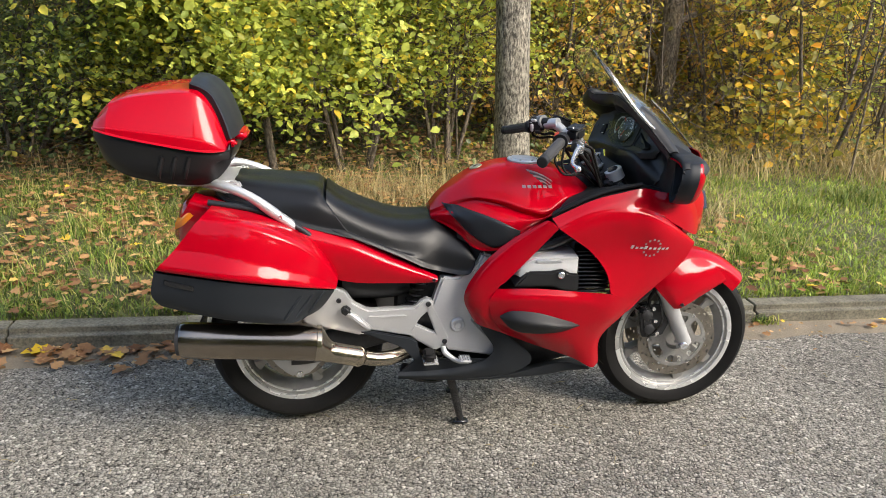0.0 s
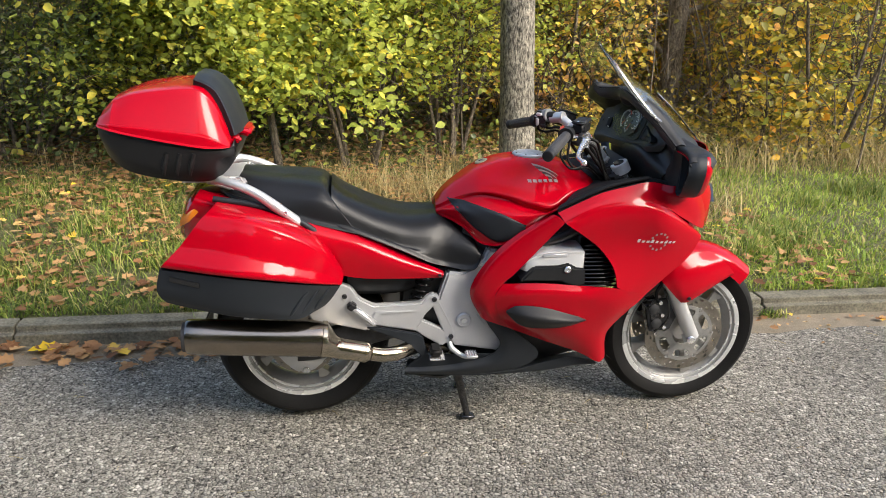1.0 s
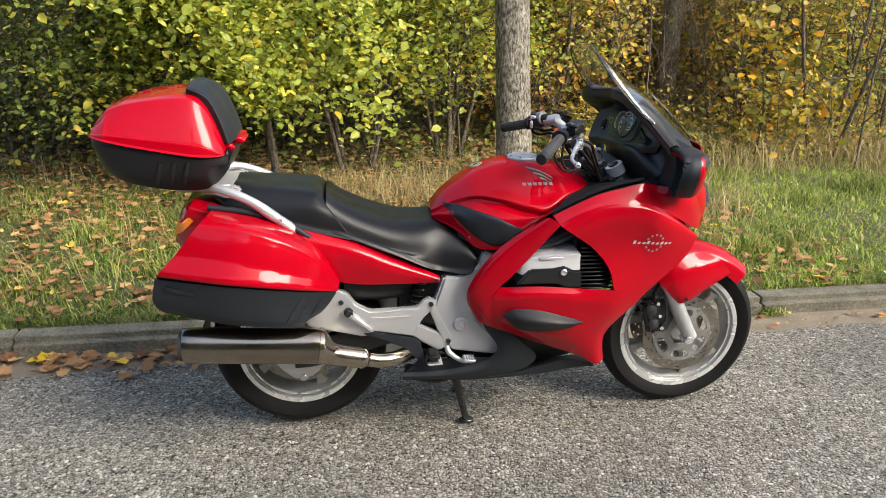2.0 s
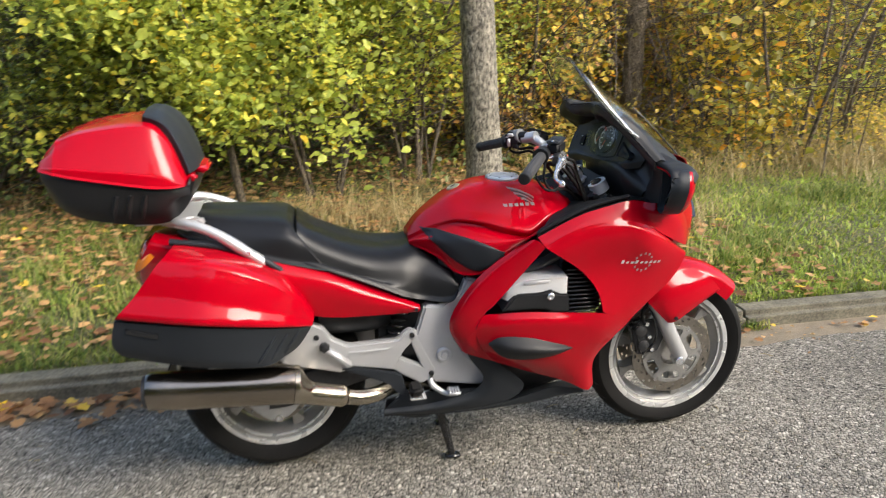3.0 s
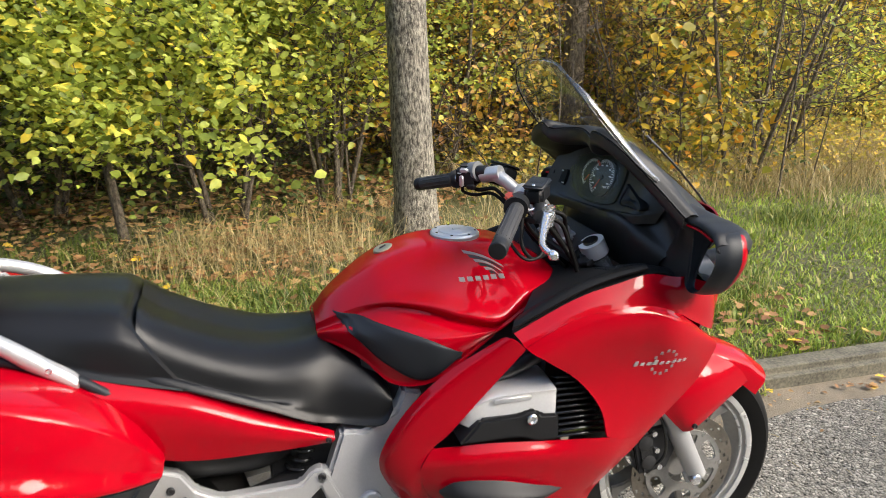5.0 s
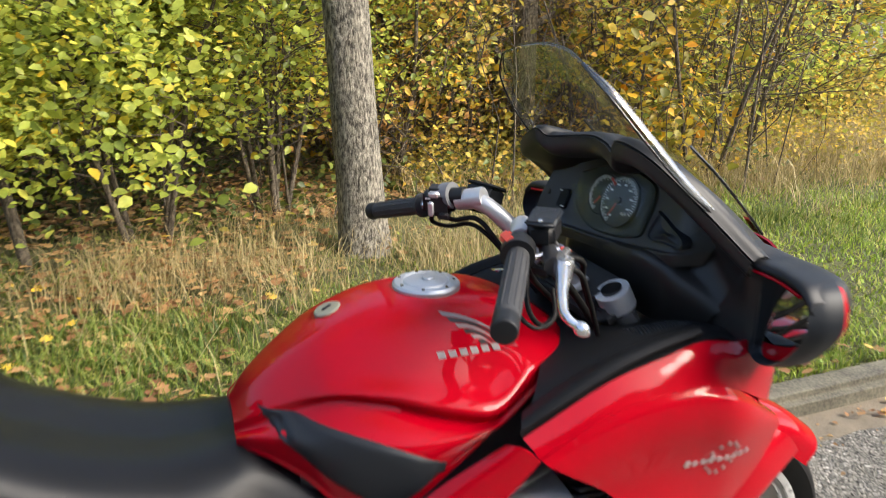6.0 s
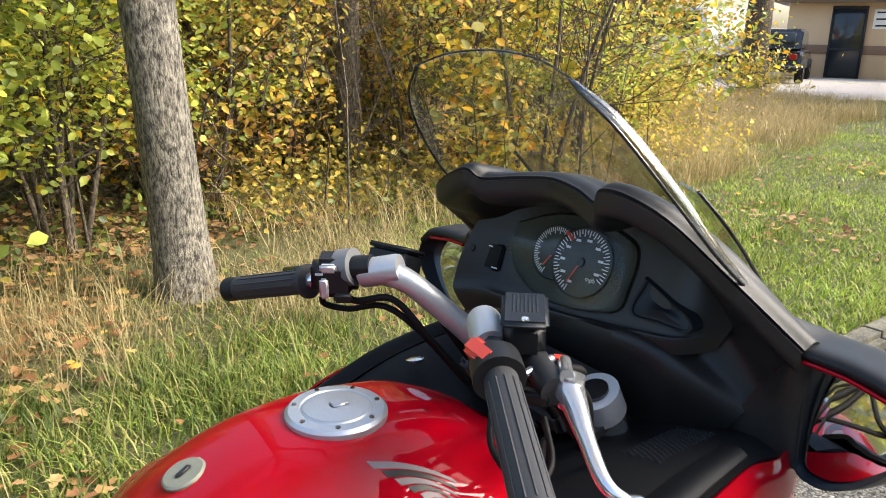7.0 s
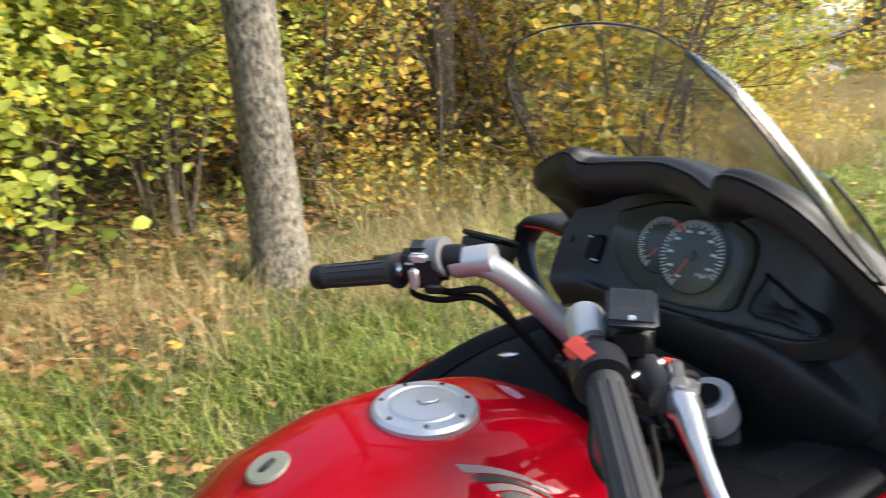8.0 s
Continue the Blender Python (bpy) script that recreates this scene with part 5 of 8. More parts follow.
# engine and dark inner parts
engine = part("engine", hull("engine", [ring_section(x, half) for x, half in (
    (0.40, [(0.0, 0.60), (0.08, 0.58), (0.10, 0.46), (0.08, 0.34), (0.0, 0.32)]),
    (0.60, [(0.0, 0.66), (0.13, 0.64), (0.16, 0.46), (0.12, 0.28), (0.0, 0.25)]),
    (0.85, [(0.0, 0.72), (0.16, 0.72), (0.20, 0.52), (0.14, 0.26), (0.0, 0.23)]),
    (1.06, [(0.0, 0.74), (0.16, 0.72), (0.20, 0.52), (0.13, 0.29), (0.0, 0.26)]))], DARK_METAL, 28, 20), bike, "dark engine block behind the fairing")
part("inner_frame", hull("inner_frame", [ring_section(x, half) for x, half in (
    (0.60, [(0.0, 0.86), (0.10, 0.84), (0.14, 0.74), (0.12, 0.62), (0.0, 0.60)]),
    (0.85, [(0.0, 0.88), (0.14, 0.86), (0.19, 0.78), (0.18, 0.66), (0.0, 0.62)]),
    (1.10, [(0.0, 0.90), (0.16, 0.88), (0.22, 0.80), (0.20, 0.62), (0.0, 0.58)]),
    (1.28, [(0.0, 0.90), (0.16, 0.88), (0.20, 0.80), (0.18, 0.66), (0.0, 0.62)]))], DARK_METAL, 28, 16), bike, "black frame and ducts under the tank")
for side in (-1, 1):
    cover = part("cylinder_head_cover", hull("cylinder_head_cover", [[(x, side * 0.20, z0), (x, side * (o - 0.01), z0), (x, side * o, z0 + 0.012), (x, side * o, z1 - 0.012), (x, side * (o - 0.01), z1), (x, side * 0.20, z1)] for x, z0, z1, o in (
        (0.775, 0.668, 0.69, 0.29), (0.80, 0.665, 0.715, 0.312), (0.845, 0.664, 0.738, 0.318), (0.92, 0.663, 0.742, 0.322), (0.975, 0.662, 0.742, 0.322), (0.985, 0.662, 0.74, 0.318))], COVER_ALLOY, 30, 20, 30), bike, "polished silver cylinder head cover")
    part("cover_trim", plate("cover_trim", [(0.768, 0.640), (0.815, 0.692), (0.900, 0.694), (0.918, 0.702), (0.938, 0.702), (0.950, 0.688), (0.989, 0.684), (0.993, 0.622), (0.943, 0.624), (0.903, 0.640)], side * 0.22, side * 0.331, BLACK, 0.006), cover, "matt black lower trim")
    bolt(cover, 0.927, side * 0.332, 0.682, 0.012, CHROME)
    part("maker_mark", block("maker_mark", (0.085, 0.004, 0.012), ALLOY, 0.002), cover, "raised lettering as a plain bar", pose(0.885, side * 0.3225, 0.728))
    for z in np.linspace(0.600, 0.745, 11):
        x1 = float(np.interp(z, [0.60, 0.66, 0.70, 0.75], [1.125, 1.105, 1.085, 1.02]))
        part("radiator_slat", block("radiator_slat", (x1 - 0.992, 0.05, 0.0055), GLOSS_BLACK, 0.0015, 1), engine, at=pose((x1 + 0.992) / 2, side * 0.277, z, side * 24, 0, 0))
    part("radiator_core", block("radiator_core", (0.15, 0.20, 0.19), DARK_METAL, 0.01), engine, "dark radiator core behind the slats", pose(1.062, side * 0.13, 0.675))
    part("frame_rail", tube("frame_rail", [(0.80, side * 0.25, 0.742), (0.90, side * 0.26, 0.765), (0.99, side * 0.25, 0.80)], 0.016, DARK_METAL, 12, 12), engine)

# fairing
fair = pair("side_fairing", [[(0.903, -0.336, 0.848), (1.009, -0.338, 0.901), (1.141, -0.338, 0.917), (1.248, -0.320, 0.890), (1.418, -0.226, 0.776)],
                       [(0.918, -0.343, 0.836), (1.024, -0.346, 0.881), (1.148, -0.348, 0.896), (1.253, -0.338, 0.869), (1.420, -0.246, 0.768)],
                       [(0.951, -0.345, 0.815), (1.056, -0.346, 0.845), (1.163, -0.346, 0.849), (1.261, -0.333, 0.819), (1.412, -0.252, 0.748)],
                       [(1.028, -0.330, 0.757), (1.110, -0.326, 0.762), (1.190, -0.316, 0.752), (1.270, -0.300, 0.727), (1.373, -0.258, 0.687)],
                       [(1.085, -0.330, 0.686), (1.150, -0.318, 0.672), (1.205, -0.304, 0.656), (1.255, -0.288, 0.640), (1.299, -0.268, 0.622)],
                       [(1.108, -0.330, 0.612), (1.146, -0.318, 0.595), (1.180, -0.302, 0.582), (1.212, -0.286, 0.572), (1.240, -0.270, 0.565)]], RED, "glossy red side fairing panel", 32, 44)
pair("lower_fairing", [[(0.719, -0.300, 0.622), (0.829, -0.318, 0.630), (0.963, -0.328, 0.623), (1.109, -0.330, 0.608), (1.240, -0.270, 0.565)],
                       [(0.700, -0.300, 0.590), (0.820, -0.334, 0.606), (0.965, -0.342, 0.596), (1.105, -0.325, 0.560), (1.210, -0.270, 0.530)],
                       [(0.696, -0.295, 0.562), (0.810, -0.330, 0.570), (0.967, -0.335, 0.552), (1.099, -0.310, 0.512), (1.179, -0.270, 0.501)],
                       [(0.714, -0.280, 0.503), (0.823, -0.310, 0.470), (0.964, -0.308, 0.452), (1.067, -0.280, 0.425), (1.117, -0.250, 0.409)],
                       [(0.760, -0.250, 0.435), (0.886, -0.250, 0.384), (1.019, -0.240, 0.330), (1.105, -0.220, 0.277), (1.138, -0.200, 0.284)]], RED, "glossy red lower fairing panel", 30, 32)
pair("fairing_strut", [[(0.863, -0.305, 0.862), (0.760, -0.280, 0.789), (0.682, -0.262, 0.709), (0.627, -0.250, 0.617), (0.620, -0.240, 0.551), (0.661, -0.230, 0.471)],
                       [(0.870, -0.322, 0.869), (0.774, -0.300, 0.786), (0.694, -0.286, 0.702), (0.640, -0.272, 0.610), (0.634, -0.262, 0.545), (0.675, -0.248, 0.467)],
                       [(0.885, -0.332, 0.863), (0.799, -0.312, 0.770), (0.728, -0.300, 0.681), (0.675, -0.290, 0.600), (0.668, -0.280, 0.528), (0.710, -0.255, 0.456)],
                       [(0.904, -0.336, 0.845), (0.822, -0.318, 0.742), (0.753, -0.310, 0.660), (0.719, -0.300, 0.622), (0.696, -0.295, 0.562), (0.760, -0.250, 0.435)]], RED, "red diagonal fairing strut", 40, 22)
pair("upper_fairing", [[(0.884, -0.315, 0.874), (1.016, -0.312, 0.935), (1.111, -0.310, 0.960), (1.188, -0.305, 0.974), (1.263, -0.298, 0.960), (1.366, -0.250, 0.943), (1.480, -0.120, 0.905)],
                       [(0.895, -0.328, 0.860), (1.013, -0.328, 0.915), (1.125, -0.325, 0.939), (1.205, -0.316, 0.944), (1.294, -0.298, 0.914), (1.404, -0.235, 0.871), (1.505, -0.110, 0.840)],
                       [(0.902, -0.335, 0.848), (1.009, -0.336, 0.900), (1.141, -0.336, 0.916), (1.248, -0.318, 0.889), (1.334, -0.277, 0.840), (1.438, -0.200, 0.782), (1.505, -0.100, 0.765)]], RED, "glossy red upper fairing panel", 40, 18, draw_in=0.86)
for side, panel in zip((-1, 1), fair):
    tree = skin(panel.data)
    cx, cz = 1.237, 0.772
    for k in range(12):
        a = 2 * math.pi * k / 12
        x, z = cx + 0.030 * math.cos(a), cz + 0.032 * math.sin(a)
        part("emblem_dot", patch(tree, [(x - 0.003, z + 0.003), (x + 0.003, z + 0.004)], [(x - 0.003, z - 0.004), (x + 0.004, z - 0.003)], side, ((0.0, 0.0012), (1.0, 0.0012)), 3, 3, "emblem_dot", SILVER_PRINT, 0.001), panel, "dot of a round silver print")
    for k in range(9):
        x, z = cx - 0.078 + 0.0165 * k, cz + 0.007 - 0.0013 * k
        tall = 0.012 if k in (0, 3) else 0.0070
        part("name_bar", patch(tree, [(x + 0.003, z + tall - 0.006), (x + 0.012, z + tall - 0.007)], [(x, z - 0.006), (x + 0.009, z - 0.007)], side, ((0.0, 0.0018), (1.0, 0.0018)), 3, 3, "name_bar", ALLOY, 0.001), panel, "one letter of a name as a plain silver bar")
nose_rails = []
for x_off, z in ((0.0, 0.945), (0.03, 0.90), (0.03, 0.83), (-0.02, 0.765), (-0.12, 0.70)):
    nose_rails.append([(1.36 + x_off * 0.5, -0.245, z), (1.44 + x_off, -0.16, z - 0.005), (1.495 + x_off, -0.06, z - 0.012), (1.505 + x_off, 0.0, z - 0.014), (1.495 + x_off, 0.06, z - 0.012), (1.44 + x_off, 0.16, z - 0.005), (1.36 + x_off * 0.5, 0.245, z)])
nose = part("nose_fairing", loft("nose_fairing", nose_rails, RED, 30, 24, 0.004), bike, "glossy red nose of the fairing")
part("headlamp", hull("headlamp", [[(1.50 + d, -0.14 * k, 0.86), (1.525 + d, -0.05 * k, 0.895), (1.525 + d, 0.05 * k, 0.895), (1.50 + d, 0.14 * k, 0.86), (1.52 + d, 0.05 * k, 0.82), (1.52 + d, -0.05 * k, 0.82)] for d, k in ((-0.03, 1.0), (0.004, 0.97), (0.014, 0.8))], DARK_GLASS, 30, 10), nose, "clear headlamp lens")
pair("air_scoop_trim", [[(0.883, -0.312, 0.880), (0.962, -0.310, 0.917), (1.037, -0.308, 0.949), (1.110, -0.303, 0.968), (1.188, -0.298, 0.981)],
                       [(0.892, -0.300, 0.887), (0.962, -0.297, 0.923), (1.037, -0.294, 0.955), (1.110, -0.290, 0.973), (1.189, -0.286, 0.984)],
                       [(0.908, -0.272, 0.884), (0.963, -0.270, 0.914), (1.038, -0.268, 0.944), (1.110, -0.266, 0.962), (1.189, -0.264, 0.972)]], TRAY_BLACK, "grey-black moulded trim beside the tank", 30, 12, 0.006, draw_in=0.86)
tray = pair("inner_panel", [[(0.885, -0.308, 0.871), (1.017, -0.306, 0.930), (1.111, -0.304, 0.956), (1.202, -0.300, 0.970), (1.257, -0.296, 0.958)],
                       [(0.946, -0.235, 0.904), (1.056, -0.238, 0.948), (1.137, -0.238, 0.963), (1.214, -0.240, 0.968), (1.261, -0.245, 0.961)],
                       [(1.010, -0.120, 0.905), (1.100, -0.110, 0.925), (1.170, -0.110, 0.925), (1.235, -0.110, 0.925), (1.270, -0.120, 0.925)],
                       [(1.030, -0.002, 0.895), (1.110, -0.002, 0.900), (1.170, -0.002, 0.900), (1.235, -0.002, 0.900), (1.270, -0.002, 0.900)]], TRAY_BLACK, "matt black inner fairing tray", 20, 20, 0.004, draw_in=0.86)
tree = skin(tray[0].data)
cells = bmesh.new()
for i in range(16):
    for j in range(9):
        at = tree.ray_cast(Vector((1.125 + 0.0062 * i + 0.0031 * (j % 2), -0.235 + 0.0062 * j, 1.2)), Vector((0, 0, -1)))[0]
        if at:
            bmesh.ops.create_cone(cells, cap_ends=True, segments=6, radius1=0.0024, radius2=0.0016, depth=0.003, matrix=Matrix.Translation(at + Vector((0, 0, 0.001))))
part("speaker_grille", from_bm("speaker_grille", cells, GREY_BLACK), tray[0], "fine black mesh grille in the tray")
pair("knee_deflector", [[(0.732, -0.312, 0.529), (0.770, -0.325, 0.552), (0.860, -0.338, 0.548), (0.950, -0.334, 0.520), (1.026, -0.306, 0.488)],
                        [(0.732, -0.314, 0.526), (0.790, -0.352, 0.520), (0.870, -0.366, 0.510), (0.950, -0.352, 0.498), (1.027, -0.308, 0.487)],
                        [(0.732, -0.312, 0.522), (0.780, -0.330, 0.482), (0.860, -0.330, 0.468), (0.950, -0.318, 0.468), (1.026, -0.304, 0.484)]], BLACK, "dark grey oval crash protector", 30, 16, 0.006)

# lower cowl and stand
cowl = pair("belly_cowl", [[(0.398, -0.215, 0.274), (0.549, -0.218, 0.281), (0.691, -0.222, 0.311), (0.735, -0.230, 0.365), (0.690, -0.236, 0.440), (0.645, -0.238, 0.520)],
                           [(0.398, -0.225, 0.262), (0.560, -0.230, 0.264), (0.720, -0.234, 0.290), (0.780, -0.238, 0.345), (0.740, -0.244, 0.420), (0.655, -0.242, 0.515)],
                           [(0.400, -0.215, 0.250), (0.590, -0.215, 0.240), (0.800, -0.222, 0.262), (0.880, -0.220, 0.315), (0.810, -0.238, 0.395), (0.670, -0.240, 0.500)]], GREY_BLACK, "dark grey belly cowl", 36, 14, 0.005)
pair("belly_tray", [[(0.400, -0.215, 0.250), (0.590, -0.215, 0.240), (0.770, -0.215, 0.246), (0.900, -0.205, 0.270), (1.000, -0.200, 0.288), (1.106, -0.195, 0.264)],
                    [(0.400, -0.200, 0.243), (0.598, -0.195, 0.228), (0.769, -0.190, 0.226), (0.940, -0.185, 0.232), (1.020, -0.185, 0.245), (1.109, -0.185, 0.252)],
                    [(0.420, -0.080, 0.235), (0.598, -0.070, 0.215), (0.769, -0.060, 0.210), (0.940, -0.060, 0.220), (1.020, -0.070, 0.232), (1.100, -0.080, 0.245)]], GREY_BLACK, "dark grey under tray", 30, 14, 0.005)
stand = part("centre_stand", tube("centre_stand", [(0.60, -0.13, 0.215), (0.60, 0.13, 0.215)], 0.016, GLOSS_BLACK, 3, 14), bike, "black tubular stand propping the bike")
for side in (-1, 1):
    part("stand_leg", tube("stand_leg", [(0.595, side * 0.10, 0.225), (0.625, side * 0.105, 0.11), (0.648, side * 0.115, 0.012)], [0.016, 0.015, 0.013], GLOSS_BLACK, 14, 14), stand)
    part("stand_foot", block("stand_foot", (0.055, 0.035, 0.014), GLOSS_BLACK, 0.005), stand, at=pose(0.650, side * 0.117, 0.008))
part("stand_arm", tube("stand_arm", [(0.595, -0.10, 0.205), (0.56, -0.11, 0.182), (0.50, -0.115, 0.186), (0.44, -0.12, 0.205)], 0.010, GLOSS_BLACK, 16, 10), stand)
part("stand_spring", tube("stand_spring", [(0.57, -0.09, 0.23), (0.50, -0.08, 0.26)], 0.009, CHROME, 6, 8), stand)

# frame and footrest plates
frame_outline = [(0.683, 0.712), (0.729, 0.70), (0.655, 0.60), (0.640, 0.52), (0.662, 0.462), (0.758, 0.362), (0.740, 0.317), (0.570, 0.345), (0.530, 0.45), (0.509, 0.510), (0.545, 0.626), (0.598, 0.622), (0.665, 0.660)]
for side in (-1, 1):
    fr = part("main_frame", plate("main_frame", frame_outline, side * 0.14, side * 0.192, FRAME_ALLOY, 0.008), bike, "silver painted alloy frame casting")
    plug = part("pivot_cover", lathe("pivot_cover", [(0.0, 0), (0.026, 0), (0.026, side * 0.010), (0.022, side * 0.014), (0.016, side * 0.014), (0.014, side * 0.010), (0.0, side * 0.010)], FRAME_ALLOY, 30, closed=False), fr, at=pose(0.607, side * 0.190, 0.446))
    part("hex_plug", lathe("hex_plug", [(0, 0), (0.010, 0), (0.010, side * 0.006), (0, side * 0.006)], ALLOY, 6, closed=False), plug, at=pose(0, side * 0.009, 0))
    br = part("footrest_bracket", plate("footrest_bracket", [(0.150, 0.600), (0.213, 0.578), (0.240, 0.535), (0.290, 0.508), (0.455, 0.515), (0.480, 0.545), (0.505, 0.548), (0.525, 0.525), (0.470, 0.470), (0.440, 0.405), (0.297, 0.430), (0.268, 0.411), (0.074, 0.458), (0.060, 0.50)], side * 0.168, side * 0.198, ALLOY, 0.006), bike, "silver cast footrest bracket")
    part("bracket_strut", plate("bracket_strut", [(0.485, 0.53), (0.510, 0.535), (0.580, 0.395), (0.562, 0.366), (0.545, 0.372)], side * 0.170, side * 0.198, ALLOY, 0.005), br)
    part("bracket_lower", plate("bracket_lower", [(0.430, 0.41), (0.455, 0.45), (0.560, 0.40), (0.566, 0.366), (0.530, 0.345), (0.465, 0.385)], side * 0.172, side * 0.196, ALLOY, 0.005), br)
    part("bracket_rib", plate("bracket_rib", [(0.29, 0.488), (0.42, 0.490), (0.43, 0.482), (0.32, 0.474), (0.30, 0.452), (0.285, 0.455)], side * 0.196, side * 0.203, ALLOY, 0.003), br)
    for x, z in ((0.190, 0.545), (0.222, 0.512), (0.500, 0.528), (0.563, 0.384), (0.296, 0.418)):
        bolt(br, x, side * 0.198, z, 0.009)
    peg = part("pillion_footrest", block("pillion_footrest", (0.11, 0.022, 0.024), ALLOY, 0.008), bike, "folded silver passenger footrest", pose(0.255, side * 0.215, 0.478, 0, 40, 0))
    part("footrest_hinge", block("footrest_hinge", (0.030, 0.03, 0.028), BLACK, 0.006), peg, at=pose(-0.055, 0, 0.002))
    rest = part("rider_footrest", block("rider_footrest", (0.042, 0.07, 0.026), RUBBER, 0.008), bike, "black rubber rider footrest", pose(0.505, side * 0.235, 0.350))
    part("footrest_frame", plate("footrest_frame", [(-0.025, -0.016), (0.028, -0.016), (0.032, -0.022), (-0.02, -0.024)], -0.038, 0.038, CHROME, 0.002), rest)
    part("heel_guard", plate("heel_guard", [(0.262, 0.430), (0.307, 0.432), (0.440, 0.404), (0.462, 0.392), (0.478, 0.329), (0.56, 0.318), (0.720, 0.316), (0.690, 0.262), (0.398, 0.256), (0.412, 0.278), (0.457, 0.317), (0.400, 0.372)], side * 0.200, side * 0.212, GREY_BLACK, 0.004), bike, "dark grey plastic heel guard")
pedal = part("brake_pedal", tube("brake_pedal", [(0.555, -0.215, 0.372), (0.565, -0.225, 0.350), (0.605, -0.240, 0.326), (0.640, -0.262, 0.332)], [0.010, 0.010, 0.008, 0.007], ALLOY, 16, 10), bike, "silver rear brake pedal")
part("pedal_pad", block("pedal_pad", (0.042, 0.045, 0.010), ALLOY, 0.003), pedal, at=pose(0.628, -0.262, 0.343, 0, 4, 0))
for k in range(5):
    part("pad_rib", block("pad_rib", (0.003, 0.044, 0.004), CHROME, 0.001, 1), pedal, at=pose(0.611 + 0.0085 * k, -0.262, 0.3495))
lever = part("gear_pedal", tube("gear_pedal", [(0.555, 0.215, 0.372), (0.605, 0.235, 0.330), (0.640, 0.262, 0.332)], 0.008, ALLOY, 12, 10), bike, "silver gear pedal")

# swing arm, shock and dark rear fill
for side in (-1, 1):
    part("swing_arm", hull("swing_arm", [[(x, side * y0, z0), (x, side * y1, z0), (x, side * y1, z1), (x, side * y0, z1)] for x, y0, y1, z0, z1 in ((0.02, 0.105, 0.14, 0.275, 0.365), (0.12, 0.108, 0.145, 0.29, 0.38), (0.35, 0.10, 0.15, 0.36, 0.46), (0.55, 0.08, 0.15, 0.40, 0.52))], DARK_METAL if side < 0 else ALLOY, 24, 18), bike, "swing arm of the rear wheel")
caliper = part("rear_caliper", plate("rear_caliper", [(-0.060, 0.30), (-0.015, 0.245), (0.032, 0.214), (0.070, 0.222), (0.115, 0.262), (0.135, 0.30), (0.10, 0.33), (-0.04, 0.34)], -0.135, -0.098, ALLOY, 0.012), bike, "silver rear brake caliper bracket")
bolt(caliper, 0.050, -0.136, 0.234, 0.013, CHROME)
part("tool_tray", hull("tool_tray", [ring_section(x, half) for x, half in ((0.20, [(0.0, 0.70), (0.14, 0.69), (0.165, 0.61), (0.14, 0.53), (0.0, 0.52)]), (0.36, [(0.0, 0.70), (0.14, 0.68), (0.165, 0.60), (0.14, 0.53), (0.0, 0.52)]), (0.44, [(0.0, 0.66), (0.10, 0.64), (0.12, 0.59), (0.10, 0.53), (0.0, 0.52)]))], BLACK, 24, 10), bike, "black plastic box under the seat")
shock = part("shock_absorber", tube("shock_absorber", [(0.50, -0.10, 0.64), (0.455, -0.10, 0.50)], 0.018, DARK_METAL, 3, 14), bike, "dark coil spring shock absorber")
coil = [(0.50 - 0.045 * f + 0.030 * math.cos(f * 38), -0.10 + 0.030 * math.sin(f * 38), 0.64 - 0.14 * f) for f in np.linspace(0, 1, 60)]
part("coil_spring", tube("coil_spring", coil, 0.005, GLOSS_BLACK, 120, 7), shock)
part("rear_mudguard", loft("rear_mudguard", [[(REAR_X + 0.345 * math.cos(radians(a)), y, 0.32 + 0.345 * math.sin(radians(a))) for a in (40, 70, 100, 130, 160, 178)] for y in (-0.095, -0.05, 0.0, 0.05, 0.095)], BLACK, 30, 10, 0.005), bike, "black plastic rear mudguard")

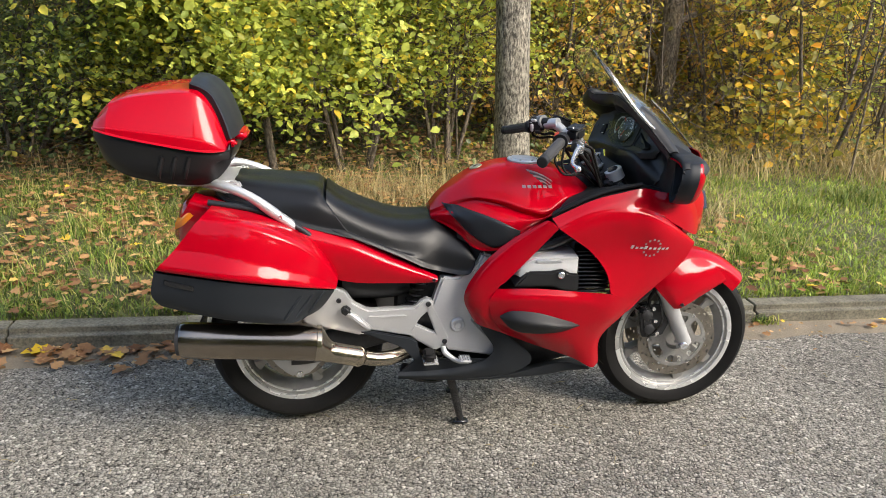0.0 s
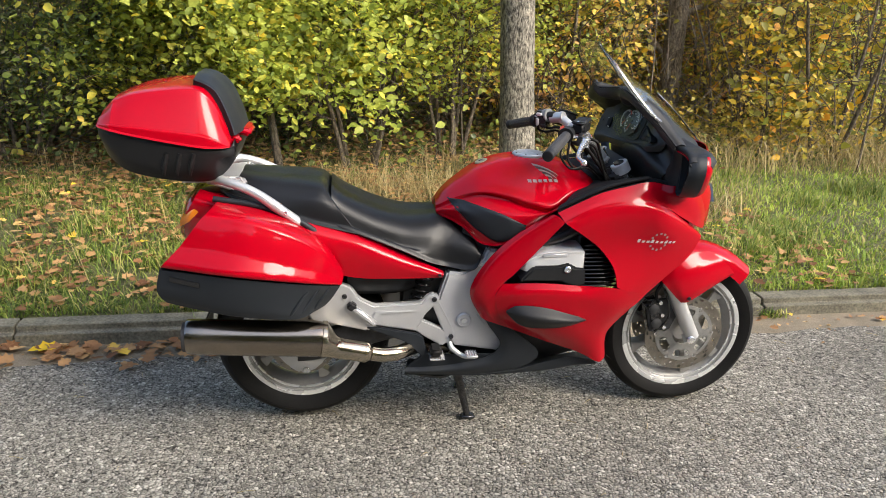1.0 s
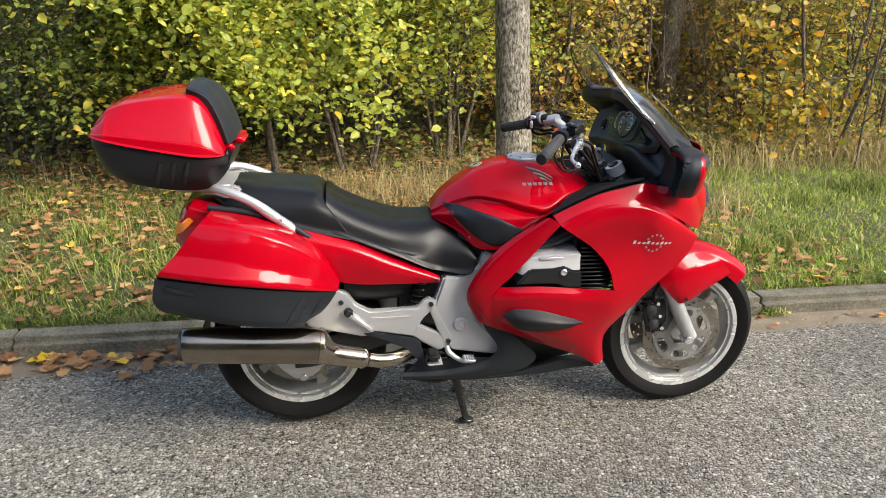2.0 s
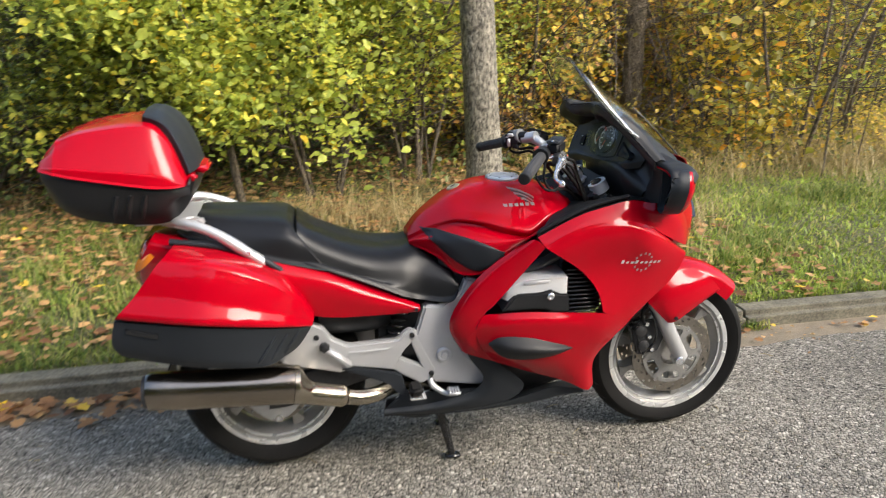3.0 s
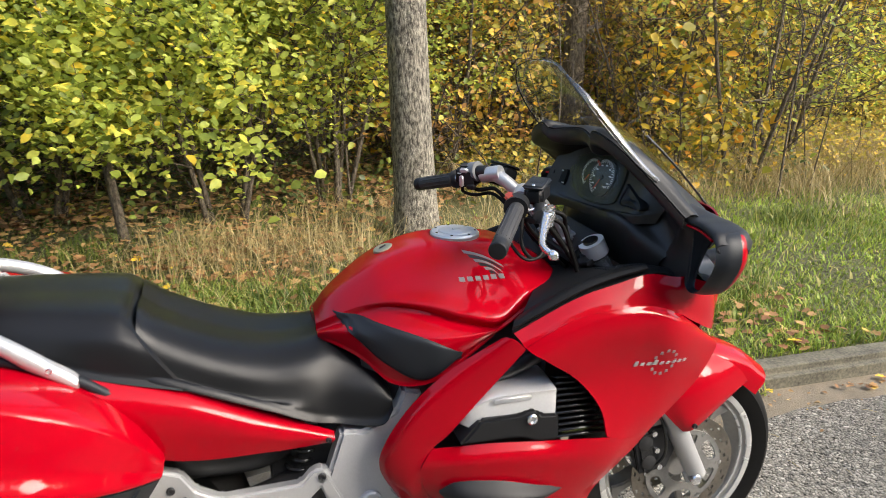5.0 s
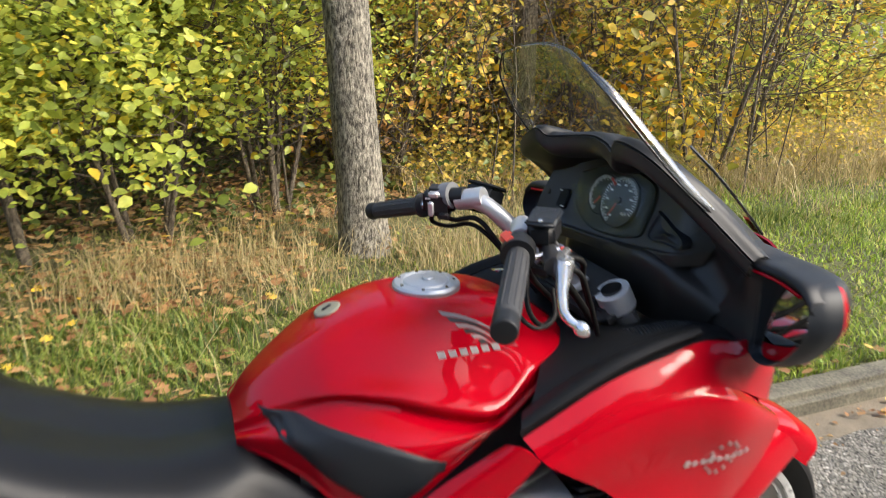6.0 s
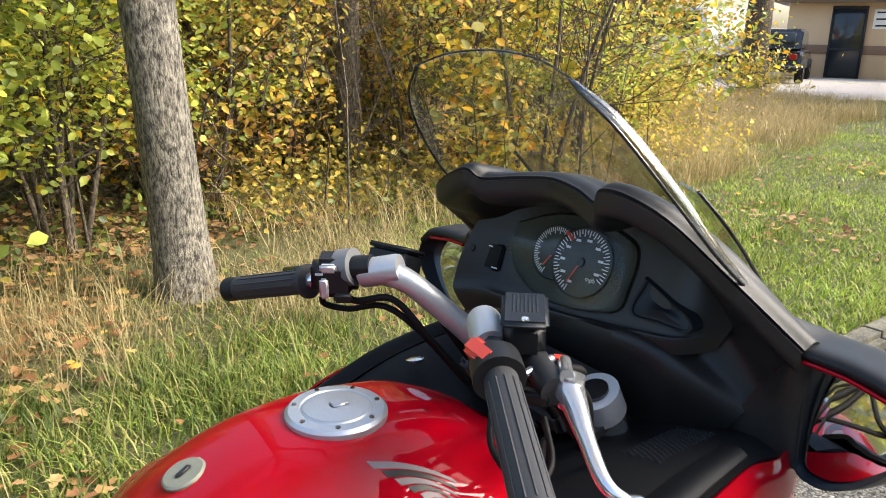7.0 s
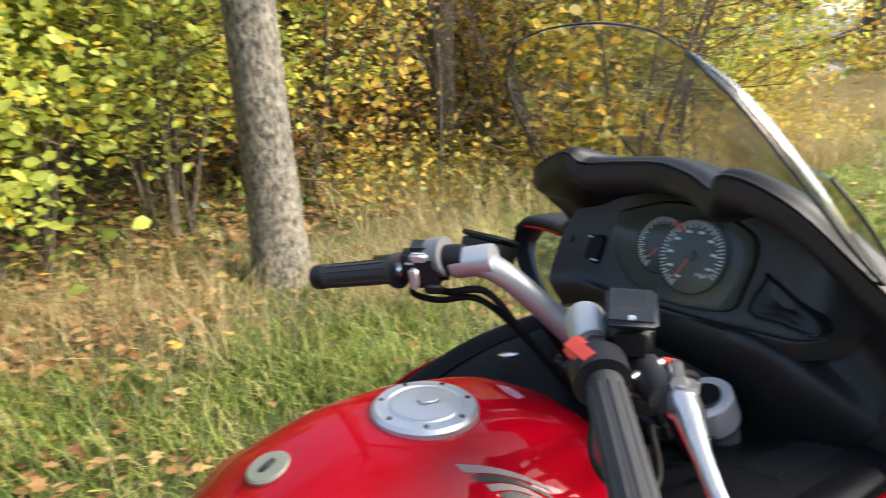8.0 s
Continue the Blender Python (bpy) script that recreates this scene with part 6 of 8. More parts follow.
# exhausts
for side in (-1, 1):
    silencer = part("silencer", hull("silencer", [[(x, side * (0.262 + dy + ry * math.cos(a)), zc + rz * math.sin(a)) for a in np.linspace(0, 2 * math.pi, 20, endpoint=False)] for x, dy, zc, ry, rz in (
        (-0.318, 0.03, 0.452, 0.046, 0.050), (-0.300, 0.03, 0.452, 0.054, 0.060), (-0.1, 0.022, 0.438, 0.055, 0.061), (0.08, 0.015, 0.426, 0.055, 0.061), (0.128, 0.012, 0.422, 0.054, 0.060))], STEEL, 40, 20, 30), bike, "brushed steel silencer, browned for the ground it mirrors")
    part("end_cap", lathe("end_cap", [(0.0, 0), (0.040, 0), (0.050, 0.008), (0.050, 0.02), (0.0, 0.02)], DARK_METAL, 36, closed=False), silencer, at=pose(-0.312, side * 0.292, 0.452, 0, 0, 90))
    part("cone", hull("cone", [[(x, side * (0.275 - 0.12 * (x - 0.12) + r * math.cos(a)), z + r * math.sin(a)) for a in np.linspace(0, 2 * math.pi, 24, endpoint=False)] for x, z, r in ((0.120, 0.4225, 0.060), (0.134, 0.417, 0.058), (0.150, 0.402, 0.048), (0.166, 0.389, 0.039), (0.178, 0.383, 0.0358))], HOT_STEEL, 48, 16, 40), silencer, "straw-tinted steel cone")
    part("clamp_band", tube("clamp_band", [(0.112, side * 0.275, 0.4240), (0.126, side * 0.274, 0.4220)], 0.0622, HOT_STEEL, 3, 36), silencer)
    part("pipe", tube("pipe", [(0.166, side * 0.269, 0.385), (0.215, side * 0.266, 0.374), (0.258, side * 0.262, 0.364)], [0.0355, 0.0355, 0.0355], HOT_STEEL, 14, 30), silencer, "straw-tinted steel pipe")
    part("weld_bead", tube("weld_bead", [(0.170, side * 0.2688, 0.3842), (0.176, side * 0.2684, 0.3828)], 0.0372, HOT_STEEL, 3, 30), silencer)
    part("pipe_ring", tube("pipe_ring", [(0.255, side * 0.2622, 0.3646), (0.262, side * 0.2618, 0.363), (0.278, side * 0.260, 0.358)], [0.037, 0.037, 0.026], HOT_STEEL, 5, 30), silencer)
    part("header_pipe", tube("header_pipe", [(0.274, side * 0.2605, 0.359), (0.32, side * 0.256, 0.349), (0.375, side * 0.236, 0.345), (0.45, side * 0.16, 0.33), (0.56, side * 0.09, 0.29)], 0.0255, HOT_STEEL, 24, 26), silencer, "straw-tinted steel pipe")

# tank
tank_stations = [(0.513, 0.840, 0.825, 0.055, 0.080, 0.795), (0.545, 0.881, 0.846, 0.084, 0.113, 0.795), (0.60, 0.926, 0.876, 0.118, 0.158, 0.772), (0.66, 0.963, 0.898, 0.156, 0.200, 0.728), (0.74, 0.993, 0.891, 0.190, 0.233, 0.738),
                 (0.82, 1.002, 0.870, 0.217, 0.241, 0.795), (0.89, 0.999, 0.861, 0.223, 0.235, 0.845), (0.96, 0.987, 0.898, 0.198, 0.211, 0.878), (1.03, 0.956, 0.912, 0.153, 0.165, 0.892), (1.075, 0.925, 0.892, 0.118, 0.121, 0.876)]
sections = []
for x, top, zc, wc, w, bot in tank_stations:
    h, ledge = top - zc, 1.0 if 0.62 < x < 0.92 else 0.25
    sections.append(ring_section(x, [(a * wc, top - b * h) for a, b in ((0.0, 0.0), (0.28, 0.03), (0.47, 0.165), (0.67, 0.42), (0.84, 0.70))] + [((0.925 + 0.06 * ledge) * wc, zc + 0.13 * h), ((0.94 + 0.065 * ledge) * wc, zc + 0.03 * h), (wc * (1.0 - 0.05 * ledge), zc - 0.014), (w, zc - 0.30 * (zc - bot)), (w, zc - 0.62 * (zc - bot)), (w * 0.965, bot + 0.012), (w * 0.88, bot), (0.0, bot + 0.02)]))
tank = part("fuel_tank", hull("fuel_tank", sections, RED, 120, 64, 35), bike, "glossy red fuel tank")
cap = part("filler_cap", lathe("filler_cap", [(0.0, 0.006), (0.038, 0.006), (0.040, 0.004), (0.042, 0.006), (0.054, 0.005), (0.058, 0.001), (0.058, -0.006), (0.0, -0.006)], CAP_METAL, 48, closed=False), tank, "round grey metal filler cap", pose(0.848, -0.003, 1.0035, 90, 0, 0))
part("cap_lid", lathe("cap_lid", [(0.0, 0.0078), (0.034, 0.0078), (0.0372, 0.0068), (0.0382, 0.004), (0.0, 0.004)], CAP_METAL, 40, closed=False), cap)
part("lock_flap", block("lock_flap", (0.022, 0.004, 0.014), CAP_METAL, 0.002), cap, at=pose(0.004, 0.0085, 0))
for k in range(7):
    a = 2 * math.pi * k / 7 + 0.2
    part("screw", lathe("screw", [(0.0, 0.0068), (0.0028, 0.0068), (0.0034, 0.004), (0, 0.004)], STEEL, 10, closed=False), cap, at=pose(0.048 * math.cos(a), 0, 0.048 * math.sin(a)))
lock = part("seat_lock", lathe("seat_lock", [(0.0, 0.004), (0.021, 0.004), (0.0235, 0.002), (0.0235, -0.010), (0.0, -0.010)], LOCK_METAL, 30, closed=False), tank, "round key lock on the tank", pose(0.680, 0.012, 0.9715, 90, 0, 0) @ pose(0, 0, 0, 0, 0, 18))
part("keyhole", block("keyhole", (0.020, 0.004, 0.008), BLACK_PRINT, 0.003), lock, at=pose(0, 0.0045, 0, 0, 20, 0))


tank_skin = skin(tank.data)
FLAT = ((0.0, 0.0012), (1.0, 0.0012))
for side in (-1, 1):
    part("knee_pad", patch(tank_skin, [(0.548, 0.862), (0.600, 0.864), (0.66, 0.858), (0.73, 0.840), (0.801, 0.806)], [(0.552, 0.855), (0.590, 0.822), (0.645, 0.775), (0.722, 0.742), (0.797, 0.798)], side, ((0.0, 0.001), (0.1, 0.0065), (0.5, 0.008), (0.9, 0.0065), (1.0, 0.001)), 30, 16, "knee_pad", GREY_BLACK, 0.006), tank, "matt dark grey rubber knee pad")
    for k in range(6):
        x0, x1, z0, z1 = 0.838 + 0.010 * k, 0.922 - 0.003 * k, 0.988 - 0.0075 * k, 0.955 - 0.0040 * k
        line = [(x0 + (x1 - x0) * f, z0 + (z1 - z0) * f + 0.007 * math.sin(f * 2.6)) for f in (0, 0.35, 0.7, 1)]
        low = [(x + 0.004, z - 0.0052) for x, z in line]
        part("wing_stripe", patch(tank_skin, line, low, side, FLAT, 12, 3, "wing_stripe", BLACK_PRINT if k % 2 else SILVER_PRINT, 0.001), tank, "silver and black wing-shaped stripe")
    for k in range(6):
        x = 0.815 + 0.0185 * k
        part("name_bar", patch(tank_skin, [(x, 0.9445), (x + 0.0125, 0.944)], [(x + 0.001, 0.9365), (x + 0.0135, 0.936)], side, FLAT, 4, 3, "name_bar", SILVER_PRINT, 0.001), tank, "one letter of a name as a plain silver bar")

# seat
seat_rider = [(0.150, 0.905, 0.155, 0.795, 0), (0.20, 0.868, 0.165, 0.780, 0), (0.30, 0.822, 0.172, 0.742, 0), (0.40, 0.796, 0.172, 0.700, 0.004), (0.48, 0.796, 0.164, 0.662, 0.009), (0.54, 0.800, 0.150, 0.642, 0.016)]
secs = []
for x, top, w, bot, fall in seat_rider:
    secs.append(ring_section(x, [(0.0, top), (0.5 * w, top + 0.006 - 0.3 * fall), (0.80 * w, top - 0.006 - 0.7 * fall), (0.97 * w, top - 0.032 - fall), (w + 0.012 + 0.3 * fall, top - 0.075 - 0.8 * fall), (w + 0.026, bot + 0.02), (w + 0.022, bot), (0.0, bot + 0.01)]))
secs.append([(x + 0.03, y, z) for x, y, z in ring_section(0.600, [(0.0, 0.750), (0.075, 0.750), (0.12, 0.745), (0.15, 0.735), (0.182, 0.702), (0.192, 0.655), (0.188, 0.632), (0.0, 0.64)])])
secs.append(ring_section(0.658, [(0.0, 0.70), (0.075, 0.70), (0.12, 0.700), (0.155, 0.698), (0.186, 0.69), (0.190, 0.678), (0.186, 0.668), (0.0, 0.67)]))
seat = part("rider_seat", hull("rider_seat", secs, VINYL, 72, 60, 45), bike, "black vinyl rider seat")
secs = []
for x, top, w, bot in ((-0.215, 0.918, 0.080, 0.890), (-0.17, 0.938, 0.125, 0.880), (-0.08, 0.934, 0.148, 0.852), (0.03, 0.926, 0.160, 0.822), (0.11, 0.918, 0.168, 0.800)):
    secs.append(ring_section(x, [(0.0, top), (0.5 * w, top + 0.004), (0.80 * w, top - 0.003), (0.97 * w, top - 0.024), (w + 0.012, top - 0.05), (w + 0.024, bot + 0.015), (w + 0.02, bot), (0.0, bot + 0.005)]))
secs.append([(x + 0.10 * float(np.clip((0.90 - z) / 0.13, 0, 1)), y, z) for x, y, z in ring_section(0.135, [(0.0, 0.908), (0.08, 0.911), (0.134, 0.902), (0.16, 0.882), (0.182, 0.848), (0.194, 0.790), (0.192, 0.770), (0.0, 0.79)])])
part("pillion_seat", hull("pillion_seat", secs, VINYL, 64, 50, 45), bike, "black vinyl passenger seat")

# tail
pair("tail_fairing", [[(-0.277, -0.120, 0.905), (-0.138, -0.160, 0.872), (0.044, -0.190, 0.826), (0.229, -0.192, 0.772), (0.382, -0.190, 0.700), (0.530, -0.185, 0.628)],
                      [(-0.290, -0.145, 0.885), (-0.136, -0.200, 0.852), (0.045, -0.222, 0.795), (0.229, -0.224, 0.745), (0.382, -0.216, 0.682), (0.530, -0.196, 0.622)],
                      [(-0.303, -0.150, 0.862), (-0.134, -0.208, 0.825), (0.045, -0.230, 0.755), (0.229, -0.230, 0.705), (0.381, -0.222, 0.655), (0.530, -0.200, 0.615)],
                      [(-0.325, -0.140, 0.825), (-0.139, -0.195, 0.776), (0.042, -0.215, 0.683), (0.210, -0.215, 0.623), (0.382, -0.210, 0.612), (0.526, -0.194, 0.607)]], RED, "glossy red tail fairing", 40, 24)
for side in (-1, 1):
    bolt(bike, 0.516, side * 0.203, 0.619, 0.006)
tail = part("tail_unit", hull("tail_unit", [ring_section(x, [(0.0, z1), (0.6 * w, z1), (w, z1 - 0.03), (w, z0 + 0.03), (0.6 * w, z0), (0.0, z0)]) for x, w, z0, z1 in ((-0.355, 0.10, 0.72, 0.80), (-0.31, 0.14, 0.70, 0.88), (-0.20, 0.15, 0.68, 0.885), (0.05, 0.15, 0.64, 0.82))], RED_LENS, 36, 24), bike, "dark red tail lamp unit")
for side in (-1, 1):
    part("turn_lens", loft("turn_lens", [[(-0.352, side * 0.115, 0.775), (-0.318, side * 0.150, 0.80), (-0.272, side * 0.158, 0.845)], [(-0.348, side * 0.120, 0.80), (-0.312, side * 0.150, 0.828), (-0.262, side * 0.155, 0.868)], [(-0.335, side * 0.115, 0.825), (-0.300, side * 0.146, 0.850), (-0.252, side * 0.150, 0.880)]], AMBER, 14, 10, 0.006), tail, "amber turn signal lens")
    rail = part("grab_rail", tube("grab_rail", [(-0.250, side * 0.10, 0.930), (-0.190, side * 0.170, 0.945), (-0.096, side * 0.202, 0.915), (-0.020, side * 0.214, 0.865), (0.045, side * 0.216, 0.815)], [0.014, 0.016, 0.0155, 0.018, 0.010], ALLOY, 30, 18), bike, "silver passenger grab rail")
    part("rail_end", hull("rail_end", [[(x, side * (0.212 + dy), z + dz) for dy, dz in ((-0.008, 0.016), (0.008, 0.014), (0.012, 0.0), (0.008, -0.015), (-0.008, -0.016))] for x, z in ((-0.045, 0.878), (-0.01, 0.858), (0.035, 0.826), (0.05, 0.812))], ALLOY, 20, 16), rail)
    bolt(rail, 0.005, side * 0.226, 0.852, 0.007, CHROME)
carrier = part("luggage_carrier", block("carrier_plate", (0.20, 0.22, 0.022), ALLOY, 0.008), bike, "cast alloy luggage carrier", pose(-0.245, 0, 0.932))
for side in (-1, 1):
    part("carrier_arm", plate("carrier_arm", [(-0.26, 0.925), (-0.14, 0.945), (-0.10, 0.905), (-0.115, 0.875), (-0.19, 0.905)], side * 0.10, side * 0.128, ALLOY, 0.006), carrier, at=pose(0.245, 0, -0.932))

# top box
box = part("top_box", hull("top_box", [ring_section(x, [(0.0, top), (w * 0.9, top), (w, top - 0.006), (w * 0.985, top - 0.03), (w * 0.90, low + 0.05), (w * 0.74, low + 0.012), (w * 0.6, low), (0.0, low)]) for x, top, low, w in (
    (-0.566, 1.122, 1.075, 0.150), (-0.548, 1.120, 1.020, 0.200), (-0.49, 1.110, 0.975, 0.232), (-0.40, 1.093, 0.952, 0.245), (-0.30, 1.076, 0.940, 0.246), (-0.22, 1.066, 0.945, 0.238), (-0.172, 1.062, 0.985, 0.215), (-0.150, 1.062, 1.03, 0.190))], BLACK, 72, 40, 45), bike, "matt black top box base with red lid")
lid_rings = []
for x, top, base, w in ((-0.562, 1.146, 1.125, 0.165), (-0.552, 1.166, 1.122, 0.205), (-0.512, 1.206, 1.116, 0.236), (-0.496, 1.214, 1.113, 0.240), (-0.45, 1.230, 1.104, 0.248), (-0.36, 1.244, 1.088, 0.254), (-0.28, 1.249, 1.074, 0.254), (-0.236, 1.240, 1.067, 0.250), (-0.200, 1.196, 1.064, 0.243), (-0.175, 1.132, 1.063, 0.234), (-0.160, 1.085, 1.063, 0.222)):
    h = top - base
    lid_rings.append(ring_section(x, [(0.0, top), (w * 0.45, top - 0.002), (w * 0.70, top - 0.010), (w * 0.76, top - 0.022), (w * 0.86, base + 0.58 * h), (w * 0.955, base + 0.26 * h), (w * 0.968, base + 0.22 * h), (w * 0.995, base + 0.20 * h), (w, base + 0.008), (w * 0.99, base), (w * 0.5, base), (0.0, base)]))
lid = part("lid", hull("lid", lid_rings, RED, 150, 64, 28), box, "glossy red top box lid")
rest = []
for w in (-0.150, -0.138, -0.07, 0.0, 0.07, 0.138, 0.150):
    k = (abs(w) / 0.15) ** 4
    rest.append([(-0.272, w * 0.90, 1.247 - 0.010 * k), (-0.240, w * 0.95, 1.240 - 0.014 * k), (-0.202 - 0.012 * k, w, 1.198), (-0.174 - 0.014 * k, w, 1.136), (-0.160 - 0.014 * k, w, 1.085)])
pad = part("backrest", loft("backrest", rest, GREY_BLACK, 24, 28, 0.028), box, "dark grey rubber passenger backrest")
part("latch", block("latch", (0.055, 0.13, 0.026), RED, 0.009), box, "red plastic latch", pose(-0.138, 0, 1.085, 0, 12, 0))
for side in (-1, 1):
    part("latch_ear", block("latch_ear", (0.05, 0.035, 0.024), RED, 0.008), box, "red plastic latch", pose(-0.158, side * 0.132, 1.076, 0, 6, 0))
    for k in range(3):
        x = -0.345 + 0.040 * k
        part("rib", tube("rib", [(x, side * 0.240, 1.050), (x - 0.014, side * 0.229, 1.005), (x - 0.022, side * 0.208, 0.972)], [0.008, 0.008, 0.004], BLACK, 10, 8), box)

# panniers
def pannier(side):
    s = 1 if side < 0 else -1
    F = lambda pts: [(x, y * s, z) for x, y, z in pts]
    top_edge = F([(-0.213, -0.215, 0.885), (-0.077, -0.225, 0.862), (0.046, -0.235, 0.812), (0.136, -0.228, 0.735), (0.186, -0.212, 0.645)])
    shoulder = F([(-0.226, -0.318, 0.880), (-0.085, -0.345, 0.866), (0.045, -0.332, 0.813), (0.134, -0.292, 0.735), (0.188, -0.232, 0.640)])
    upper = F([(-0.248, -0.338, 0.858), (-0.095, -0.374, 0.842), (0.038, -0.358, 0.790), (0.128, -0.308, 0.718), (0.187, -0.238, 0.632)])
    waist = F([(-0.305, -0.350, 0.785), (-0.122, -0.400, 0.774), (0.027, -0.378, 0.732), (0.123, -0.318, 0.680), (0.184, -0.241, 0.618)])
    lip = F([(-0.370, -0.352, 0.716), (-0.148, -0.418, 0.706), (0.017, -0.390, 0.676), (0.119, -0.322, 0.640), (0.178, -0.242, 0.606)])
    low_lip = F([(-0.374, -0.350, 0.708), (-0.148, -0.416, 0.700), (0.017, -0.388, 0.670), (0.119, -0.320, 0.634), (0.176, -0.240, 0.600)])
    wide = F([(-0.388, -0.346, 0.640), (-0.153, -0.410, 0.634), (0.015, -0.380, 0.609), (0.099, -0.312, 0.580), (0.150, -0.240, 0.560)])
    curve = F([(-0.372, -0.335, 0.600), (-0.158, -0.396, 0.578), (0.022, -0.370, 0.552), (0.092, -0.302, 0.546), (0.128, -0.235, 0.532)])
    foot = F([(-0.350, -0.310, 0.584), (-0.161, -0.360, 0.562), (0.029, -0.340, 0.534), (0.085, -0.285, 0.530), (0.116, -0.225, 0.524)])
    back = F([(-0.340, -0.170, 0.600), (-0.161, -0.170, 0.580), (0.020, -0.170, 0.556), (0.080, -0.170, 0.548), (0.110, -0.170, 0.540)])
    back_top = F([(-0.330, -0.165, 0.716), (-0.148, -0.170, 0.702), (0.017, -0.170, 0.676), (0.110, -0.170, 0.646), (0.165, -0.172, 0.610)])
    top_back = F([(-0.225, -0.165, 0.872), (-0.085, -0.170, 0.850), (0.040, -0.172, 0.800), (0.126, -0.172, 0.728), (0.176, -0.172, 0.642)])
    rings = lambda rails: [[tuple(spline(r, 9)[k]) for r in rails] for k in range(9)]
    base = part("pannier", hull("pannier", rings([low_lip, wide, curve, foot, back, back_top]), GREY_BLACK, 48, 44, 45), bike, "dark grey pannier with glossy red lid")
    part("pannier_lid", hull("pannier_lid", rings([top_back, top_edge, shoulder, upper, waist, lip, back_top]), RED, 60, 44, 40), base, "glossy red pannier lid")
    part("pannier_seal", tube("pannier_seal", F([(-0.226, -0.190, 0.890), (-0.080, -0.200, 0.868), (0.045, -0.210, 0.820), (0.138, -0.210, 0.742), (0.190, -0.205, 0.640)]), 0.0105, GREY_BLACK, 30, 8), base, "grey rubber edge seal")
    tree = skin(base.data)
    out = -1 if side < 0 else 1
    part("reflector_strip", patch(tree, [(-0.342, 0.692), (-0.25, 0.680)], [(-0.343, 0.674), (-0.25, 0.662)], out, ((0.0, 0.001), (0.12, 0.0038), (0.88, 0.0038), (1.0, 0.001)), 16, 10, "reflector_strip", GLOSS_BLACK, 0.004), base, "glossy black moulded strip")
    for k in range(3):
        x = 0.020 + 0.036 * k
        line = [(x + 0.052 * f, 0.556 + 0.070 * f - 0.004 * k) for f in np.linspace(0, 1, 9)]
        part("rib", tube("rib", [on_skin(tree, x0, z0, out, -0.002 + 0.004 * math.sin(math.pi * n / 8)) for n, (x0, z0) in enumerate(line)], 0.0055, GREY_BLACK, 24, 8), base)


pannier(-1)
pannier(1)

# windscreen and cockpit
screen_rows = []
for (ex, ey, ez), (qx, qy, qz), (cx, cz) in (((1.045, 0.140, 1.376), (1.052, 0.080, 1.392), (1.056, 1.398)), ((1.072, 0.188, 1.335), (1.090, 0.100, 1.352), (1.100, 1.358)), ((1.125, 0.222, 1.265), (1.165, 0.120, 1.282), (1.185, 1.290)),
                                             ((1.195, 0.240, 1.188), (1.268, 0.135, 1.200), (1.300, 1.206)), ((1.310, 0.245, 1.098), (1.400, 0.140, 1.086), (1.445, 1.078))):
    screen_rows.append([(ex, -ey, ez), (qx, -qy, qz), (cx, 0, cz), (qx, qy, qz), (ex, ey, ez)])
screen = part("windscreen", loft("windscreen", screen_rows, SCREEN, 30, 30, 0.004), bike, "tall clear curved windscreen")
screen.visible_shadow = False
edge = spline([r[0] for r in screen_rows], 40)
rim = [tuple(v) for v in edge[10::-1]] + [tuple(v) for v in spline(screen_rows[0], 20)[1:-1]] + [(x, -y, z) for x, y, z in map(tuple, edge[:11])]
part("screen_edge", tube("screen_edge", rim, 0.0013, GLOSS_BLACK, 120, 6), screen, "black top edge of the screen")
# strongly mirroring side strips, added for the white sky reflection near the screen's edge
for side in (-1, 1):
    band, inner_line, outer_line = [], [], []
    for k, (x, y, z) in enumerate(map(tuple, edge)):
        w = 0.003 + 0.013 * math.sin(math.pi * min(1.0, (k / 39) ** 0.8))
        inner_line.append((x + 0.2 * w, side * (-y), z + 0.3 * w))
        outer_line.append((x - 0.5 * w, side * (-y) + side * 0.35 * w, z - 0.55 * w))
    band = part("screen_flange", loft("screen_flange", [inner_line[::3], [((a + d) / 2, (b + e) / 2 + side * 0.003, (c + f) / 2) for (a, b, c), (d, e, f) in zip(inner_line[::3], outer_line[::3])], outer_line[::3]], EDGE_PLASTIC, 60, 6, 0.003), screen, "clear strip added for the bright reflection along the screen's side")
    part("flange_line", tube("flange_line", outer_line[::3], 0.0018, GLOSS_BLACK, 60, 6), band)
for side in (-1, 1):
    garnish = [[(1.235, side * 0.165, 1.245), (1.290, side * 0.172, 1.195), (1.345, side * 0.175, 1.140), (1.40, side * 0.172, 1.085)], [(1.250, side * 0.125, 1.250), (1.310, side * 0.125, 1.200), (1.370, side * 0.125, 1.140), (1.425, side * 0.12, 1.08)]]
    g = part("screen_guide", loft("screen_guide", garnish, EDGE_PLASTIC, 14, 6, 0.003), screen, "clear screen guide with black edge")
    part("guide_edge", tube("guide_edge", garnish[0], 0.0024, GLOSS_BLACK, 24, 6), g)

def match(rail, ref):
    """The rail's points at the same shares of its width as the points of ref."""
    k = rail[0][1] / ref[0][1]
    ys = [-p[1] for p in rail]
    return [(float(np.interp(-y * k, ys, [p[0] for p in rail])), y * k, float(np.interp(-y * k, ys, [p[2] for p in rail]))) for _, y, _ in ref]


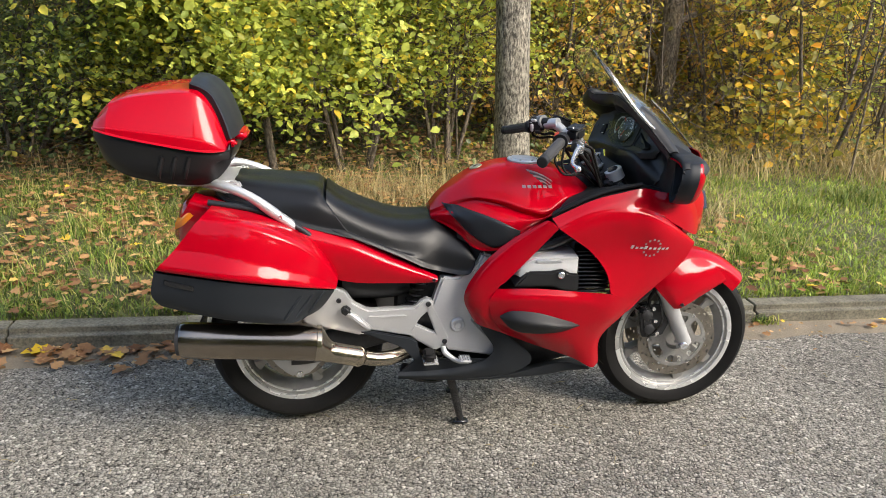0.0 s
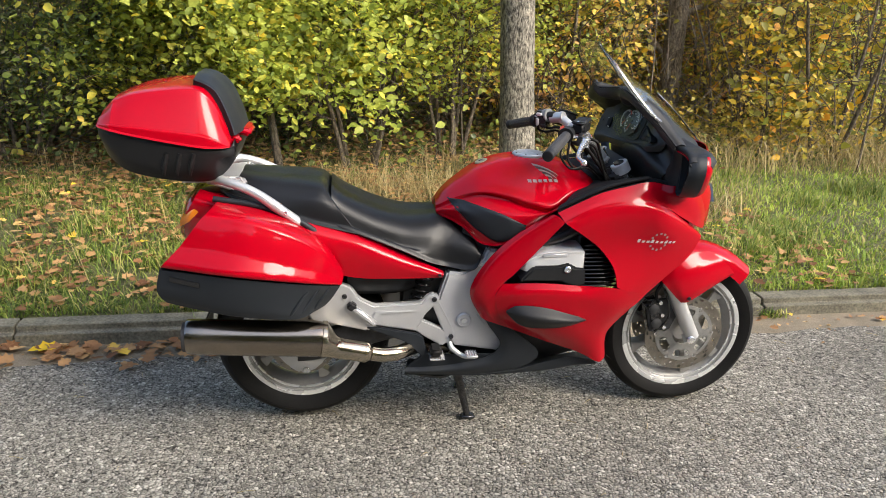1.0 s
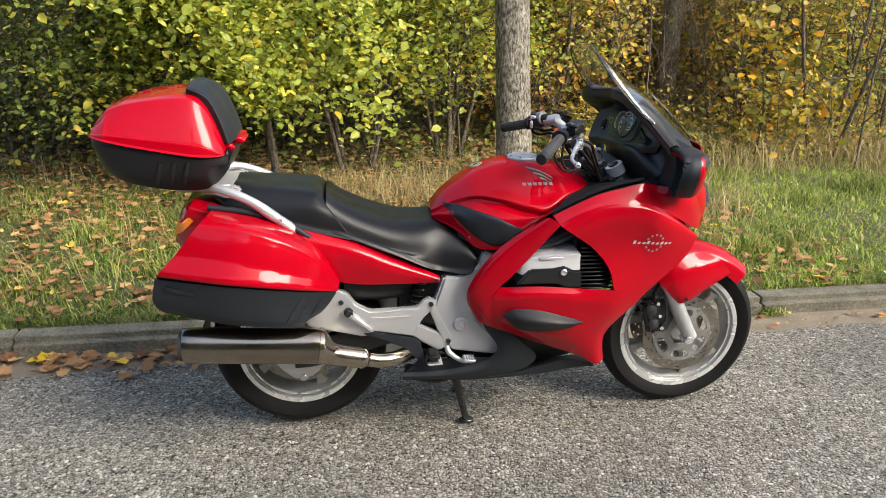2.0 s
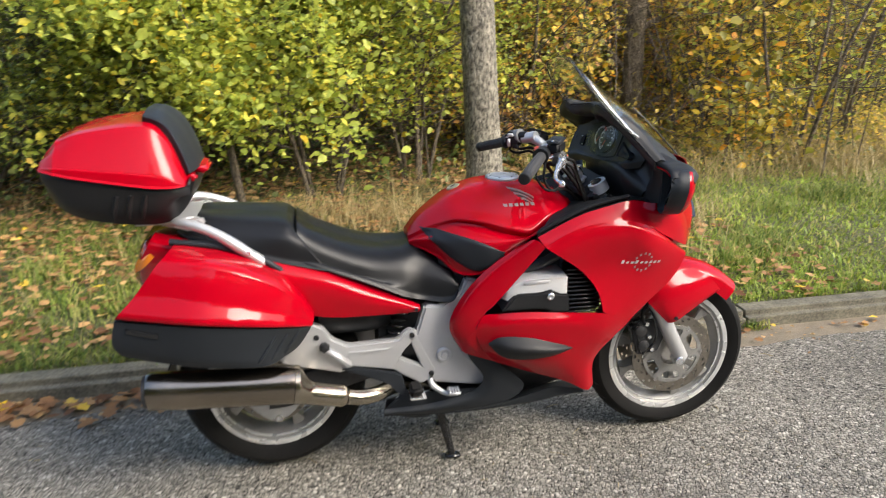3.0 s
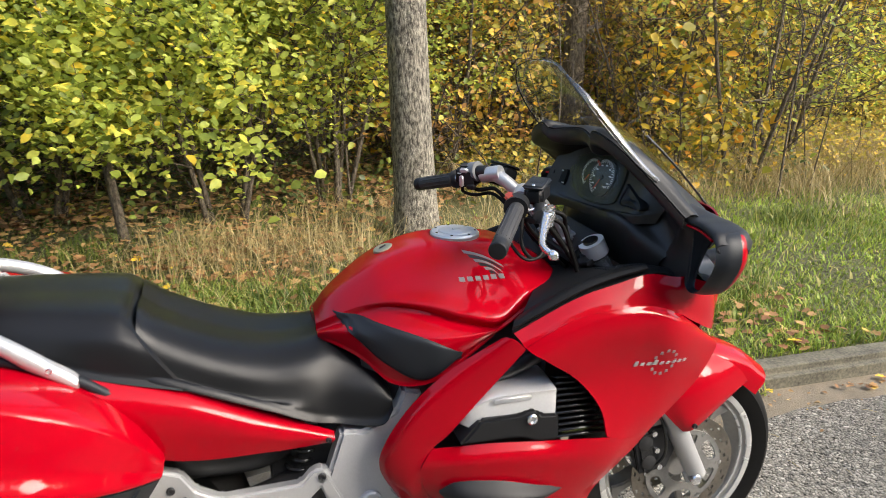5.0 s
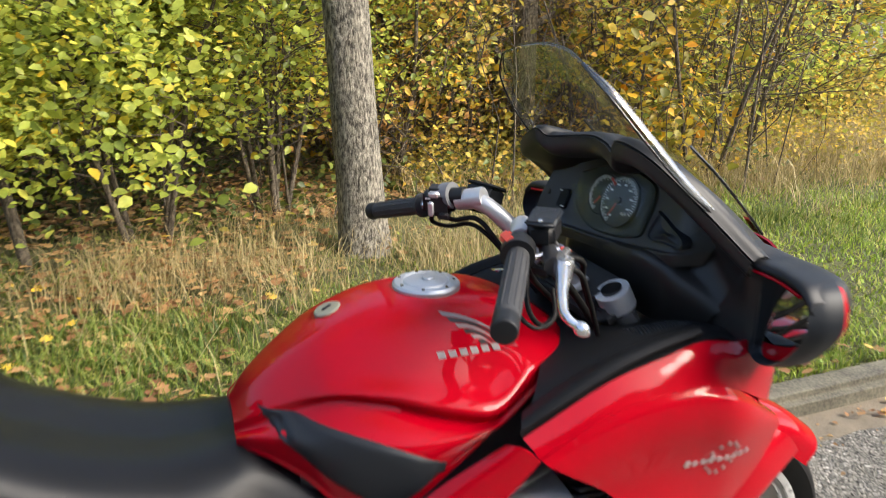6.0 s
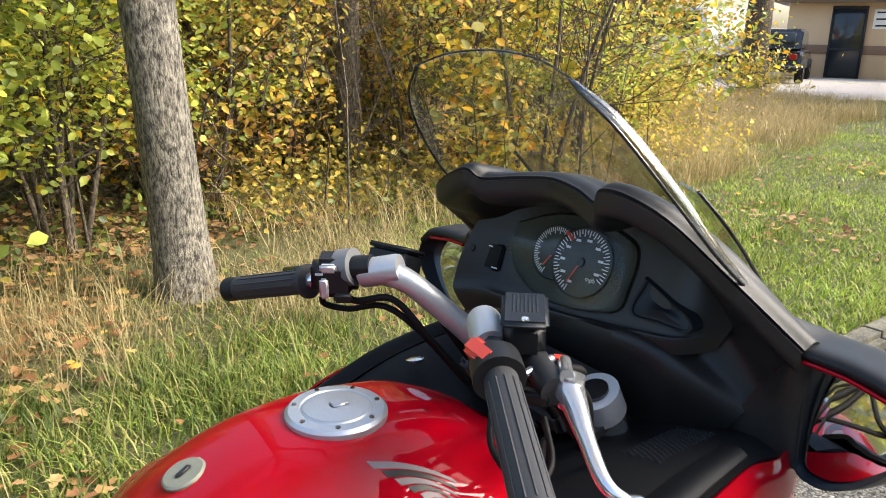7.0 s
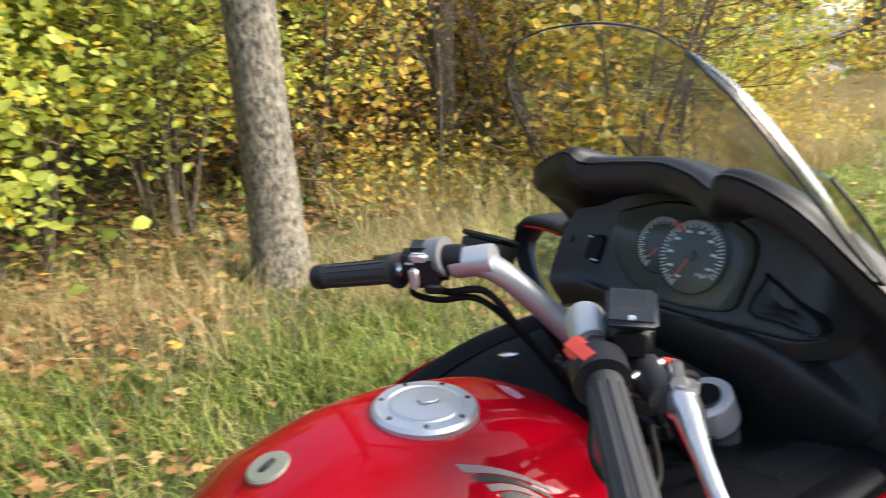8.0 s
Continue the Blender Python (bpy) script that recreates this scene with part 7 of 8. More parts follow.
top_rim = [(1.262, 0.300, 1.075), (1.215, 0.245, 1.150), (1.142, 0.212, 1.205), (1.112, 0.185, 1.222), (1.106, 0.118, 1.247), (1.122, 0.098, 1.234), (1.148, 0.055, 1.236), (1.158, 0.0, 1.238), (1.150, -0.055, 1.235), (1.138, -0.098, 1.228), (1.128, -0.116, 1.247), (1.132, -0.152, 1.246), (1.155, -0.195, 1.222), (1.207, -0.234, 1.165), (1.262, -0.300, 1.090)]
hood = [(1.285, 0.262, 1.045), (1.252, 0.205, 1.100), (1.225, 0.172, 1.150), (1.215, 0.135, 1.178), (1.222, 0.085, 1.190), (1.228, 0.0, 1.195), (1.222, -0.085, 1.192), (1.215, -0.135, 1.182), (1.225, -0.172, 1.155), (1.252, -0.205, 1.108), (1.285, -0.262, 1.050)]
face = [(1.288, 0.250, 1.010), (1.266, 0.198, 1.062), (1.250, 0.162, 1.105), (1.244, 0.125, 1.150), (1.243, 0.075, 1.170), (1.243, 0.0, 1.178), (1.243, -0.075, 1.172), (1.244, -0.125, 1.156), (1.250, -0.162, 1.115), (1.266, -0.198, 1.070), (1.288, -0.250, 1.015)]
low_face = [(1.282, 0.242, 0.985), (1.258, 0.190, 1.020), (1.245, 0.150, 1.046), (1.241, 0.110, 1.055), (1.240, 0.060, 1.055), (1.240, 0.0, 1.052), (1.240, -0.060, 1.056), (1.241, -0.110, 1.060), (1.245, -0.150, 1.056), (1.258, -0.190, 1.032), (1.282, -0.242, 0.995)]
sill = [(1.262, 0.232, 0.968), (1.222, 0.180, 1.002), (1.206, 0.140, 1.030), (1.200, 0.100, 1.040), (1.198, 0.060, 1.040), (1.198, 0.0, 1.038), (1.198, -0.060, 1.042), (1.200, -0.100, 1.046), (1.206, -0.140, 1.042), (1.222, -0.180, 1.016), (1.262, -0.232, 0.978)]
skirt = [(1.262, 0.215, 0.940), (1.240, 0.170, 0.940), (1.235, 0.140, 0.935), (1.235, 0.100, 0.930), (1.235, 0.060, 0.930), (1.235, 0.0, 0.930), (1.235, -0.060, 0.930), (1.235, -0.100, 0.930), (1.235, -0.140, 0.935), (1.240, -0.170, 0.940), (1.262, -0.215, 0.945)]
top_rim, hood, face, low_face, sill, skirt = ([(x, y, z - CAMBER * max(y, 0.0)) for x, y, z in r] for r in (top_rim, hood, face, low_face, sill, skirt))
dash = part("dashboard", loft("dashboard", [top_rim, [(x + 0.003, y * 0.985, z - 0.022) for x, y, z in top_rim], [(x + 0.030, y * 0.96, z - 0.034) for x, y, z in top_rim]] + [match([(x + d * max(0.0, 1 - (abs(y) / 0.26) ** 2), y, z) for x, y, z in r], top_rim) for r, d in ((hood, 0.036), (face, 0.032), (low_face, 0.006), (sill, 0.0), (skirt, 0.0))], DASH_BLACK, 110, 44, 0.004, 50), bike, "matt black dashboard shell with dials")
outer = [(1.330, 0.292, 1.020), (1.300, 0.262, 1.105), (1.255, 0.225, 1.160), (1.225, 0.170, 1.205), (1.235, 0.100, 1.212), (1.250, 0.0, 1.215), (1.235, -0.100, 1.214), (1.225, -0.165, 1.208), (1.255, -0.222, 1.165), (1.298, -0.258, 1.115), (1.330, -0.292, 1.050)]
front_edge = [(1.380, 0.240, 0.955), (1.380, 0.240, 1.040), (1.385, 0.200, 1.065), (1.400, 0.140, 1.070), (1.430, 0.08, 1.066), (1.440, 0.0, 1.064), (1.430, -0.08, 1.066), (1.400, -0.140, 1.070), (1.385, -0.200, 1.065), (1.380, -0.240, 1.040), (1.380, -0.240, 0.955)]
outer, front_edge = ([(x, y, z - CAMBER * max(y, 0.0)) for x, y, z in r] for r in (outer, front_edge))
part("dash_top", loft("dash_top", [top_rim, [(x + 0.025, y, z + 0.003) for x, y, z in top_rim], match(outer, top_rim), match(front_edge, top_rim)], BLACK, 110, 26, 0.004, 50), dash, "matt black dashboard top")
part("cowl_shell", loft("cowl_shell", [[(1.30, -0.272, 1.060), (1.392, -0.235, 1.045), (1.448, -0.14, 1.062), (1.468, 0.0, 1.058), (1.448, 0.14, 1.062), (1.392, 0.235, 1.045), (1.30, 0.272, 1.060)],
                                       [(1.33, -0.285, 1.010), (1.420, -0.230, 1.005), (1.478, -0.13, 1.010), (1.500, 0.0, 1.008), (1.478, 0.13, 1.010), (1.420, 0.230, 1.005), (1.33, 0.285, 1.010)],
                                       [(1.36, -0.245, 0.945), (1.44, -0.165, 0.942), (1.50, -0.06, 0.935), (1.512, 0.0, 0.933), (1.50, 0.06, 0.935), (1.44, 0.165, 0.942), (1.36, 0.245, 0.945)]], RED, 36, 16, 0.004), nose, "glossy red cowl under the screen")

for side, far in ((-1, 0.0), (1, 0.045)):
    part("mirror_mount", loft("mirror_mount", [[(1.258, side * 0.296, 1.082), (1.272, side * 0.252, 1.030), (1.264, side * 0.226, 0.975), (1.262, side * 0.205, 0.940)], [(1.262, side * 0.298, 1.080), (1.274, side * 0.272, 1.025), (1.272, side * 0.262, 0.975), (1.264, side * 0.250, 0.938)],
                                               [(1.286, side * 0.303 + far, 1.076), (1.290, side * 0.298 + far, 1.018), (1.288, side * 0.300 + far, 0.965), (1.284, side * 0.304 + far, 0.938)]], DASH_BLACK, 24, 14, 0.005), dash, "matt black web that carries the mirror")
# instruments, in a wide moulded fascia
fascia_rows = [[(1.186, 0.246, 1.140), (1.205, 0.190, 1.152), (1.222, 0.130, 1.176), (1.228, 0.060, 1.192), (1.229, 0.0, 1.196), (1.228, -0.060, 1.192), (1.228, -0.115, 1.172), (1.230, -0.165, 1.142), (1.236, -0.205, 1.116)],
               [(1.184, 0.262, 1.095), (1.206, 0.200, 1.110), (1.229, 0.130, 1.125), (1.232, 0.060, 1.130), (1.232, 0.0, 1.130), (1.231, -0.060, 1.128), (1.229, -0.115, 1.118), (1.230, -0.165, 1.108), (1.234, -0.208, 1.098)],
               [(1.188, 0.264, 1.050), (1.206, 0.200, 1.060), (1.222, 0.130, 1.056), (1.224, 0.060, 1.056), (1.225, 0.0, 1.056), (1.225, -0.060, 1.060), (1.226, -0.115, 1.066), (1.229, -0.165, 1.072), (1.233, -0.206, 1.080)],
               [(1.186, 0.250, 1.032), (1.198, 0.190, 1.040), (1.204, 0.130, 1.044), (1.206, 0.060, 1.046), (1.208, 0.0, 1.048), (1.210, -0.060, 1.052), (1.214, -0.115, 1.058), (1.222, -0.165, 1.064), (1.232, -0.202, 1.070)],
               [(1.215, 0.215, 1.005), (1.222, 0.180, 1.015), (1.222, 0.130, 1.024), (1.222, 0.060, 1.026), (1.224, 0.0, 1.028), (1.226, -0.060, 1.032), (1.230, -0.115, 1.036), (1.236, -0.165, 1.044), (1.244, -0.196, 1.052)]]


def lean_back(y, z):
    """How far ahead the instrument plane lies at a place across and up."""
    return 1.226 + 0.364 * (z - 1.116) - 0.14 * max(y, -0.08)


fascia_rows = [[(x, y if y < 0.1 else 0.1 + 0.64 * (y - 0.1), z) for x, y, z in row] for row in fascia_rows]
fascia_rows = [[(lean_back(y, z) + 0.5 * (x - 1.222) + 0.040 * min(max(0.0, (-0.150 - y) / 0.05), 1.0) ** 2, y, z) for x, y, z in row] for row in fascia_rows]
INSTRUMENTS = Matrix.Translation((1.226, 0, 1.116)) @ Matrix.Rotation(radians(8), 4, "Z") @ Matrix.Rotation(radians(20), 4, "Y")
part("fascia", loft("fascia", fascia_rows, DASH_BLACK, 60, 30, 0.004, 50), dash, "satin black moulded fascia round the dials")
glass_ring = [(lean_back(y, z), y, z) for y, z in ((0.128, 1.148), (0.073, 1.169), (0.019, 1.175), (-0.033, 1.167), (-0.071, 1.149), (-0.076, 1.103), (-0.063, 1.069), (0.038, 1.057), (0.101, 1.080), (0.126, 1.112))]
cluster = part("instrument_panel", hull("instrument_panel", [[(lean_back(0.02 + (y - 0.02) * k, 1.114 + (z - 1.114) * k) + d, 0.02 + (y - 0.02) * k, 1.114 + (z - 1.114) * k) for x, y, z in glass_ring] for d, k in ((0.012, 1.04), (-0.002, 1.02), (0.001, 0.94), (0.001, 0.5), (0.001, 0.05))], DIAL, 48, 12), dash, "black instrument panel with white dials")


def dial(y, z, r, a0, a1, count, long_every, ahead):
    """Scale marks round a dial that faces the rider."""
    face_ob = part("dial", lathe("dial", [(0.0, 0.0), (r, 0.0), (r + 0.002, 0.0015), (r + 0.002, -0.004), (0.0, -0.004)], DIAL, 48, closed=False), cluster, "black dial with white scale", INSTRUMENTS @ pose(-ahead, y, z - 1.116, 0, 0, 90))
    for k in range(count):
        a = radians(180 - a0 - (a1 - a0) * k / (count - 1))
        size = 0.0095 if k % long_every == 0 else 0.0060
        part("scale_mark", block("scale_mark", (size, 0.0006, 0.0014), WHITE_PRINT, 0), face_ob, at=pose(math.cos(a) * (r - size / 2 - 0.002), 0.0012, math.sin(a) * (r - size / 2 - 0.002), 0, -math.degrees(a), 0))
    return face_ob


speedo = dial(0.0, 1.117, 0.047, 250, -28, 45, 2, 0.006)
tach = dial(0.049, 1.121, 0.038, 248, 72, 31, 3, 0.0035)


def lettering(text, size, material_used):
    """Flat raised letters in the built-in font, as a mesh in the x-y plane."""
    curve = bpy.data.curves.new(text, "FONT")
    curve.body, curve.size, curve.extrude, curve.align_x, curve.align_y = text, size, 0.0003, "CENTER", "CENTER"
    holder = bpy.data.objects.new(text, curve)
    me = bpy.data.meshes.new_from_object(holder)
    me.materials.clear()
    me.materials.append(material_used)
    bpy.data.objects.remove(holder)
    return me


part("unit_print", lettering("mph", 0.009, WHITE_PRINT), speedo, "small white unit lettering", Matrix(((-1, 0, 0, -0.022), (0, 0, -1, 0.0014), (0, 1, 0, -0.020), (0, 0, 0, 1))))
for k in range(9):
    a = radians(180 - 250 + 270 * k / 8)
    part("scale_figure", block("scale_figure", (0.008, 0.0006, 0.0035), WHITE_PRINT, 0), speedo, "numeral as a plain bar", pose(math.cos(a) * 0.031, 0.0012, math.sin(a) * 0.031))
arc = [(0.034 * math.cos(radians(a)), 0.0016, 0.034 * math.sin(radians(a))) for a in (112, 121, 130, 139)]
part("red_zone", tube("red_zone", arc, 0.0035, RED_SWITCH, 12, 6), tach, "red rev limit band")
for d, ang, length in ((speedo, -66, 0.034), (tach, -58, 0.026)):
    a = radians(ang)
    part("needle", block("needle", (length, 0.0008, 0.0016), RED_SWITCH, 0), d, at=pose(math.cos(a) * length / 2, 0.0024, math.sin(a) * length / 2, 0, -ang, 0))
    part("needle_hub", lathe("needle_hub", [(0, 0.001), (0.007, 0.001), (0.006, 0.004), (0, 0.004)], BLACK, 20, closed=False), d)
cover = part("dial_cover", loft("dial_cover", [[(lean_back(y, z) - d, y, z) for y, z, d in row] for row in (((0.100, 1.078, 0.010), (0.02, 1.060, 0.014), (-0.060, 1.070, 0.010)), ((0.127, 1.114, 0.012), (0.02, 1.114, 0.020), (-0.074, 1.110, 0.012)), ((0.112, 1.152, 0.010), (0.02, 1.173, 0.013), (-0.062, 1.150, 0.010)))], COVER, 20, 14, 0.002), cluster, "clear instrument cover")
cover.visible_shadow = False
pocket = part("side_pocket", hull("side_pocket", [[(lean_back(y, z) + d, -0.137 + (y + 0.137) * k, 1.093 + (z - 1.093) * k) for y, z in ((-0.100, 1.121), (-0.140, 1.108), (-0.179, 1.094), (-0.181, 1.080), (-0.137, 1.078), (-0.092, 1.078))] for d, k in ((0.014, 1.06), (-0.003, 1.04), (-0.003, 0.92), (0.001, 0.86), (0.001, 0.05))], GREY_BLACK, 40, 14, 40), dash, "small dark dashboard pocket lid")
for k in range(5):
    part("vent_slat", block("vent_slat", (0.004, 0.05, 0.003), BLACK, 0.001, 1), dash, at=pose(1.236, -0.150, 0.985 + 0.009 * k, 0, 0, 12))
panel = part("switch_panel", block("switch_panel", (0.008, 0.050, 0.042), TRAY_BLACK, 0.003), dash, "dark switch panel with white marks", pose(1.1915, 0.162, 1.092, 0, 20, 8))
part("dash_knob", lathe("dash_knob", [(0, -0.006), (0.006, -0.006), (0.007, -0.004), (0.007, 0.004), (0, 0.004)], BLACK, 24, closed=False), panel, "small black rotary knob", pose(-0.006, 0.031, 0.004, 0, 0, -90))
for y, z, a in ((0.014, 0.014, 0.012), (0.020, -0.014, 0.012), (-0.018, -0.016, 0.012), (0.0, 0.014, 0.008)):
    part("print_bar", block("print_bar", (0.001, a, 0.002), WHITE_PRINT, 0), panel, at=pose(-0.0045, y, z))

# mirrors: a black pod with a deep opening to the rear, closed by a red cap in front
MIRROR_RIM = [(1.292, -0.298, 1.064), (1.282, -0.345, 1.080), (1.270, -0.400, 1.077), (1.262, -0.424, 1.032), (1.264, -0.404, 0.988), (1.272, -0.364, 0.948), (1.278, -0.330, 0.933), (1.283, -0.302, 0.940), (1.289, -0.295, 0.985), (1.291, -0.294, 1.030)]
for side in (-1, 1):
    s = -side

    def ring_of(grow, ahead, out=0.0):
        return [(x + ahead, ((y + 0.360) * grow - 0.360 - out - (0.045 if side > 0 else 0.0)) * s, 1.012 + (z - 1.012) * grow - (0.022 if side > 0 else 0.0)) for x, y, z in MIRROR_RIM]

    shell = part("mirror", hull("mirror", [ring_of(0.86, 0.075), ring_of(0.90, 0.040), ring_of(0.955, 0.006), ring_of(0.975, -0.003), ring_of(1.0, 0.001), ring_of(1.035, 0.022, 0.006), ring_of(1.04, 0.050, 0.008)], GREY_BLACK, 60, 40, 50), bike, "dark grey fairing mirror with red cap")
    part("mirror_cap", hull("mirror_cap", [ring_of(1.01, 0.046, 0.006), ring_of(1.025, 0.050, 0.006), ring_of(1.005, 0.066, 0.002), ring_of(0.88, 0.086, -0.014), ring_of(0.68, 0.100, -0.040), ring_of(0.40, 0.106, -0.055)], RED, 60, 26, 50), shell, "glossy red front cap of the mirror")
    far, drop = (0.045, 0.022) if side > 0 else (0.0, 0.0)
    spine = [(1.256, 0.262, 1.112), (1.272, 0.296, 1.093), (1.276, 0.345, 1.090), (1.268, 0.395, 1.085), (1.264, 0.420, 1.066)]
    shoulder = part("mirror_shoulder", loft("mirror_shoulder", [[(x + d * k, side * (y + far), z - drop - h) for (x, y, z), k in zip(spine, (0.7, 1, 1, 1, 0.8))] for d, h in ((0.002, 0.018), (-0.004, 0.009), (0.004, 0.001), (0.030, 0.000), (0.074, 0.003), (0.092, 0.022))], BLACK, 30, 18, 0.004, 50), shell, "black shoulder that joins mirror and dash")
    part("shoulder_line", tube("shoulder_line", [(x - 0.001, side * (y + far), z - drop - 0.018) for x, y, z in spine[1:4]], 0.0028, RED, 30, 8), shoulder, "thin red line under the shoulder")
    glass = [(1.302 + (0.04 if side < 0 else 0.20) * (0.418 - abs(y)) + 0.22 * (z - 1.012), y, z) for x, y, z in ring_of(0.885, 0.0)]
    mid = np.mean(np.array(glass), axis=0)
    part("mirror_glass", hull("mirror_glass", [[(x + 0.003, y, z) for x, y, z in glass], glass] + [[tuple(mid + (np.array(p) - mid) * k) for p in glass] for k in (0.5, 0.03)], MIRROR, 48, 8), shell, "mirror glass")


# handlebars
def grip_end(side, p0, p1, label):
    a, b = np.array(p0), np.array(p1)
    d = b - a
    grip = part("grip", tube("grip", [tuple(a), tuple(a + d * 0.06), tuple(a + d * 0.5), tuple(a + d * 0.86)], [0.0185, 0.0165, 0.0165, 0.017], GRIP, 20, 24), bars, label)
    part("bar_end", tube("bar_end", [tuple(a + d * 0.865), tuple(a + d * 0.985), tuple(a + d)], [0.0175, 0.0180, 0.014], BLACK, 8, 24), grip)
    part("grip_flange", tube("grip_flange", [tuple(a - d * 0.005), tuple(a + d * 0.03)], 0.024, GRIP, 3, 24), grip)
    u = d / np.linalg.norm(d)
    side_v = np.cross(u, [0, 0, 1.0])
    side_v /= np.linalg.norm(side_v)
    up_v = np.cross(side_v, u)
    for k in range(12):
        w = 2 * math.pi * k / 12
        o = (math.cos(w) * side_v + math.sin(w) * up_v) * 0.0166
        part("grip_rib", tube("grip_rib", [tuple(a + d * 0.10 + o), tuple(a + d * 0.80 + o)], 0.0013, GRIP, 2, 5), grip)
    return grip


bars = part("handlebar", tube("stem_nut", [(1.128, 0, 0.985), (1.112, 0, 1.022)], [0.020, 0.016], CHROME, 4, 24), bike, "two silver cast handlebar arms with black grips")
R0, R1 = (0.925, -0.197, 1.105), (0.813, -0.392, 1.076)
L0, L1 = (0.915, 0.208, 1.086), (0.846, 0.344, 1.046)
grip_end(-1, R0, R1, "black ribbed rubber twist grip")
grip_end(1, L0, L1, "black ribbed rubber grip")
for side, elbow, g in ((-1, (0.966, -0.122, 1.116), R0), (1, (0.984, 0.124, 1.113), L0)):
    root = (1.105, side * 0.048, 1.002)
    arm = part("bar_arm", tube("bar_arm", [root, (1.058, side * 0.072, 1.050), (1.012, side * 0.098, 1.096), elbow], [0.019, 0.0165, 0.016, 0.0175], ALLOY, 24, 20), bars, "silver cast handlebar arm")
    e, gg = np.array(elbow), np.array(g)
    u = (gg - e) / np.linalg.norm(gg - e)
    part("bar_clamp", tube("bar_clamp", [tuple(e - u * 0.022), tuple(e - u * 0.02), tuple(e + u * 0.028), tuple(e + u * 0.03)], [0.016, 0.0195, 0.0195, 0.017], ALLOY, 10, 22), arm)
    part("bar_tube", tube("bar_tube", [tuple(e), tuple(gg)], 0.011, CHROME, 3, 16), bars)
    part("root_boss", block("root_boss", (0.05, 0.05, 0.03), ALLOY, 0.012), arm, at=pose(1.108, side * 0.048, 0.990, 0, -24, 0))
top_yoke = part("top_yoke", plate("top_yoke", [(-0.045, -0.022), (0.05, -0.022), (0.055, 0.0), (0.05, 0.012), (-0.045, 0.012)], -0.105, 0.105, DARK_METAL, 0.008), bars, "dark cast top yoke", pose(1.135, 0, 0.975, 0, -24, 0))
ignition = part("ignition_lock", lathe("ignition_lock", [(0, 0), (0.022, 0), (0.024, 0.01), (0.018, 0.022), (0, 0.022)], GLOSS_BLACK, 26, closed=False), top_yoke, at=pose(-0.01, 0, 0.012, 90, 0, 0))

# right-hand controls
before = set(bars.children)
switch_r = part("switch_housing", block("switch_housing", (0.040, 0.052, 0.042), BLACK, 0.012), bars, "black switch box beside the throttle", pose(0.940, -0.166, 1.120, 0, -6, -60))
part("kill_switch", block("kill_switch", (0.020, 0.044, 0.018), RED_SWITCH, 0.004), bars, "bright red engine stop switch", pose(0.919, -0.176, 1.137, 0, -35, -8))
part("start_button", lathe("start_button", [(0, 0), (0.007, 0), (0.006, 0.004), (0, 0.004)], GREY_BLACK, 16, closed=False), switch_r, at=pose(-0.024, 0.0, -0.008, 0, 0, 90))
part("throttle_drum", tube("throttle_drum", [(0.934, -0.178, 1.124), (0.920, -0.203, 1.120)], 0.026, BLACK, 4, 24), bars, "black throttle drum")
master = part("brake_master_cylinder", tube("master_body", [(0.990, -0.165, 1.115), (0.965, -0.232, 1.108)], 0.015, DARK_METAL, 4, 18), bars, "brake master cylinder with black reservoir")
res = part("reservoir", block("reservoir", (0.064, 0.044, 0.038), BLACK, 0.008, taper=0.97), master, "black fluid reservoir", pose(0.986, -0.158, 1.142, 0, -8, 50))
lid_r = part("reservoir_lid", block("reservoir_lid", (0.068, 0.048, 0.009), GREY_BLACK, 0.004), res, "dark grey ribbed lid", pose(0, 0, 0.021))
for k in range(7):
    part("lid_rib", block("lid_rib", (0.038, 0.0026, 0.0016), GREY_BLACK, 0.0006, 1), lid_r, at=pose(0.008, -0.012 + 0.004 * k, 0.0042))
part("screw", lathe("screw", [(0, 0.0055), (0.0035, 0.0055), (0.0042, 0.004), (0, 0.004)], CHROME, 10, closed=False), lid_r, at=pose(-0.027, 0, 0.001, 90, 0, 0))
lev = part("brake_lever", tube("brake_lever", [(0.982, -0.228, 1.108), (0.968, -0.255, 1.103), (0.945, -0.295, 1.093), (0.928, -0.335, 1.078), (0.937, -0.358, 1.067)], [0.017, 0.0125, 0.008, 0.007, 0.006], CHROME, 30, 14), bars, "polished brake lever with ball end")
part("lever_ball", tube("lever_ball", [(0.934, -0.350, 1.071), (0.938, -0.357, 1.067), (0.942, -0.363, 1.063), (0.945, -0.369, 1.060)], [0.004, 0.0105, 0.0105, 0.003], CHROME, 12, 16), lev)
part("lever_pivot", tube("lever_pivot", [(0.982, -0.236, 1.122), (0.980, -0.236, 1.090)], 0.012, CHROME, 4, 18), lev)
part("lever_adjuster", tube("lever_adjuster", [(1.0, -0.205, 1.120), (0.972, -0.238, 1.124)], 0.007, CHROME, 4, 12), lev)
part("brake_light_switch", block("brake_light_switch", (0.03, 0.014, 0.014), BLACK, 0.003), master, at=pose(0.955, -0.215, 1.098, 0, 0, -60))
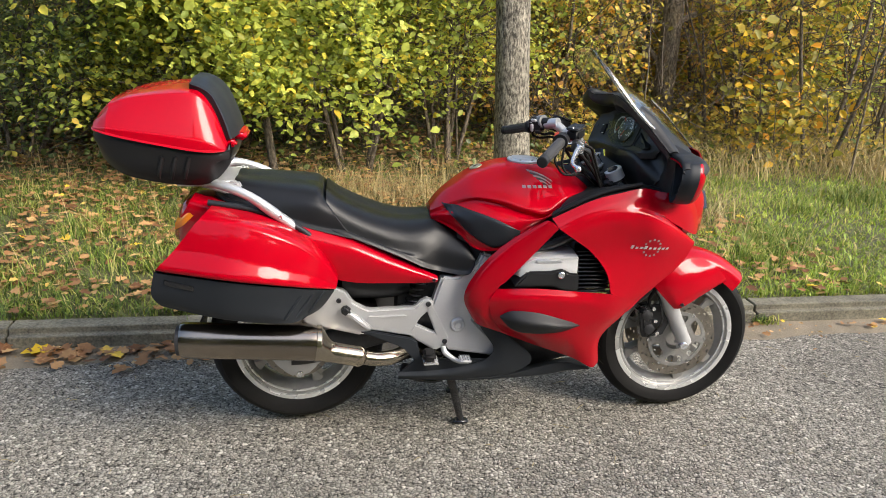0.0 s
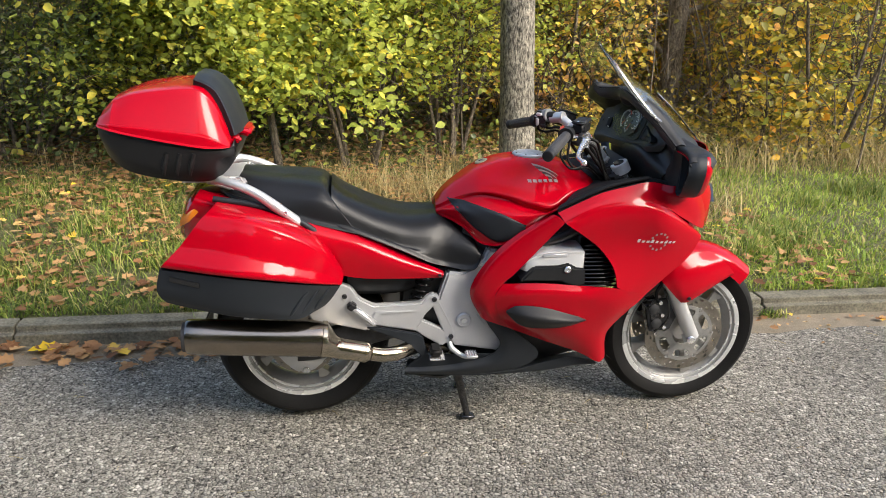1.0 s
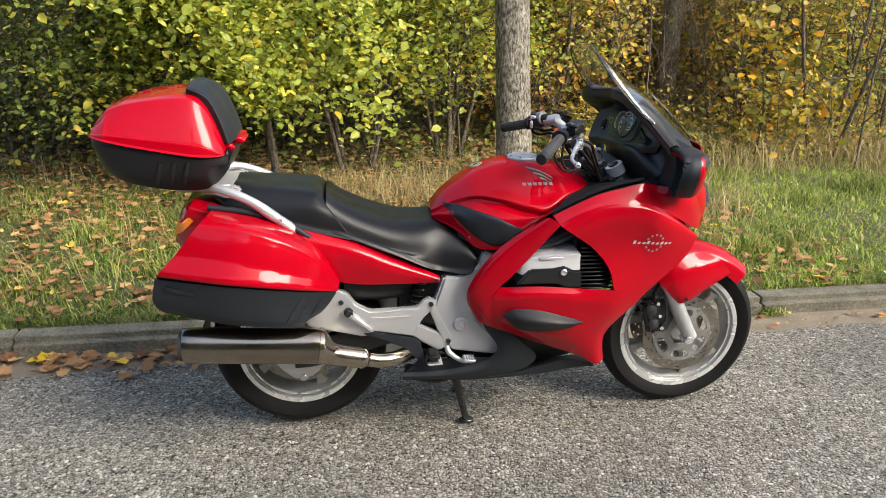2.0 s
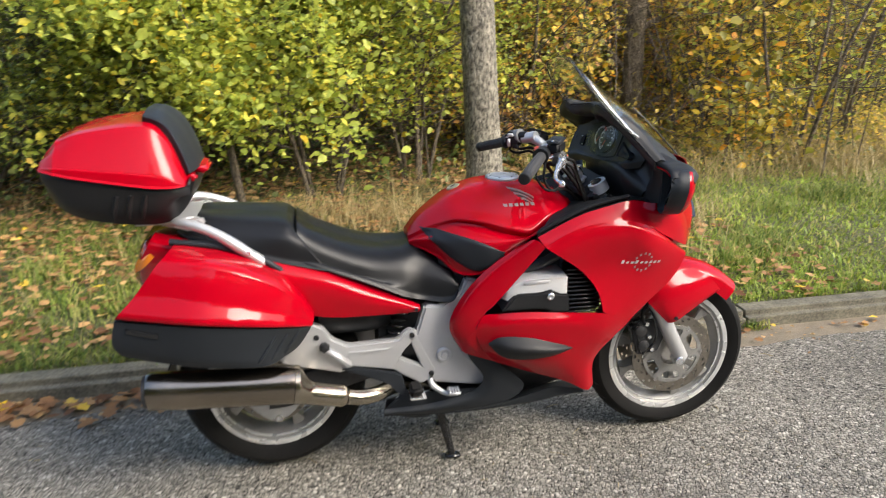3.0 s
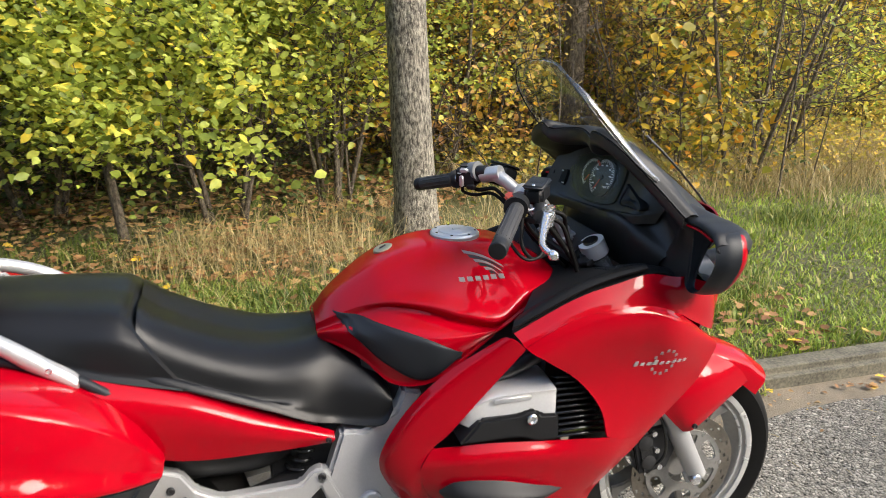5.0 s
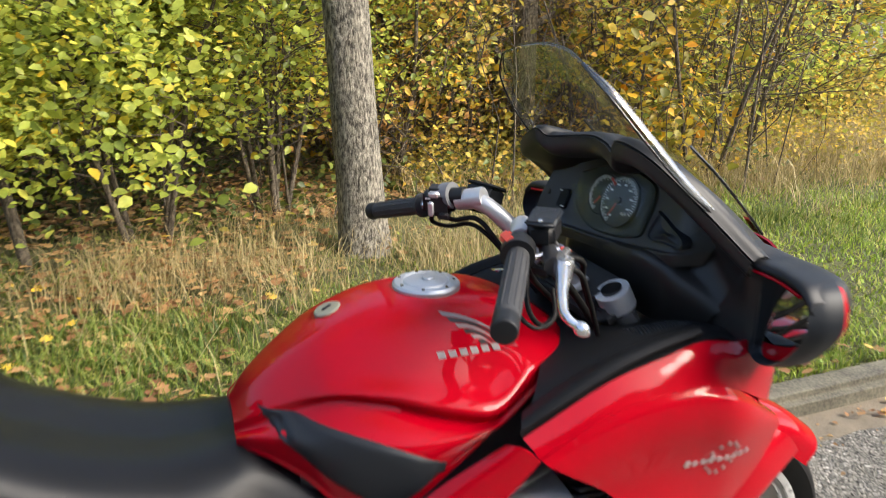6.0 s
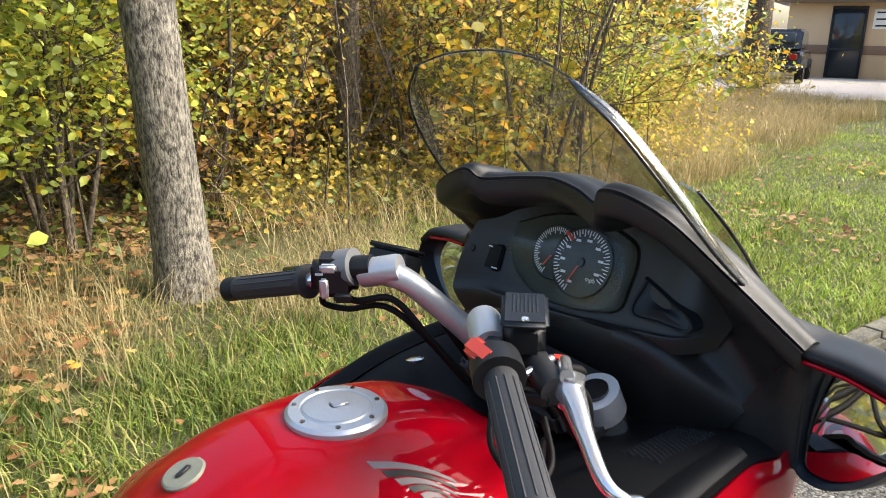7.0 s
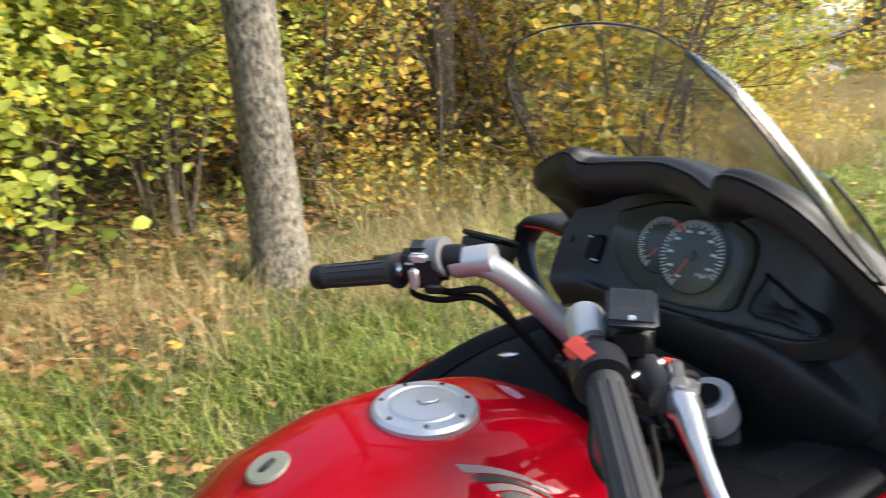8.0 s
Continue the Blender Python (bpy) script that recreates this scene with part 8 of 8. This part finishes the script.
for pts, r in (([(0.985, -0.150, 1.118), (1.020, -0.120, 1.09), (1.07, -0.10, 1.02), (1.13, -0.09, 0.94)], 0.0055), ([(0.945, -0.175, 1.102), (0.975, -0.15, 1.06), (1.04, -0.10, 1.0), (1.12, -0.06, 0.93)], 0.005),
               ([(0.935, -0.205, 1.100), (0.925, -0.235, 1.050), (0.955, -0.225, 1.015), (1.02, -0.16, 1.0), (1.10, -0.08, 0.94)], 0.004), ([(0.99, -0.19, 1.11), (1.03, -0.20, 1.10), (1.06, -0.16, 1.05), (1.12, -0.12, 0.93)], 0.005)):
    part("cable", tube("cable", pts, r, RUBBER, 28, 8), bars)
part("red_tag", block("red_tag", (0.018, 0.006, 0.005), RED_SWITCH, 0.002), master, at=pose(1.004, -0.195, 1.120, 0, 10, -30))

for k, (p0, p1) in enumerate((((0.958, -0.150, 1.128), (1.000, -0.128, 1.120)), ((0.950, -0.196, 1.112), (0.992, -0.196, 1.122)))):
    part("housing_screw", tube("housing_screw", [p0, p1], 0.0045, CHROME, 4, 12), bars, "small bright screw")
for pts, r in (([(0.925, -0.190, 1.100), (0.905, -0.214, 1.058), (0.932, -0.238, 1.020), (0.975, -0.222, 1.022), (0.985, -0.196, 1.060)], 0.0035), ([(0.97, -0.178, 1.098), (1.005, -0.19, 1.07), (1.05, -0.17, 1.02), (1.10, -0.14, 0.96)], 0.006), ([(0.985, -0.21, 1.10), (1.02, -0.215, 1.085), (1.05, -0.20, 1.03), (1.09, -0.17, 0.95)], 0.0045)):
    part("cable", tube("cable", pts, r, RUBBER, 28, 8), bars)
for ob in sorted(set(bars.children) - before, key=lambda o: o.name):
    ob.location.z -= 0.015

# left-hand controls
switch_l = part("switch_housing", block("switch_housing", (0.050, 0.062, 0.056), BLACK, 0.012), bars, "black switch box with grey buttons", pose(0.937, 0.172, 1.102, 0, -8, 56))
part("dip_switch", block("dip_switch", (0.010, 0.022, 0.012), ALLOY, 0.003), switch_l, "grey dip switch", pose(-0.024, 0.006, 0.020))
part("turn_switch", block("turn_switch", (0.008, 0.012, 0.030), ALLOY, 0.003), switch_l, "grey turn signal switch", pose(-0.027, 0.012, -0.008))
part("horn_button", block("horn_button", (0.008, 0.024, 0.014), BLACK, 0.003), switch_l, at=pose(-0.026, -0.012, -0.022))
part("print_bar", block("print_bar", (0.001, 0.010, 0.003), WHITE_PRINT, 0), switch_l, at=pose(-0.0258, 0.018, 0.012))
part("housing_collar", tube("housing_collar", [(0.944, 0.170, 1.110), (0.956, 0.152, 1.115)], 0.0255, SWITCH_GREY, 3, 26), bars, "grey half shell of the switch box")
part("bar_sleeve", tube("bar_sleeve", [(0.955, 0.154, 1.113), (0.972, 0.134, 1.117)], 0.0165, BLACK, 4, 20), bars)
master_l = part("clutch_master_cylinder", tube("master_body", [(1.012, 0.150, 1.105), (0.985, 0.215, 1.095)], 0.015, DARK_METAL, 4, 18), bars, "clutch master cylinder with black reservoir")
res_l = part("reservoir", block("reservoir", (0.050, 0.066, 0.054), BLACK, 0.006, taper=0.98), master_l, "black fluid reservoir", pose(1.024, 0.168, 1.098, 0, 22, 22))
part("reservoir_lid", block("reservoir_lid", (0.052, 0.068, 0.007), BLACK, 0.003), res_l, at=pose(0, 0, 0.0275))
part("sight_glass", lathe("sight_glass", [(0, 0), (0.008, 0), (0.008, 0.002), (0, 0.002)], DARK_METAL, 16, closed=False), res_l, at=pose(-0.0255, 0.0, 0, 0, 0, 90))
lev_l = part("clutch_lever", tube("clutch_lever", [(0.998, 0.212, 1.092), (0.975, 0.255, 1.082), (0.945, 0.310, 1.068), (0.940, 0.350, 1.058)], [0.012, 0.009, 0.0075, 0.006], GLOSS_BLACK, 24, 12), bars, "black clutch lever")
for pts, r in (([(0.925, 0.185, 1.075), (0.93, 0.195, 1.055), (0.955, 0.170, 1.050), (0.985, 0.125, 1.062), (1.02, 0.09, 1.03), (1.08, 0.06, 0.95)], 0.0045), ([(0.93, 0.180, 1.082), (0.955, 0.150, 1.068), (0.99, 0.11, 1.075), (1.03, 0.08, 1.02), (1.09, 0.05, 0.94)], 0.005),
               ([(1.01, 0.150, 1.10), (1.05, 0.12, 1.06), (1.09, 0.09, 0.99), (1.13, 0.07, 0.93)], 0.006)):
    part("cable", tube("cable", pts, r, RUBBER, 30, 8), bars)
part("screen_bolt", lathe("screen_bolt", [(0, 0.0), (0.012, 0.0), (0.014, 0.004), (0.008, 0.006), (0, 0.006)], CHROME, 20, closed=False), bike, "round silver fastener on the inner panel", pose(1.060, 0.165, 0.948, 78, 0, 0))
